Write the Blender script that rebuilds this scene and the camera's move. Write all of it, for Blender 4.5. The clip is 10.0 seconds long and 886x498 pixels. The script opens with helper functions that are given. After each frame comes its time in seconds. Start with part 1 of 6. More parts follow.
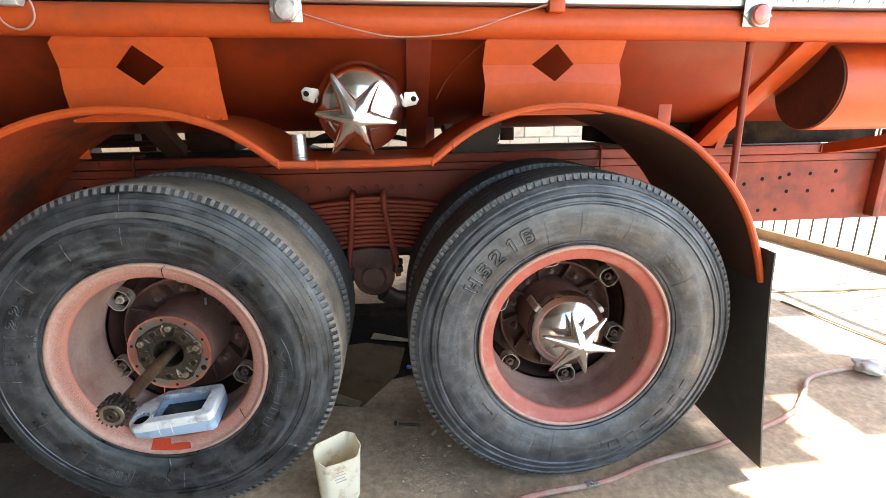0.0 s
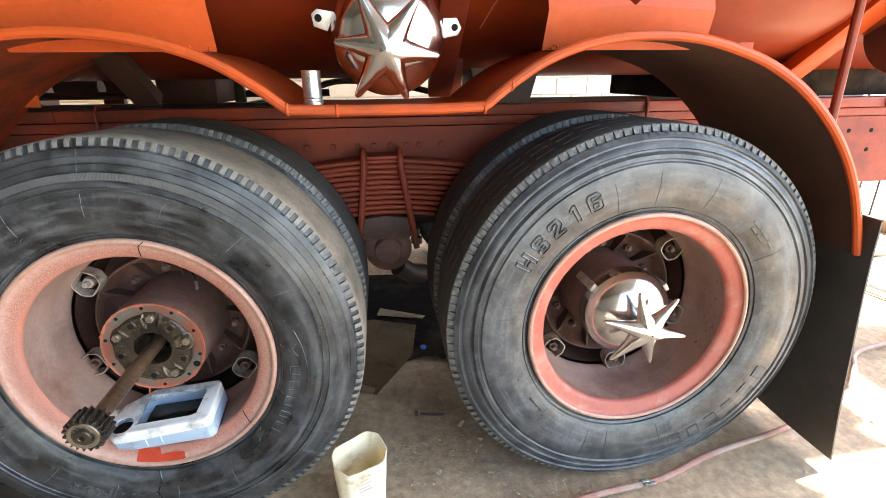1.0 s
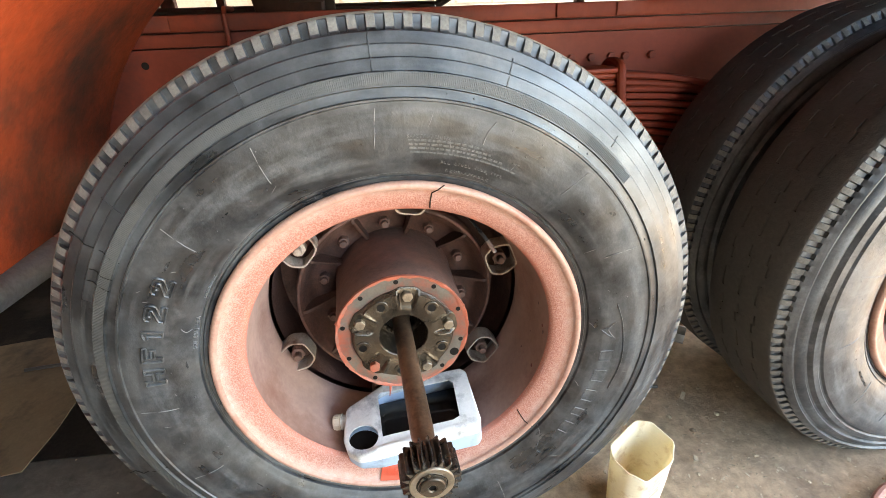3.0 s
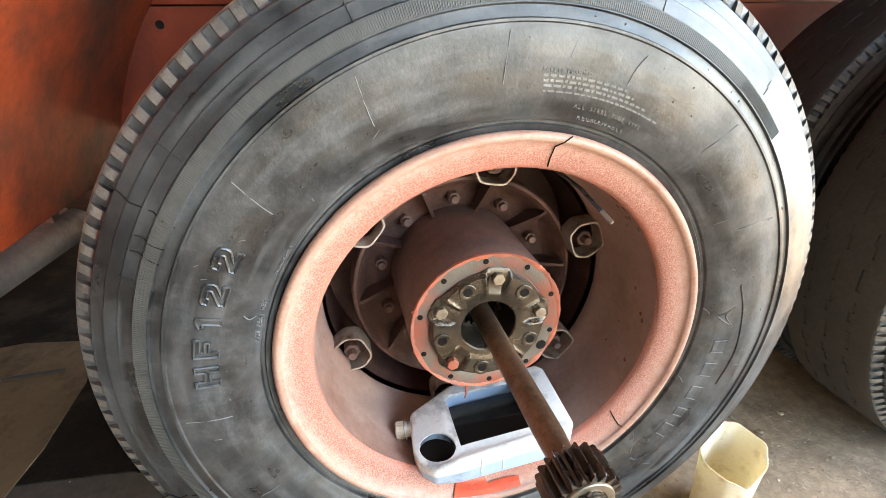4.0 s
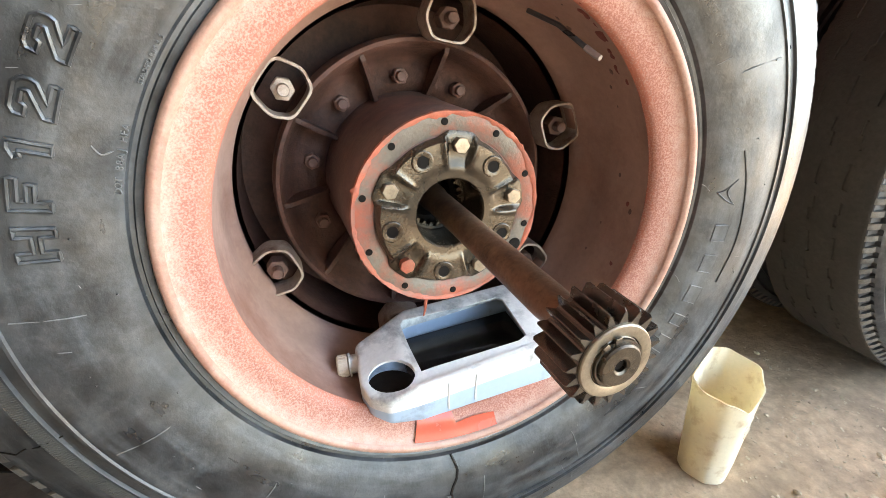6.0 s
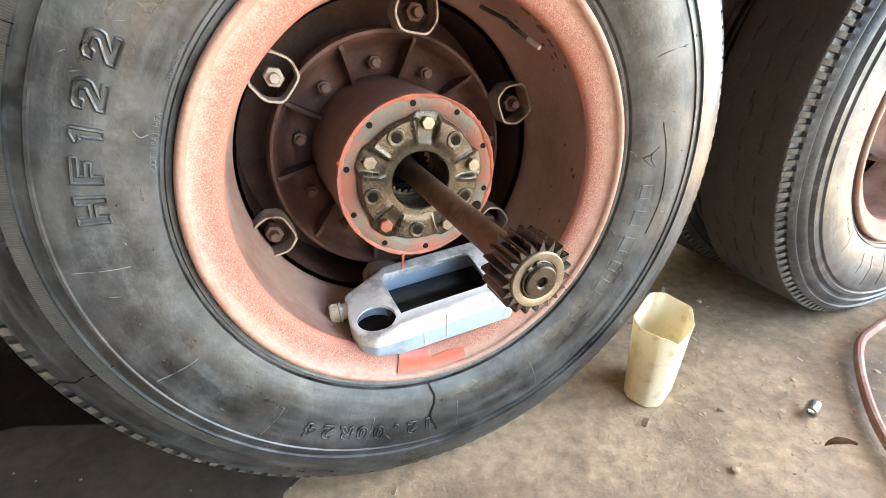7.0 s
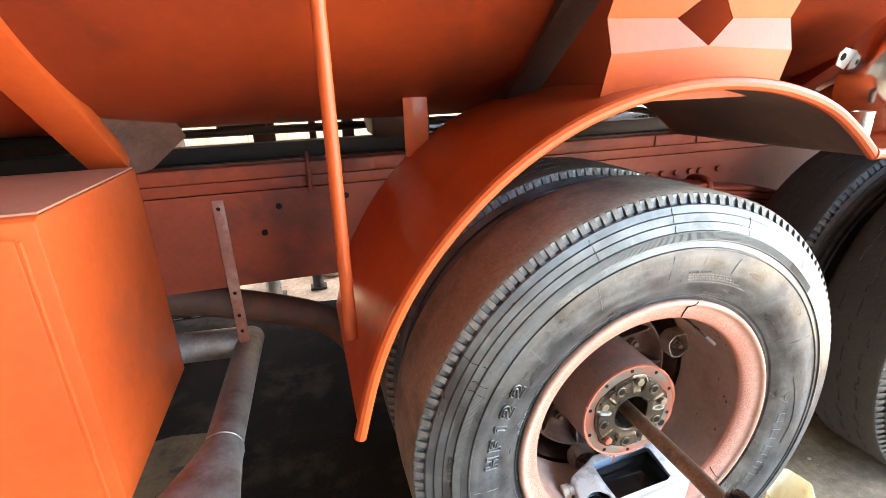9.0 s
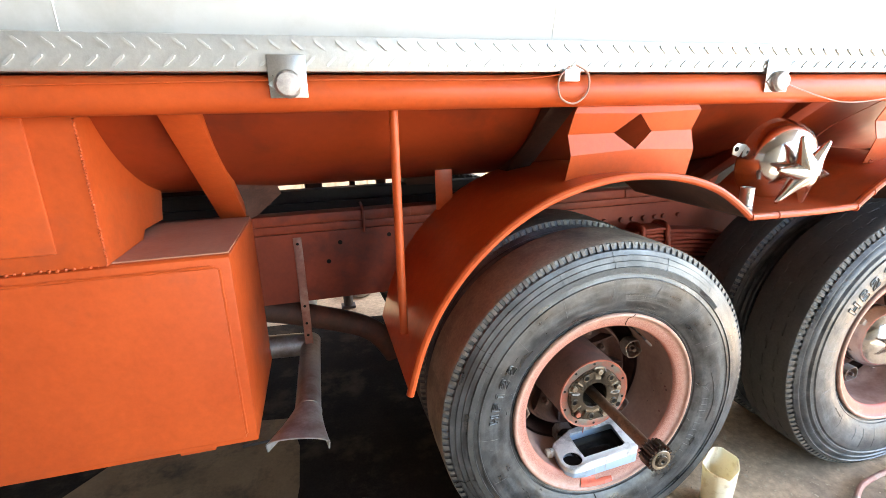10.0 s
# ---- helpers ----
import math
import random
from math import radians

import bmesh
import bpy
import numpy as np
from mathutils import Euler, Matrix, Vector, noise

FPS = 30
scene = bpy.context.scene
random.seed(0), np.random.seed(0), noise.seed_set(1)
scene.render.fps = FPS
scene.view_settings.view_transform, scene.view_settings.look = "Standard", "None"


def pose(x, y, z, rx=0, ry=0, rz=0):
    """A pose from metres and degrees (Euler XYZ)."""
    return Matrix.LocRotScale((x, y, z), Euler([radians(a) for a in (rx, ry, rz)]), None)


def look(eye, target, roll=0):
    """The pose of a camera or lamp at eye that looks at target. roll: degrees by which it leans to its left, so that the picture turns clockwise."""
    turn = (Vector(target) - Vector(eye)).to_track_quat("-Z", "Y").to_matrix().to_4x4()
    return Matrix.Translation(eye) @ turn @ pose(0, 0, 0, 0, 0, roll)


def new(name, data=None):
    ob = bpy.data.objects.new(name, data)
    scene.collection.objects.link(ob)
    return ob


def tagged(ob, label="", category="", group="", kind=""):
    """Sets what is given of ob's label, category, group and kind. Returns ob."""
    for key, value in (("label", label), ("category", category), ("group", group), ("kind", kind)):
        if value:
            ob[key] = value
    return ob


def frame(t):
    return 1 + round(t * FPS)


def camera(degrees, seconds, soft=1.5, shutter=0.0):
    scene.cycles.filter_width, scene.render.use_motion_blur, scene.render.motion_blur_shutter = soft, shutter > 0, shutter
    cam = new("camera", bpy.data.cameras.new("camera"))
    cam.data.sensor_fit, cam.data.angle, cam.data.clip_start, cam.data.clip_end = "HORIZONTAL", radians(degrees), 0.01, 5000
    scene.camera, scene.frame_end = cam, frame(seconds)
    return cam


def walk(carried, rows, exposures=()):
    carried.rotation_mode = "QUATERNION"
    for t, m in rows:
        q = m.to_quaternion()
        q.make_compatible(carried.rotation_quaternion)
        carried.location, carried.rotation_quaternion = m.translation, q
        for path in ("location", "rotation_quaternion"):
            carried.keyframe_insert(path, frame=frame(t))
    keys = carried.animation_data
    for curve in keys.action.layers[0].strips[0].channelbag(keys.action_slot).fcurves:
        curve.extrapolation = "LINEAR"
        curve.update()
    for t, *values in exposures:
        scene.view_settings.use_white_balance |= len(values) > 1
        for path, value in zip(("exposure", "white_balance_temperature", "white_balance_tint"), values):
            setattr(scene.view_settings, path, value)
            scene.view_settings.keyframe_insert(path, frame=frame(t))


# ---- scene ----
cam = camera(86.46, 10.0, 0.8)
EXPOSURES = [(0, 3.0, 6750, 6), (1, 3.46, 6950, 6), (2.5, 3.95, 7250, 6), (4.0, 4.15, 7350, 6), (5.0, 4.05, 7300, 6), (7.5, 4.1, 7400, 6), (8.2, 4.15, 7100, 6), (9, 4.56, 6850, 6), (9.5, 4.42, 6850, 6), (10, 3.98, 6800, 6)]
PATH = [
    (0, (0.8507, -1.4891, 1.3978), (1.0211, 0.4290, 0.8576), -0.92),
    (0.5, (0.7692, -1.3226, 1.3458), (0.9852, 0.5666, 0.7262), -1.04),
    (1, (0.6970, -1.1803, 1.3338), (0.9350, 0.6837, 0.6491), -0.62),
    (1.5, (0.4933, -1.0892, 1.3167), (0.7967, 0.7506, 0.5936), 0.38),
    (2, (0.2448, -1.0040, 1.2995), (0.5558, 0.8024, 0.4994), -0.90),
    (2.5, (0.0732, -0.8580, 1.2394), (0.3669, 0.9221, 0.3763), -2.24),
    (2.7, (0.0272, -0.7915, 1.2233), (0.2998, 0.9793, 0.3345), -2.24),
    (3.8, (-0.1828, -0.5805, 1.1273), (0.1993, 1.1793, 0.2572), -0.77),
    (4, (-0.2198, -0.5645, 1.0928), (0.1698, 1.1980, 0.2316), -0.77),
    (4.5, (-0.2423, -0.5072, 0.9570), (0.1586, 1.2585, 0.1076), -0.74),
    (5, (-0.2251, -0.4811, 0.8650), (0.2351, 1.2831, 0.0428), -0.47),
    (5.5, (-0.2114, -0.4706, 0.8396), (0.3225, 1.2847, 0.0435), -0.31),
    (6, (-0.2116, -0.4890, 0.8265), (0.3998, 1.2373, 0.0228), -0.11),
    (6.2, (-0.2164, -0.5036, 0.8267), (0.4300, 1.2000, 0.0020), 0.16),
    (7.3, (-0.2656, -0.6372, 0.8999), (0.4024, 1.0167, -0.0047), -1.01),
    (7.5, (-0.2915, -0.6333, 0.9441), (0.3700, 1.0381, 0.0673), -1.45),
    (8, (-0.4796, -0.6142, 1.1314), (0.1422, 1.1087, 0.3282), -2.29),
    (8.5, (-0.6658, -0.6429, 1.3193), (-0.0990, 1.1265, 0.5789), -2.24),
    (9, (-0.7356, -0.7615, 1.4489), (-0.2276, 1.0563, 0.7876), -2.15),
    (9.5, (-0.8181, -1.0515, 1.5648), (-0.3381, 0.7978, 0.9736), -1.79),
    (10, (-0.9060, -1.2436, 1.6379), (-0.4280, 0.6156, 1.0768), -1.70),
]
walk(cam, [(t, look(eye, target, roll)) for t, eye, target, roll in PATH], EXPOSURES)

# ---- light ----
SUN_EL, SUN_AZ = radians(50), radians(10)          # azimuth from +x towards +y
SUN_DIR = Vector((math.cos(SUN_EL) * math.cos(SUN_AZ), math.cos(SUN_EL) * math.sin(SUN_AZ), math.sin(SUN_EL)))
world = bpy.data.worlds.new("sky")
scene.world = world
world.use_nodes = True
wn = world.node_tree.nodes
sky = wn.new("ShaderNodeTexSky")
sky.sky_type, sky.sun_disc = "NISHITA", False
sky.sun_elevation, sky.sun_rotation = SUN_EL, math.pi / 2 - SUN_AZ
world.node_tree.links.new(sky.outputs[0], wn["Background"].inputs[0])
wn["Background"].inputs[1].default_value = 0.15
sun = new("sun", bpy.data.lights.new("sun", "SUN"))
sun.data.energy, sun.data.angle, sun.data.color = 5.0, radians(0.53), (1.0, 0.95, 0.87)
sun.matrix_world = Matrix.Translation((8, 2, 12)) @ SUN_DIR.to_track_quat("Z", "Y").to_matrix().to_4x4()


# ---- materials ----
def material(name, base, other, scale=6.0, rough=0.5, rough_var=0.15, metal=0.0, grain=0.15, bump=0.12, dirt=None, dirt_amount=0.5, dirt_scale=2.0, coat=0.0, per_object=0.0, trans=0.0, spec=0.5, coat_rough=0.15):
    """A surface with colour variation at two scales, grain relief and patches of dirt."""
    m = bpy.data.materials.new(name)
    m.use_nodes = True
    n, l = m.node_tree.nodes, m.node_tree.links
    b = n["Principled BSDF"]
    tc = n.new("ShaderNodeTexCoord")
    def noise_node(s, detail=6.0, rough_=0.6):
        t = n.new("ShaderNodeTexNoise")
        t.inputs["Scale"].default_value, t.inputs["Detail"].default_value, t.inputs["Roughness"].default_value = s, detail, rough_
        l.new(tc.outputs["Object"], t.inputs["Vector"])
        return t
    def mix(fac, a, c, mode="MIX"):
        x = n.new("ShaderNodeMix")
        x.data_type, x.blend_type = "RGBA", mode
        for sock, v in ((x.inputs["Factor"], fac), (x.inputs["A"], a), (x.inputs["B"], c)):
            if isinstance(v, (int, float)):
                sock.default_value = v
            elif isinstance(v, tuple):
                sock.default_value = (*v, 1)
            else:
                l.new(v, sock)
        return x.outputs["Result"]
    def ramp(v, lo, hi):
        r = n.new("ShaderNodeMapRange")
        r.inputs["From Min"].default_value, r.inputs["From Max"].default_value = lo, hi
        l.new(v, r.inputs["Value"])
        return r.outputs["Result"]
    big, fine = noise_node(scale), noise_node(scale * 14, 8.0, 0.7)
    col = mix(ramp(big.outputs["Fac"], 0.3, 0.7), base, other)
    fine_f = ramp(fine.outputs["Fac"], 0.25, 0.75)
    g = n.new("ShaderNodeMapRange")
    g.inputs["To Min"].default_value, g.inputs["To Max"].default_value = 1 - grain, 1 + grain
    l.new(fine_f, g.inputs["Value"])
    mul = n.new("ShaderNodeVectorMath")
    mul.operation = "SCALE"
    l.new(col, mul.inputs[0]); l.new(g.outputs["Result"], mul.inputs["Scale"])
    col = mul.outputs["Vector"]
    if dirt:
        d = noise_node(dirt_scale, 10.0, 0.68)
        f = ramp(d.outputs["Fac"], 0.62 - 0.3 * dirt_amount, 0.80 - 0.3 * dirt_amount)
        col = mix(f, col, dirt)
    if per_object:
        oi = n.new("ShaderNodeObjectInfo")
        r = n.new("ShaderNodeMapRange")
        r.inputs["To Min"].default_value, r.inputs["To Max"].default_value = 1 - per_object, 1 + per_object
        l.new(oi.outputs["Random"], r.inputs["Value"])
        mul2 = n.new("ShaderNodeVectorMath")
        mul2.operation = "SCALE"
        l.new(col, mul2.inputs[0]); l.new(r.outputs["Result"], mul2.inputs["Scale"])
        col = mul2.outputs["Vector"]
    l.new(col, b.inputs["Base Color"])
    rr = n.new("ShaderNodeMapRange")
    rr.inputs["To Min"].default_value, rr.inputs["To Max"].default_value = max(0.02, rough - rough_var), min(1, rough + rough_var)
    l.new(big.outputs["Fac"], rr.inputs["Value"])
    l.new(rr.outputs["Result"], b.inputs["Roughness"])
    b.inputs["Metallic"].default_value = metal
    b.inputs["Coat Weight"].default_value = coat
    b.inputs["Specular IOR Level"].default_value = spec
    b.inputs["Coat Roughness"].default_value = coat_rough
    b.inputs["Transmission Weight"].default_value = trans
    if bump:
        bp = n.new("ShaderNodeBump")
        bp.inputs["Strength"].default_value, bp.inputs["Distance"].default_value = bump, 0.004
        add = n.new("ShaderNodeMath")
        l.new(fine.outputs["Fac"], add.inputs[0]); l.new(big.outputs["Fac"], add.inputs[1])
        l.new(add.outputs[0], bp.inputs["Height"])
        l.new(bp.outputs["Normal"], b.inputs["Normal"])
    return m


def rubber(name, base, other, scuff, rough, spec, coat, streaks):
    """Tyre rubber: blotches, scuffs that run round the wheel and fine ones across it."""
    m = bpy.data.materials.new(name)
    m.use_nodes = True
    n, l = m.node_tree.nodes, m.node_tree.links
    b = n["Principled BSDF"]
    tc, sep = n.new("ShaderNodeTexCoord"), n.new("ShaderNodeSeparateXYZ")
    l.new(tc.outputs["Object"], sep.inputs[0])
    def calc(op, a, c):
        x = n.new("ShaderNodeMath")
        x.operation = op
        for k, v in ((0, a), (1, c)):
            if isinstance(v, (int, float)):
                x.inputs[k].default_value = v
            else:
                l.new(v, x.inputs[k])
        return x.outputs[0]
    def noise_at(vec, scale, detail=8.0, rough_=0.62):
        t = n.new("ShaderNodeTexNoise")
        t.inputs["Scale"].default_value, t.inputs["Detail"].default_value, t.inputs["Roughness"].default_value = scale, detail, rough_
        l.new(vec, t.inputs["Vector"])
        return t.outputs["Fac"]
    def span(v, lo, hi, a=0.0, c=1.0):
        r = n.new("ShaderNodeMapRange")
        for k, x in (("From Min", lo), ("From Max", hi), ("To Min", a), ("To Max", c)):
            r.inputs[k].default_value = x
        l.new(v, r.inputs["Value"])
        return r.outputs["Result"]
    def blend(fac, a, c):
        x = n.new("ShaderNodeMix")
        x.data_type = "RGBA"
        l.new(fac, x.inputs["Factor"])
        for sock, v in ((x.inputs["A"], a), (x.inputs["B"], c)):
            if isinstance(v, tuple):
                sock.default_value = (*v, 1)
            else:
                l.new(v, sock)
        return x.outputs["Result"]
    r = calc("SQRT", calc("ADD", calc("MULTIPLY", sep.outputs["X"], sep.outputs["X"]), calc("MULTIPLY", sep.outputs["Z"], sep.outputs["Z"])), 0.0)
    c_, s_ = calc("DIVIDE", sep.outputs["X"], r), calc("DIVIDE", sep.outputs["Z"], r)
    def round_vec(k, kr):
        v = n.new("ShaderNodeCombineXYZ")
        l.new(calc("MULTIPLY", c_, k), v.inputs[0]); l.new(calc("MULTIPLY", s_, k), v.inputs[1]); l.new(calc("MULTIPLY", r, kr), v.inputs[2])
        return v.outputs[0]
    blotch = noise_at(tc.outputs["Object"], 8.0, 9.0, 0.66)
    around = noise_at(round_vec(1.6, 30.0), 1.5, 4.0, 0.5)
    across = noise_at(round_vec(18.0, 9.0), 1.0, 4.0, 0.55)
    fine = noise_at(tc.outputs["Object"], 130.0, 6.0, 0.7)
    smudge = noise_at(tc.outputs["Object"], 21.0, 7.0, 0.6)
    col = blend(span(blotch, 0.43, 0.58), base, other)
    col = blend(span(smudge, 0.52, 0.64, 0.0, 0.32), col, scuff)
    col = blend(span(smudge, 0.46, 0.37, 0.0, 0.45), col, base)
    col = blend(calc("MULTIPLY", span(around, 0.50, 0.74), streaks), col, scuff)
    col = blend(calc("MULTIPLY", calc("MULTIPLY", span(across, 0.60, 0.78), span(blotch, 0.42, 0.62)), streaks), col, scuff)
    g = n.new("ShaderNodeVectorMath")
    g.operation = "SCALE"
    l.new(col, g.inputs[0]); l.new(span(fine, 0.3, 0.7, 0.70, 1.30), g.inputs["Scale"])
    l.new(g.outputs["Vector"], b.inputs["Base Color"])
    l.new(calc("ADD", span(around, 0.32, 0.68, rough - 0.16, rough + 0.12), span(blotch, 0.35, 0.65, -0.13, 0.13)), b.inputs["Roughness"])
    smear = noise_at(round_vec(4.0, 12.0), 1.3, 7.0, 0.62)
    l.new(span(smear, 0.36, 0.64, 0.5 * spec, spec), b.inputs["Specular IOR Level"])
    l.new(span(smear, 0.36, 0.64, 0.5 * coat, 1.2 * coat), b.inputs["Coat Weight"])
    b.inputs["Coat Roughness"].default_value = 0.42
    bp = n.new("ShaderNodeBump")
    bp.inputs["Strength"].default_value, bp.inputs["Distance"].default_value = 0.2, 0.004
    l.new(calc("ADD", fine, blotch), bp.inputs["Height"])
    l.new(bp.outputs["Normal"], b.inputs["Normal"])
    return m


def rim_paint(name):
    """Sponged rim paint: dense red within, rubbed pale towards the lip, finely speckled."""
    m = bpy.data.materials.new(name)
    m.use_nodes = True
    n, l = m.node_tree.nodes, m.node_tree.links
    b = n["Principled BSDF"]
    tc, sep = n.new("ShaderNodeTexCoord"), n.new("ShaderNodeSeparateXYZ")
    l.new(tc.outputs["Object"], sep.inputs[0])
    flat = n.new("ShaderNodeCombineXYZ")
    l.new(sep.outputs["X"], flat.inputs[0]); l.new(sep.outputs["Z"], flat.inputs[1])
    length = n.new("ShaderNodeVectorMath")
    length.operation = "LENGTH"
    l.new(flat.outputs[0], length.inputs[0])
    def noise_of(scale, detail):
        t = n.new("ShaderNodeTexNoise")
        t.inputs["Scale"].default_value, t.inputs["Detail"].default_value, t.inputs["Roughness"].default_value = scale, detail, 0.65
        l.new(tc.outputs["Object"], t.inputs["Vector"])
        return t.outputs["Fac"]
    def span(v, lo, hi, a=0.0, c=1.0):
        r = n.new("ShaderNodeMapRange")
        for k, x in (("From Min", lo), ("From Max", hi), ("To Min", a), ("To Max", c)):
            r.inputs[k].default_value = x
        l.new(v, r.inputs["Value"])
        return r.outputs["Result"]
    def add(a, c):
        x = n.new("ShaderNodeMath")
        l.new(a, x.inputs[0]); l.new(c, x.inputs[1])
        return x.outputs[0]
    def blend(fac, a, c):
        x = n.new("ShaderNodeMix")
        x.data_type = "RGBA"
        l.new(fac, x.inputs["Factor"])
        for sock, v in ((x.inputs["A"], a), (x.inputs["B"], c)):
            if isinstance(v, tuple):
                sock.default_value = (*v, 1)
            else:
                l.new(v, sock)
        return x.outputs["Result"]
    fine, mid, broad = noise_of(430.0, 4.0), noise_of(70.0, 5.0), noise_of(5.0, 4.0)
    speck = blend(span(fine, 0.44, 0.58), (0.33, 0.125, 0.088), (0.48, 0.23, 0.172))
    pale = blend(span(mid, 0.40, 0.62), (0.48, 0.27, 0.205), (0.51, 0.325, 0.26))
    edge = add(length.outputs["Value"], add(span(fine, 0.3, 0.7, -0.010, 0.010), add(span(mid, 0.3, 0.7, -0.005, 0.005), span(broad, 0.3, 0.7, -0.007, 0.007))))
    col = blend(span(edge, 0.318, 0.350), speck, pale)
    col = blend(span(edge, 0.307, 0.301), col, (0.44, 0.15, 0.10))
    l.new(col, b.inputs["Base Color"])
    l.new(span(mid, 0.3, 0.7, 0.5, 0.72), b.inputs["Roughness"])
    b.inputs["Specular IOR Level"].default_value = 0.35
    bp = n.new("ShaderNodeBump")
    bp.inputs["Strength"].default_value, bp.inputs["Distance"].default_value = 0.35, 0.002
    l.new(add(fine, mid), bp.inputs["Height"])
    l.new(bp.outputs["Normal"], b.inputs["Normal"])
    return m


ORANGE = material("orange_paint", (0.475, 0.076, 0.016), (0.395, 0.058, 0.012), 3.0, 0.46, 0.1, grain=0.12, bump=0.10, dirt=(0.27, 0.055, 0.022), dirt_amount=0.32, coat=0.13, coat_rough=0.18, spec=0.22)
RED = material("oxide_red_paint", (0.25, 0.040, 0.015), (0.17, 0.026, 0.012), 4.0, 0.55, 0.12, grain=0.12, bump=0.12, dirt=(0.075, 0.024, 0.016), dirt_amount=0.42, spec=0.3)
# Underside shade is put into this darker tank paint; dirt patches besides.
BELLY = material("shaded_red_orange_tank_paint", (0.26, 0.036, 0.009), (0.17, 0.022, 0.007), 2.5, 0.42, 0.12, grain=0.08, bump=0.06, dirt=(0.075, 0.018, 0.010), dirt_amount=0.40, dirt_scale=1.3, coat=0.12, spec=0.25)
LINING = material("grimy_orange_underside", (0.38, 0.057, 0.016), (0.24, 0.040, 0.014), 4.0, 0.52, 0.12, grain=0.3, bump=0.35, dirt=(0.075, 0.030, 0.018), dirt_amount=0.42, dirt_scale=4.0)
# Grimy brown, used too where shade is put into the colour.
GRIME_SHADE = material("grime_and_shade_brown", (0.075, 0.030, 0.018), (0.045, 0.020, 0.013), 5.0, 0.7, 0.12, grain=0.25, bump=0.3, dirt=(0.14, 0.04, 0.02), dirt_amount=0.25, dirt_scale=4.0)
PINK = rim_paint("sponged_dusty_rim_paint")
PLATE = material("dark_brown_casting", (0.098, 0.043, 0.029), (0.048, 0.022, 0.016), 8.0, 0.6, 0.15, grain=0.45, bump=0.55, dirt=(0.16, 0.075, 0.055), dirt_amount=0.42, dirt_scale=6.0)
BARREL = material("brown_dusty_barrel", (0.31, 0.185, 0.145), (0.38, 0.235, 0.185), 5.0, 0.7, 0.12, grain=0.15, bump=0.15, dirt=(0.22, 0.105, 0.075), dirt_amount=0.38, dirt_scale=4.0)
PINK2 = material("red_rim_paint", (0.42, 0.105, 0.072), (0.35, 0.082, 0.056), 6.0, 0.5, 0.12, grain=0.15, bump=0.2, dirt=(0.44, 0.19, 0.14), dirt_amount=0.38, dirt_scale=9.0)
LIP = material("worn_rim_lip", (0.45, 0.275, 0.21), (0.41, 0.215, 0.155), 14.0, 0.5, 0.15, grain=0.2, bump=0.2, dirt=(0.30, 0.12, 0.08), dirt_amount=0.4, dirt_scale=9.0)
HUB = material("dusty_brown_hub_casting", (0.145, 0.085, 0.066), (0.10, 0.052, 0.040), 8.0, 0.65, 0.12, grain=0.3, bump=0.4, dirt=(0.22, 0.10, 0.075), dirt_amount=0.40, dirt_scale=6.0)
STEEL = material("oily_bare_steel", (0.118, 0.094, 0.068), (0.072, 0.055, 0.039), 18.0, 0.25, 0.12, metal=0.7, grain=0.3, bump=0.2, dirt=(0.030, 0.023, 0.017), dirt_amount=0.40, dirt_scale=11.0)
GREY_FACE = material("smeared_flange_face", (0.155, 0.13, 0.105), (0.105, 0.085, 0.068), 16.0, 0.34, 0.12, metal=0.15, grain=0.2, bump=0.3, dirt=(0.38, 0.075, 0.035), dirt_amount=0.56, dirt_scale=8.0)
SEALANT = material("orange_gasket_sealant", (0.47, 0.125, 0.068), (0.34, 0.085, 0.05), 30.0, 0.5, 0.1, grain=0.2, bump=0.3, dirt=(0.26, 0.13, 0.09), dirt_amount=0.4, dirt_scale=18.0)
SHAFT = material("oiled_brown_shaft_steel", (0.24, 0.15, 0.092), (0.12, 0.070, 0.043), 12.0, 0.33, 0.12, metal=0.7, grain=0.3, bump=0.2, dirt=(0.05, 0.032, 0.022), dirt_amount=0.38, dirt_scale=9.0)
GEAR = material("dark_oily_gear_steel", (0.15, 0.132, 0.112), (0.075, 0.064, 0.054), 24.0, 0.26, 0.10, metal=0.8, grain=0.2, bump=0.1)
BRASS = material("worn_steel_thrust_washer", (0.34, 0.285, 0.215), (0.26, 0.21, 0.155), 20.0, 0.36, 0.1, metal=0.75, grain=0.2, bump=0.12, dirt=(0.08, 0.06, 0.045), dirt_amount=0.3, dirt_scale=40.0)
CLAMP = material("worn_brown_clamp_steel", (0.46, 0.39, 0.33), (0.34, 0.26, 0.21), 30.0, 0.45, 0.15, metal=0.3, grain=0.3, bump=0.25, dirt=(0.16, 0.085, 0.06), dirt_amount=0.4, dirt_scale=24.0)
RUBBER = rubber("dusty_black_rubber", (0.021, 0.0235, 0.027), (0.044, 0.047, 0.051), (0.130, 0.133, 0.136), 0.50, 0.9, 0.2, 0.75)
RUBBER2 = rubber("scuffed_black_rubber", (0.0055, 0.0070, 0.0088), (0.024, 0.0270, 0.030), (0.088, 0.091, 0.093), 0.45, 0.95, 0.28, 0.75)
TREAD = material("dusty_tread_rubber", (0.26, 0.21, 0.155), (0.17, 0.13, 0.095), 7.0, 0.88, 0.08, grain=0.3, bump=0.5, dirt=(0.10, 0.08, 0.062), dirt_amount=0.40, dirt_scale=6.0)
SHOULDER = material("dusty_grey_shoulder_rubber", (0.20, 0.185, 0.16), (0.135, 0.125, 0.11), 14.0, 0.75, 0.1, grain=0.35, bump=0.4, dirt=(0.06, 0.055, 0.05), dirt_amount=0.35, dirt_scale=9.0)
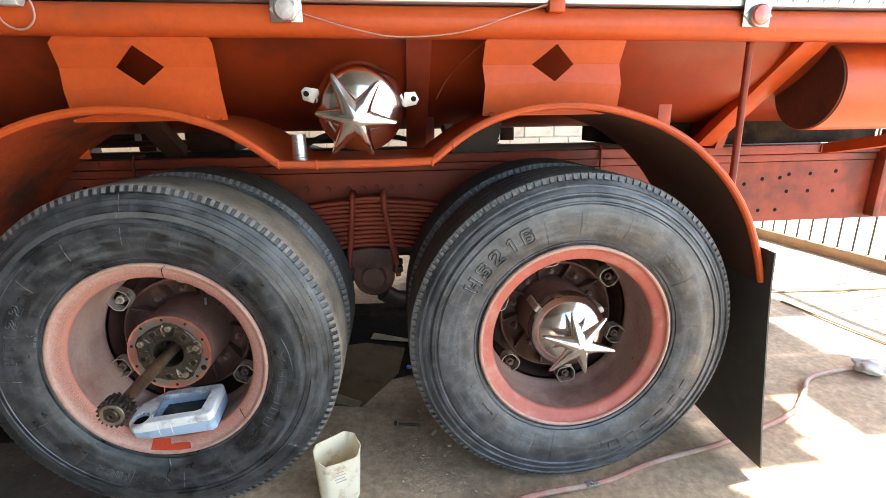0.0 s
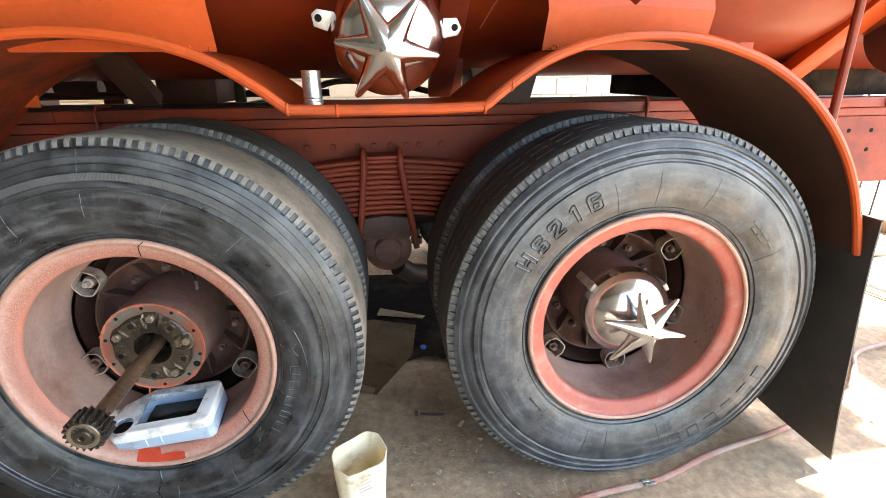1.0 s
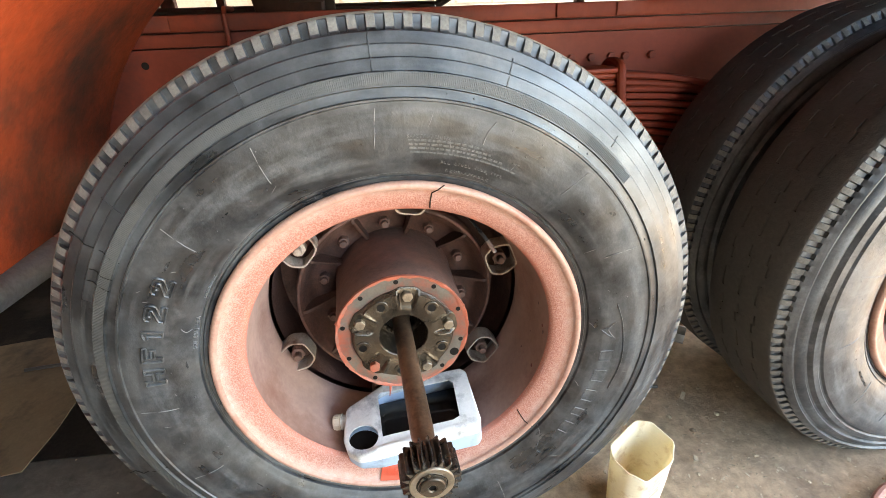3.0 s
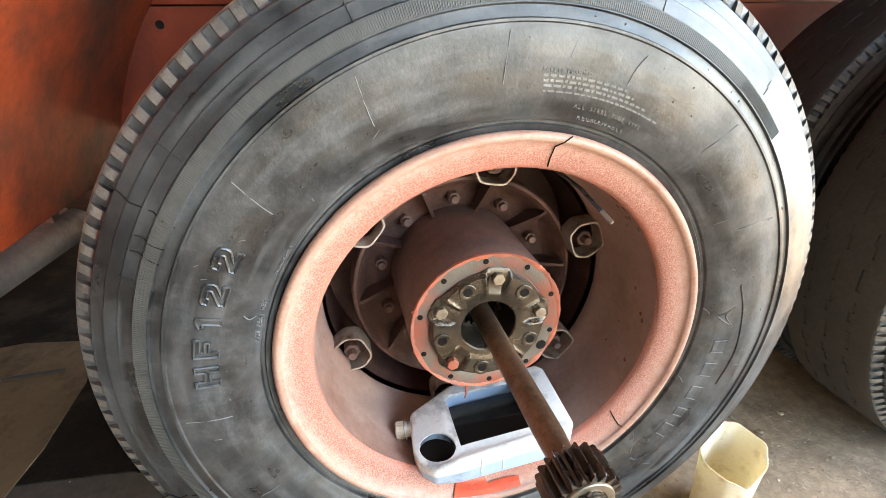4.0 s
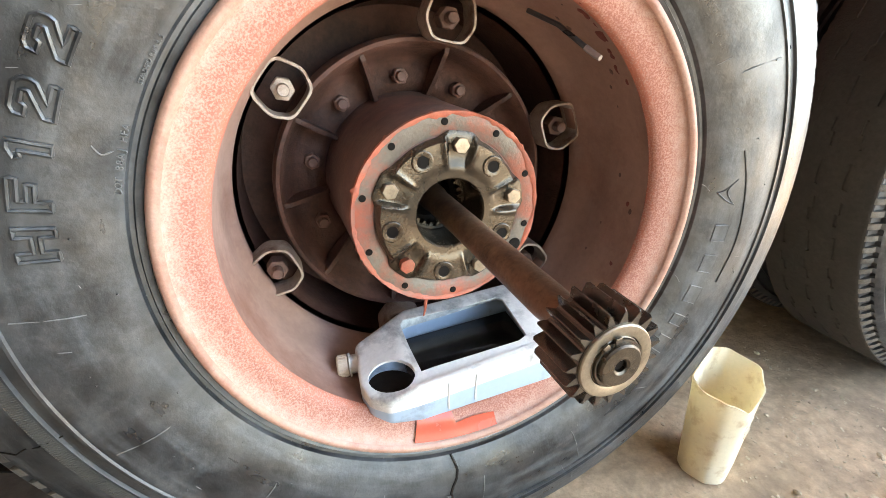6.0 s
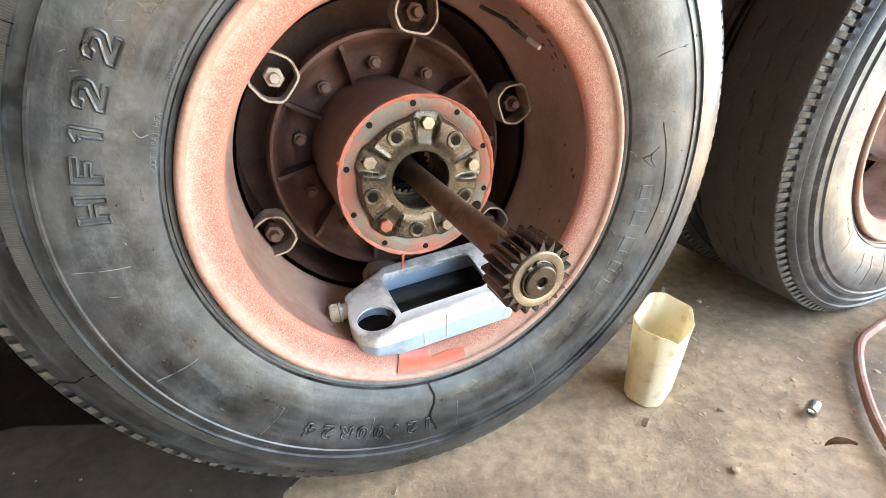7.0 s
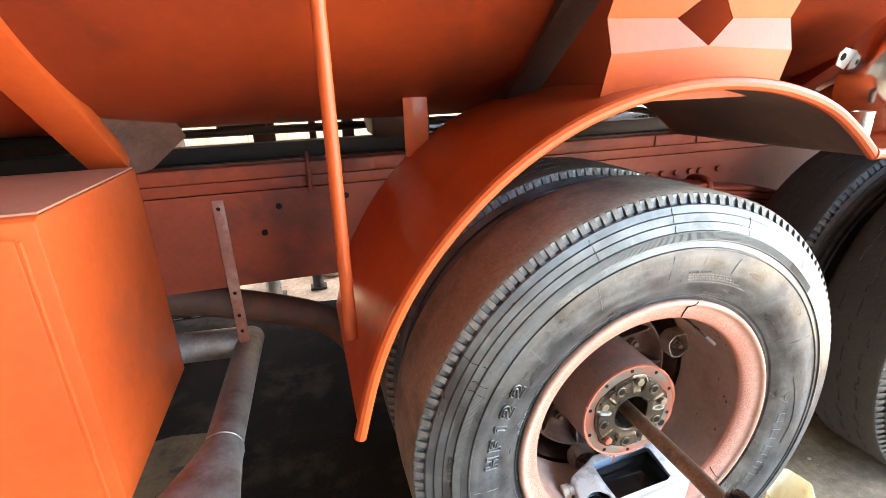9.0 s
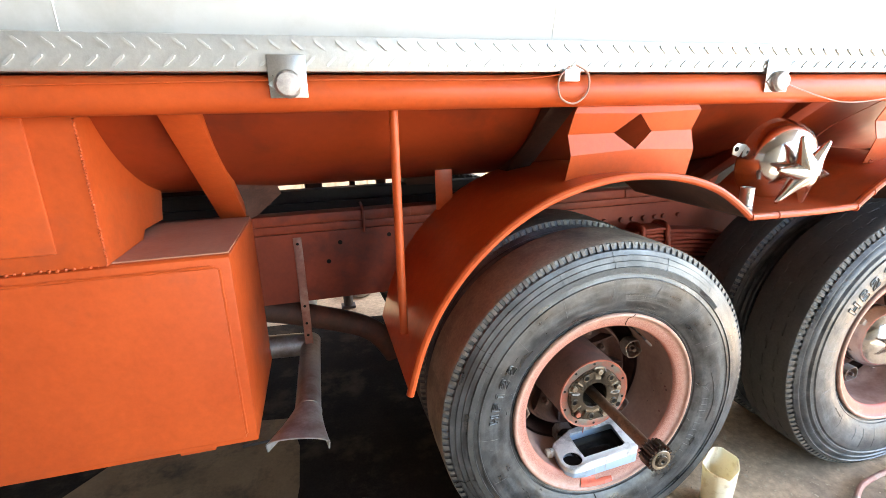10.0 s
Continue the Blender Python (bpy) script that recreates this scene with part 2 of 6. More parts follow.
TREAD2 = material("dark_tread_rubber", (0.048, 0.044, 0.040), (0.072, 0.064, 0.055), 7.0, 0.75, 0.08, grain=0.3, bump=0.5, dirt=(0.045, 0.04, 0.036), dirt_amount=0.4, dirt_scale=5.0)
MARK = material("pale_rubber_scuff", (0.17, 0.17, 0.168), (0.10, 0.10, 0.10), 40.0, 0.7, 0.1, grain=0.3, bump=0.1)
FLAP = material("black_rubber_sheet", (0.045, 0.044, 0.043), (0.07, 0.066, 0.062), 6.0, 0.6, 0.1, grain=0.15, bump=0.1, dirt=(0.10, 0.09, 0.08), dirt_amount=0.25, dirt_scale=5.0)
CHROME = material("polished_chrome", (0.74, 0.73, 0.715), (0.68, 0.67, 0.655), 9.0, 0.15, 0.05, metal=1.0, grain=0.06, bump=0.04)
ZINC = material("brushed_steel_tube", (0.55, 0.54, 0.52), (0.42, 0.41, 0.40), 20.0, 0.3, 0.1, metal=0.9, grain=0.15, bump=0.1)
ALU = material("aluminium_tread_plate", (0.62, 0.62, 0.61), (0.54, 0.54, 0.53), 8.0, 0.4, 0.1, metal=0.6, grain=0.1, bump=0.1)
WHITE = material("white_tank_paint", (0.53, 0.525, 0.51), (0.48, 0.47, 0.455), 2.0, 0.35, 0.1, grain=0.03, bump=0.03, dirt=(0.39, 0.375, 0.345), dirt_amount=0.3, dirt_scale=2.0)
DUST = material("dusty_orange_top", (0.40, 0.19, 0.125), (0.36, 0.14, 0.08), 4.0, 0.7, 0.1, grain=0.1, bump=0.1)
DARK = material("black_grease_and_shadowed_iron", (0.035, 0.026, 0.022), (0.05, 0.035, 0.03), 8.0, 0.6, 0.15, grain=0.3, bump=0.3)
# Black that puts a hole's inner shade into the colour; cracks and cuts too.
HOLE = material("hole_shade_and_crack_black", (0.012, 0.010, 0.009), (0.02, 0.017, 0.014), 20.0, 0.8, 0.1, bump=0, spec=0.04)
YELLOW = material("cream_plastic", (0.97, 0.91, 0.76), (0.94, 0.85, 0.64), 9.0, 0.42, 0.1, grain=0.08, bump=0.08, dirt=(0.50, 0.34, 0.17), dirt_amount=0.33, dirt_scale=20.0)
yn, yl = YELLOW.node_tree.nodes, YELLOW.node_tree.links
glow_through, both = yn.new("ShaderNodeBsdfTranslucent"), yn.new("ShaderNodeMixShader")
glow_through.inputs["Color"].default_value = (0.92, 0.80, 0.55, 1)
both.inputs[0].default_value = 0.38
yl.new(yn["Principled BSDF"].outputs[0], both.inputs[1])
yl.new(glow_through.outputs[0], both.inputs[2])
yl.new(both.outputs[0], yn["Material Output"].inputs["Surface"])
JUG = material("dirty_white_plastic", (0.79, 0.765, 0.725), (0.69, 0.675, 0.645), 9.0, 0.40, 0.10, grain=0.10, bump=0.10, dirt=(0.20, 0.195, 0.19), dirt_amount=0.44, dirt_scale=11.0)
JUG2 = material("blue_plastic_base", (0.34, 0.44, 0.56), (0.40, 0.49, 0.60), 7.0, 0.42, 0.08, grain=0.05, bump=0.06, dirt=(0.20, 0.22, 0.26), dirt_amount=0.3, dirt_scale=14.0)
OIL = material("pooled_dark_oil", (0.012, 0.011, 0.011), (0.018, 0.016, 0.015), 5.0, 0.12, 0.05, bump=0)
CAP = material("dirty_beige_cap", (0.60, 0.50, 0.40), (0.50, 0.40, 0.30), 30.0, 0.5, 0.1, grain=0.1, bump=0.1)
CARD = material("oily_brown_cardboard", (0.18, 0.118, 0.066), (0.13, 0.083, 0.046), 5.0, 0.85, 0.05, grain=0.12, bump=0.15, dirt=(0.05, 0.034, 0.023), dirt_amount=0.42, dirt_scale=4.0, spec=0.15)
CARD_PALE = material("torn_tan_cardboard", (0.34, 0.25, 0.15), (0.28, 0.20, 0.12), 8.0, 0.85, 0.05, grain=0.12, bump=0.15, dirt=(0.12, 0.085, 0.055), dirt_amount=0.3, dirt_scale=6.0)
HOSE = material("dusty_rubber_hose", (0.40, 0.185, 0.14), (0.32, 0.15, 0.115), 10.0, 0.65, 0.1, grain=0.15, bump=0.2, dirt=(0.40, 0.33, 0.26), dirt_amount=0.5, dirt_scale=6.0)
FLOOR = material("trodden_earth_floor", (0.57, 0.405, 0.26), (0.40, 0.28, 0.175), 2.2, 0.74, 0.16, grain=0.42, bump=0.65, dirt=(0.16, 0.115, 0.078), dirt_amount=0.40, dirt_scale=1.3)
DARK_EARTH = material("dark_earth", (0.095, 0.078, 0.06), (0.06, 0.048, 0.037), 2.2, 0.7, 0.16, grain=0.4, bump=0.8, dirt=(0.15, 0.12, 0.09), dirt_amount=0.3, dirt_scale=3.0)
FLOOR.node_tree.nodes["Bump"].inputs["Distance"].default_value = 0.012
GRIT = material("tan_grit_and_chips", (0.24, 0.175, 0.11), (0.62, 0.49, 0.33), 28.0, 0.85, 0.1, grain=0.25, bump=0.2)
BLOCK = material("whitewashed_block", (0.60, 0.575, 0.53), (0.50, 0.475, 0.43), 3.0, 0.85, 0.05, grain=0.12, bump=0.4, dirt=(0.34, 0.31, 0.265), dirt_amount=0.3, dirt_scale=2.5, per_object=0.06)
PLANK = material("white_painted_plank", (0.78, 0.77, 0.74), (0.68, 0.66, 0.62), 4.0, 0.7, 0.1, grain=0.1, bump=0.2, per_object=0.08)
WOOD = material("weathered_timber", (0.33, 0.22, 0.13), (0.26, 0.17, 0.10), 6.0, 0.8, 0.1, grain=0.3, bump=0.4)
ROOF = material("dark_sheet_iron", (0.15, 0.14, 0.13), (0.11, 0.10, 0.09), 2.0, 0.6, 0.1, metal=0.2, grain=0.1, bump=0.1, dirt=(0.12, 0.07, 0.045), dirt_amount=0.35)
RENDER = material("grimy_cream_render", (0.34, 0.30, 0.25), (0.27, 0.24, 0.20), 1.5, 0.9, 0.05, grain=0.15, bump=0.3, dirt=(0.16, 0.14, 0.12), dirt_amount=0.4)
WIRE = material("dusty_red_cable_sheath", (0.40, 0.22, 0.17), (0.32, 0.16, 0.12), 20.0, 0.5, 0.1, bump=0)
BAND = material("buffed_grey_rubber", (0.045, 0.044, 0.040), (0.075, 0.073, 0.066), 7.0, 0.6, 0.1, grain=0.25, bump=0.2, dirt=(0.03, 0.03, 0.03), dirt_amount=0.5, dirt_scale=6.0, spec=0.8)
LENS_CLEAR = material("clear_ribbed_lamp_lens", (0.52, 0.47, 0.44), (0.36, 0.31, 0.29), 90.0, 0.2, 0.05, grain=0.3, bump=0.6, coat=0.6)
LENS_RED = material("red_lamp_lens", (0.55, 0.05, 0.03), (0.65, 0.20, 0.14), 60.0, 0.2, 0.05, grain=0.2, bump=0.3, coat=0.6)
# Near-black fill for the deep shade below the truck and tank.
SHADE_BLACK = material("under_truck_shade_black", (0.014, 0.011, 0.009), (0.022, 0.017, 0.014), 6.0, 0.8, 0.1, grain=0.3, bump=0.5, dirt=(0.05, 0.038, 0.028), dirt_amount=0.38, dirt_scale=3.0, spec=0.02)
SILVER_PIPE = material("heat_stained_silver_pipe", (0.44, 0.43, 0.42), (0.33, 0.295, 0.275), 5.0, 0.40, 0.12, metal=0.6, grain=0.2, bump=0.12, dirt=(0.20, 0.14, 0.115), dirt_amount=0.32, dirt_scale=4.0)
RAG = material("grubby_white_rag", (0.66, 0.63, 0.58), (0.52, 0.49, 0.44), 30.0, 0.9, 0.05, grain=0.15, bump=0.3)
BLUE = material("blue_plastic_cap", (0.03, 0.11, 0.50), (0.04, 0.13, 0.45), 30.0, 0.4, 0.05, bump=0)
APRON = material("brown_bounce_apron", (0.24, 0.205, 0.165), (0.19, 0.16, 0.125), 1.2, 0.9, 0.06, grain=0.15, bump=0.4, dirt=(0.26, 0.25, 0.24), dirt_amount=0.3)
YARD = material("pale_bounce_yard", (0.52, 0.52, 0.52), (0.45, 0.45, 0.45), 1.2, 0.9, 0.06, grain=0.15, bump=0.4, dirt=(0.36, 0.35, 0.33), dirt_amount=0.3)
RUST = material("dark_red_rust_blister", (0.12, 0.025, 0.018), (0.20, 0.05, 0.035), 60.0, 0.7, 0.1, grain=0.3, bump=0.3)
STRAP = material("dusty_red_strap_steel", (0.30, 0.12, 0.085), (0.22, 0.075, 0.05), 9.0, 0.6, 0.1, grain=0.2, bump=0.15, dirt=(0.36, 0.22, 0.17), dirt_amount=0.4, dirt_scale=8.0)
LEAF = material("dry_brown_leaf", (0.32, 0.18, 0.09), (0.22, 0.12, 0.06), 40.0, 0.8, 0.1, bump=0.2)
STAIN = material("spilt_orange_red_fluid", (0.50, 0.06, 0.025), (0.40, 0.04, 0.018), 20.0, 0.25, 0.1, grain=0.1, bump=0.05)


# ---- building helpers ----
def world_of(ob):
    m = ob.matrix_basis.copy()
    if ob.parent:
        m = world_of(ob.parent) @ ob.matrix_parent_inverse @ m
    return m


def thing(name, x, y, z, label, category, group="", kind=""):
    e = new(name)
    e.empty_display_size = 0.05
    e.location = (x, y, z)
    return tagged(e, label, category, group, kind)


def finish(bm, name, mat, smooth=30):
    me = bpy.data.meshes.new(name)
    bmesh.ops.recalc_face_normals(bm, faces=bm.faces)
    bm.to_mesh(me)
    bm.free()
    me.materials.append(mat)
    if smooth:
        me.polygons.foreach_set("use_smooth", [True] * len(me.polygons))
        me.set_sharp_from_angle(angle=radians(smooth))
    return me


def part(name, bm, mat, parent, label="", local=False, smooth=30):
    """One mesh under a thing or part; bm is in world metres, or with local in the parent's own."""
    ob = new(name, finish(bm, name, mat, smooth))
    ob.parent = parent
    if not local:
        ob.matrix_parent_inverse = world_of(parent).inverted()
    return tagged(ob, label)


def solo(name, bm, mat, label, category, group="", kind="", at=None, smooth=30):
    """A thing of one mesh; its origin is set at the point at, where given."""
    if at:
        bmesh.ops.translate(bm, verts=bm.verts, vec=-Vector(at))
    ob = new(name, finish(bm, name, mat, smooth))
    if at:
        ob.location = at
    return tagged(ob, label, category, group, kind)


def box(bm, x0, x1, y0, y1, z0, z1, m=None, bevel=0.0):
    vs = [bm.verts.new((x, y, z)) for x in (x0, x1) for y in (y0, y1) for z in (z0, z1)]
    fs = [bm.faces.new([vs[i] for i in f]) for f in ((0, 1, 3, 2), (4, 6, 7, 5), (0, 4, 5, 1), (2, 3, 7, 6), (0, 2, 6, 4), (1, 5, 7, 3))]
    if bevel:
        es = list({e for f in fs for e in f.edges})
        r = bmesh.ops.bevel(bm, geom=es, offset=bevel, segments=2, affect="EDGES", profile=0.5)
        vs = list({v for f in r["faces"] for v in f.verts} | {v for v in vs if v.is_valid})
    if m is not None:
        bmesh.ops.transform(bm, matrix=m, verts=vs)
    return vs


def boxed(x0, x1, y0, y1, z0, z1, bevel=0.0, m=None):
    bm = bmesh.new()
    box(bm, x0, x1, y0, y1, z0, z1, m, bevel)
    return bm


def lathe(bm, profile, seg=48, m=None, close=False, a0=0.0, a1=2 * math.pi):
    """Turns (radius, y) pairs about the y axis."""
    full = abs(a1 - a0 - 2 * math.pi) < 1e-6
    n = seg if full else seg + 1
    rings = []
    for i in range(n):
        a = a0 + (a1 - a0) * i / seg
        c, s = math.cos(a), math.sin(a)
        rings.append([bm.verts.new((r * c, y, r * s)) for r, y in profile])
    k = len(profile)
    for i in range(seg):
        p, q = rings[i], rings[(i + 1) % n]
        for j in range(k if close else k - 1):
            jj = (j + 1) % k
            bm.faces.new((p[j], q[j], q[jj], p[jj]))
    vs = [v for r in rings for v in r]
    if m is not None:
        bmesh.ops.transform(bm, matrix=m, verts=vs)
    return vs


def lathed(profile, seg=48, m=None, close=False):
    bm = bmesh.new()
    lathe(bm, profile, seg, m, close)
    bmesh.ops.remove_doubles(bm, verts=bm.verts, dist=1e-6)
    return bm


def sweep(bm, pts, r, seg=10, caps=True, radii=None):
    """A round bar along points."""
    pts = [Vector(p) for p in pts]
    rings, up = [], None
    for i, p in enumerate(pts):
        d = (pts[min(i + 1, len(pts) - 1)] - pts[max(i - 1, 0)]).normalized()
        if up is None:
            up = d.orthogonal().normalized()
        up = (up - d * up.dot(d)).normalized()
        side = d.cross(up)
        rr = radii[i] if radii else r
        rings.append([bm.verts.new(p + rr * (math.cos(a) * up + math.sin(a) * side)) for a in (2 * math.pi * k / seg for k in range(seg))])
    for a, b in zip(rings, rings[1:]):
        for k in range(seg):
            bm.faces.new((a[k], a[(k + 1) % seg], b[(k + 1) % seg], b[k]))
    if caps:
        bm.faces.new(rings[0][::-1]); bm.faces.new(rings[-1])
    return [v for r_ in rings for v in r_]


def swept(pts, r, seg=10, radii=None):
    bm = bmesh.new()
    sweep(bm, pts, r, seg, True, radii)
    return bm


def curve_points(pts, steps=6):
    """A smooth line through points."""
    pts = [Vector(p) for p in pts]
    out = []
    for i in range(len(pts) - 1):
        p0, p1, p2, p3 = pts[max(i - 1, 0)], pts[i], pts[i + 1], pts[min(i + 2, len(pts) - 1)]
        for k in range(steps):
            t = k / steps
            out.append(0.5 * (2 * p1 + (p2 - p0) * t + (2 * p0 - 5 * p1 + 4 * p2 - p3) * t * t + (3 * p1 - p0 - 3 * p2 + p3) * t ** 3))
    return out + [pts[-1]]


def prism(bm, poly, axis, a, b, m=None):
    """A polygon given in the two other axes, drawn out along axis from a to b."""
    def at(u, v, w):
        return {"x": (w, u, v), "y": (u, w, v), "z": (u, v, w)}[axis]
    lo = [bm.verts.new(at(u, v, a)) for u, v in poly]
    hi = [bm.verts.new(at(u, v, b)) for u, v in poly]
    bm.faces.new(lo); bm.faces.new(hi[::-1])
    n = len(poly)
    for i in range(n):
        bm.faces.new((lo[i], hi[i], hi[(i + 1) % n], lo[(i + 1) % n]))
    if m is not None:
        bmesh.ops.transform(bm, matrix=m, verts=lo + hi)
    return lo + hi


def prismed(poly, axis, a, b, m=None, bevel=0.0):
    bm = bmesh.new()
    prism(bm, poly, axis, a, b, m)
    if bevel:
        bmesh.ops.recalc_face_normals(bm, faces=bm.faces)
        bmesh.ops.bevel(bm, geom=list(bm.edges), offset=bevel, segments=2, affect="EDGES", profile=0.5)
    return bm


def hexed(r, y0, y1, m=None, stud=0.0, stud_r=0.0):
    """A hexagon nut along y, with the stud's end standing out of it towards y0."""
    bm = bmesh.new()
    vs = prism(bm, [(r * math.cos(math.pi * k / 3), r * math.sin(math.pi * k / 3)) for k in range(6)], "y", y0, y1)
    bmesh.ops.recalc_face_normals(bm, faces=bm.faces)
    bmesh.ops.bevel(bm, geom=list(bm.edges), offset=r * 0.08, segments=1, affect="EDGES")
    if stud:
        lathe(bm, [(0.0001, y0 - stud), (stud_r * 0.85, y0 - stud), (stud_r, y0 - stud * 0.85), (stud_r, y0 + 0.001)], 12)
    if m is not None:
        bmesh.ops.transform(bm, matrix=m, verts=bm.verts)
    return bm


def letters(text, height, depth=0.002, bold=0.0, line=0.0):
    """A bmesh of each sign, lying in x and y with its foot on the origin's line, and its width."""
    out = []
    for ch in text:
        cu = bpy.data.curves.new("sign", "FONT")
        cu.body, cu.size, cu.extrude, cu.resolution_u, cu.offset = ch, height * 1.4, depth / 2, 2, height * bold
        if line:
            cu.extrude, cu.fill_mode, cu.bevel_depth, cu.bevel_resolution = 0.0, "NONE", line, 1
        ob = new("sign", cu)
        dg = bpy.context.evaluated_depsgraph_get()
        me = bpy.data.meshes.new_from_object(ob.evaluated_get(dg))
        bpy.data.objects.remove(ob)
        bm = bmesh.new()
        bm.from_mesh(me)
        xs = [v.co.x for v in bm.verts] or [0, height * 0.3]
        out.append((bm, min(xs), max(xs)))
        bpy.data.meshes.remove(me)
    return out


def arc_letters(name, parent, mat, text, height, r, start, y, pitch, depth=0.003, bold=0.0, line=0.0):
    """Each sign of a lettering round a wheel as a part of its own."""
    for i, ch in enumerate(text):
        bm = bmesh.new()
        arc_text(bm, ch, height, r, start - pitch * i, y, 0, depth, bold, line)
        part(name, bm, mat, parent, "", True, 0)


def arc_blocks(name, parent, mat, widths, height, r, start, y, depth=0.003):
    """Each plain bar round a wheel as a part of its own, with a raised outline."""
    a = start
    for w in widths:
        if w > 0:
            bm = bmesh.new()
            loop = [(r, a), (r, a - w), (r + height, a - w), (r + height, a), (r, a), (r, a - w)]
            sweep(bm, [(q * math.cos(radians(t)), y - depth, q * math.sin(radians(t))) for q, t in loop], 0.0012, 6, False)
            part(name, bm, mat, parent, "", True, 0)
        a -= abs(w)


def arc_text(bm, text, height, r, start, y, pitch, depth=0.003, bold=0.0, line=0.0):
    """Lettering round a wheel, clockwise as seen from -y, tops outwards; start and pitch in degrees."""
    for i, (b, x0, x1) in enumerate(letters(text, height, depth, bold, line)):
        a = radians(start - pitch * i)
        bmesh.ops.translate(b, verts=b.verts, vec=(-(x0 + x1) / 2, 0, 0))
        m = Matrix.Translation((r * math.cos(a), y, r * math.sin(a))) @ Matrix.Rotation(-(a - math.pi / 2), 4, "Y") @ Matrix.Rotation(math.pi / 2, 4, "X")
        bmesh.ops.transform(b, matrix=m, verts=b.verts)
        me = bpy.data.meshes.new("t")
        b.to_mesh(me); b.free()
        bm.from_mesh(me)
        bpy.data.meshes.remove(me)


def arc_bars(bm, widths, height, r, start, y, depth=0.003):
    """Plain raised bars round a wheel in place of a name; widths and start in degrees."""
    a = start
    for w in widths:
        if w > 0:
            n = 4
            rows = []
            for k in range(n + 1):
                t = radians(a - w * k / n)
                rows.append([bm.verts.new((rr * math.cos(t), yy, rr * math.sin(t))) for rr, yy in ((r, y), (r + height, y), (r + height, y - depth), (r, y - depth))])
            for p, q in zip(rows, rows[1:]):
                for j in range(4):
                    bm.faces.new((p[j], q[j], q[(j + 1) % 4], p[(j + 1) % 4]))
            bm.faces.new(rows[0]); bm.faces.new(rows[-1][::-1])
        a -= abs(w)



# ---- the place ----
def ground():
    bm = bmesh.new()
    xs = sorted({-400, -60, -12, *[-3 + 0.12 * i for i in range(80)], 12, 60, 400})
    ys = sorted({-400, -60, -10, *[-1.6 + 0.12 * i for i in range(40)], 8, 60, 400})
    grid = []
    for x in xs:
        col = []
        for y in ys:
            near = max(0.0, min(1.0, (9 - abs(x)) / 3))
            z = near * (0.010 * noise.noise(Vector((x * 1.3, y * 1.3, 0))) + 0.005 * noise.noise(Vector((x * 5, y * 5, 3)))) - 0.006
            col.append(bm.verts.new((x, y, z)))
        grid.append(col)
    for a, b in zip(grid, grid[1:]):
        for j in range(len(ys) - 1):
            bm.faces.new((a[j], b[j], b[j + 1], a[j + 1]))
    return solo("ground", bm, FLOOR, "trodden brown earth and concrete workshop floor", "floor", kind="structure", smooth=60)


ground()

ROOF_Z = 4.5
OFF = SUN_DIR * (ROOF_Z / SUN_DIR.z)


def roof():
    """Unseen corrugated sheets, added to end unevenly so that the sun falls in past their ends."""
    bm = bmesh.new()
    def sheet(x0, x1, y0, y1):
        n = max(2, int((y1 - y0) / 0.05))
        row = []
        for i in range(n + 1):
            y = y0 + (y1 - y0) * i / n
            z = ROOF_Z + 0.02 * (i % 2)
            row.append((bm.verts.new((x0, y, z)), bm.verts.new((x1, y, z))))
        for a, b in zip(row, row[1:]):
            bm.faces.new((a[0], a[1], b[1], b[0]))
    ends = [(-6.5, -1.75, 0.0), (-1.75, -1.2, 2.1), (-1.2, -0.11, 2.16), (-0.11, -0.01, 2.12), (-0.01, 0.04, 2.58), (0.04, 0.13, 2.56), (0.13, 0.30, 2.64), (0.30, 0.46, 2.72),
            (0.46, 0.85, 3.50), (0.85, 1.35, 3.40), (1.35, 3.4, 3.75)]
    for y0, y1, x in ends:
        sheet(-9.0, x + OFF.x, y0 + OFF.y - (0.03 if y0 < -1 else 0.0), y1 + OFF.y)
    # Loose sheet added to cast the dark strip between two sun patches.
    sheet(2.88 + OFF.x, 3.62 + OFF.x, 0.12 + OFF.y, 0.47 + OFF.y)
    return solo("roof", bm, ROOF, "unseen corrugated sheet roof added to shape sun and shade", "roof", kind="structure", smooth=0)


roof()


def block_wall():
    wall = solo("wall_back", boxed(-9, 12, 5.0, 5.2, -0.1, 3.7), BLOCK, "whitewashed block wall behind the truck", "wall", kind="structure", smooth=0)
    me = None
    for row in range(9):
        for k in range(27):
            x = -4.6 + k * 0.41 + (row % 2) * 0.2
            if me is None:
                me = finish(boxed(0, 0.392, -0.016, 0.02, 0, 0.186, 0.006), "block", BLOCK, 0)
            ob = new("block", me)
            ob.parent = wall
            ob.location = (x, 4.998 + random.uniform(-0.004, 0.004), 0.12 + row * 0.2)
    return wall


block_wall()
# Out of view; added to keep the left side dim.
solo("wall_left", boxed(-9.2, -9.0, -6.0, 5.2, -0.1, ROOF_Z - 0.02), RENDER, "unseen rendered side wall added to shut out light from the left", "wall", kind="structure", smooth=0)


# Out of view; ends where light should come in from the right.
solo("wall_front", boxed(-9.0, 0.6, -6.0, -5.8, -0.1, ROOF_Z - 0.02), RENDER, "unseen rendered front wall, its length set to shape the light", "wall", kind="structure", smooth=0)


# Mostly out of view; kept pale so that it throws sunlight back.
solo("yard", boxed(5.35, 40, -40, 40, -0.05, 0.006), YARD, "pale yard slab, mostly unseen, added to bounce sunlight", "yard", kind="structure", smooth=0)


# Unseen bounce surface in front; its tone sets the light from below.
solo("yard_apron", boxed(-0.1, 5.3, -12, -1.72, -0.05, 0.006), APRON, "unseen brown ground apron added to bounce sunlight", "yard", kind="structure", smooth=0)


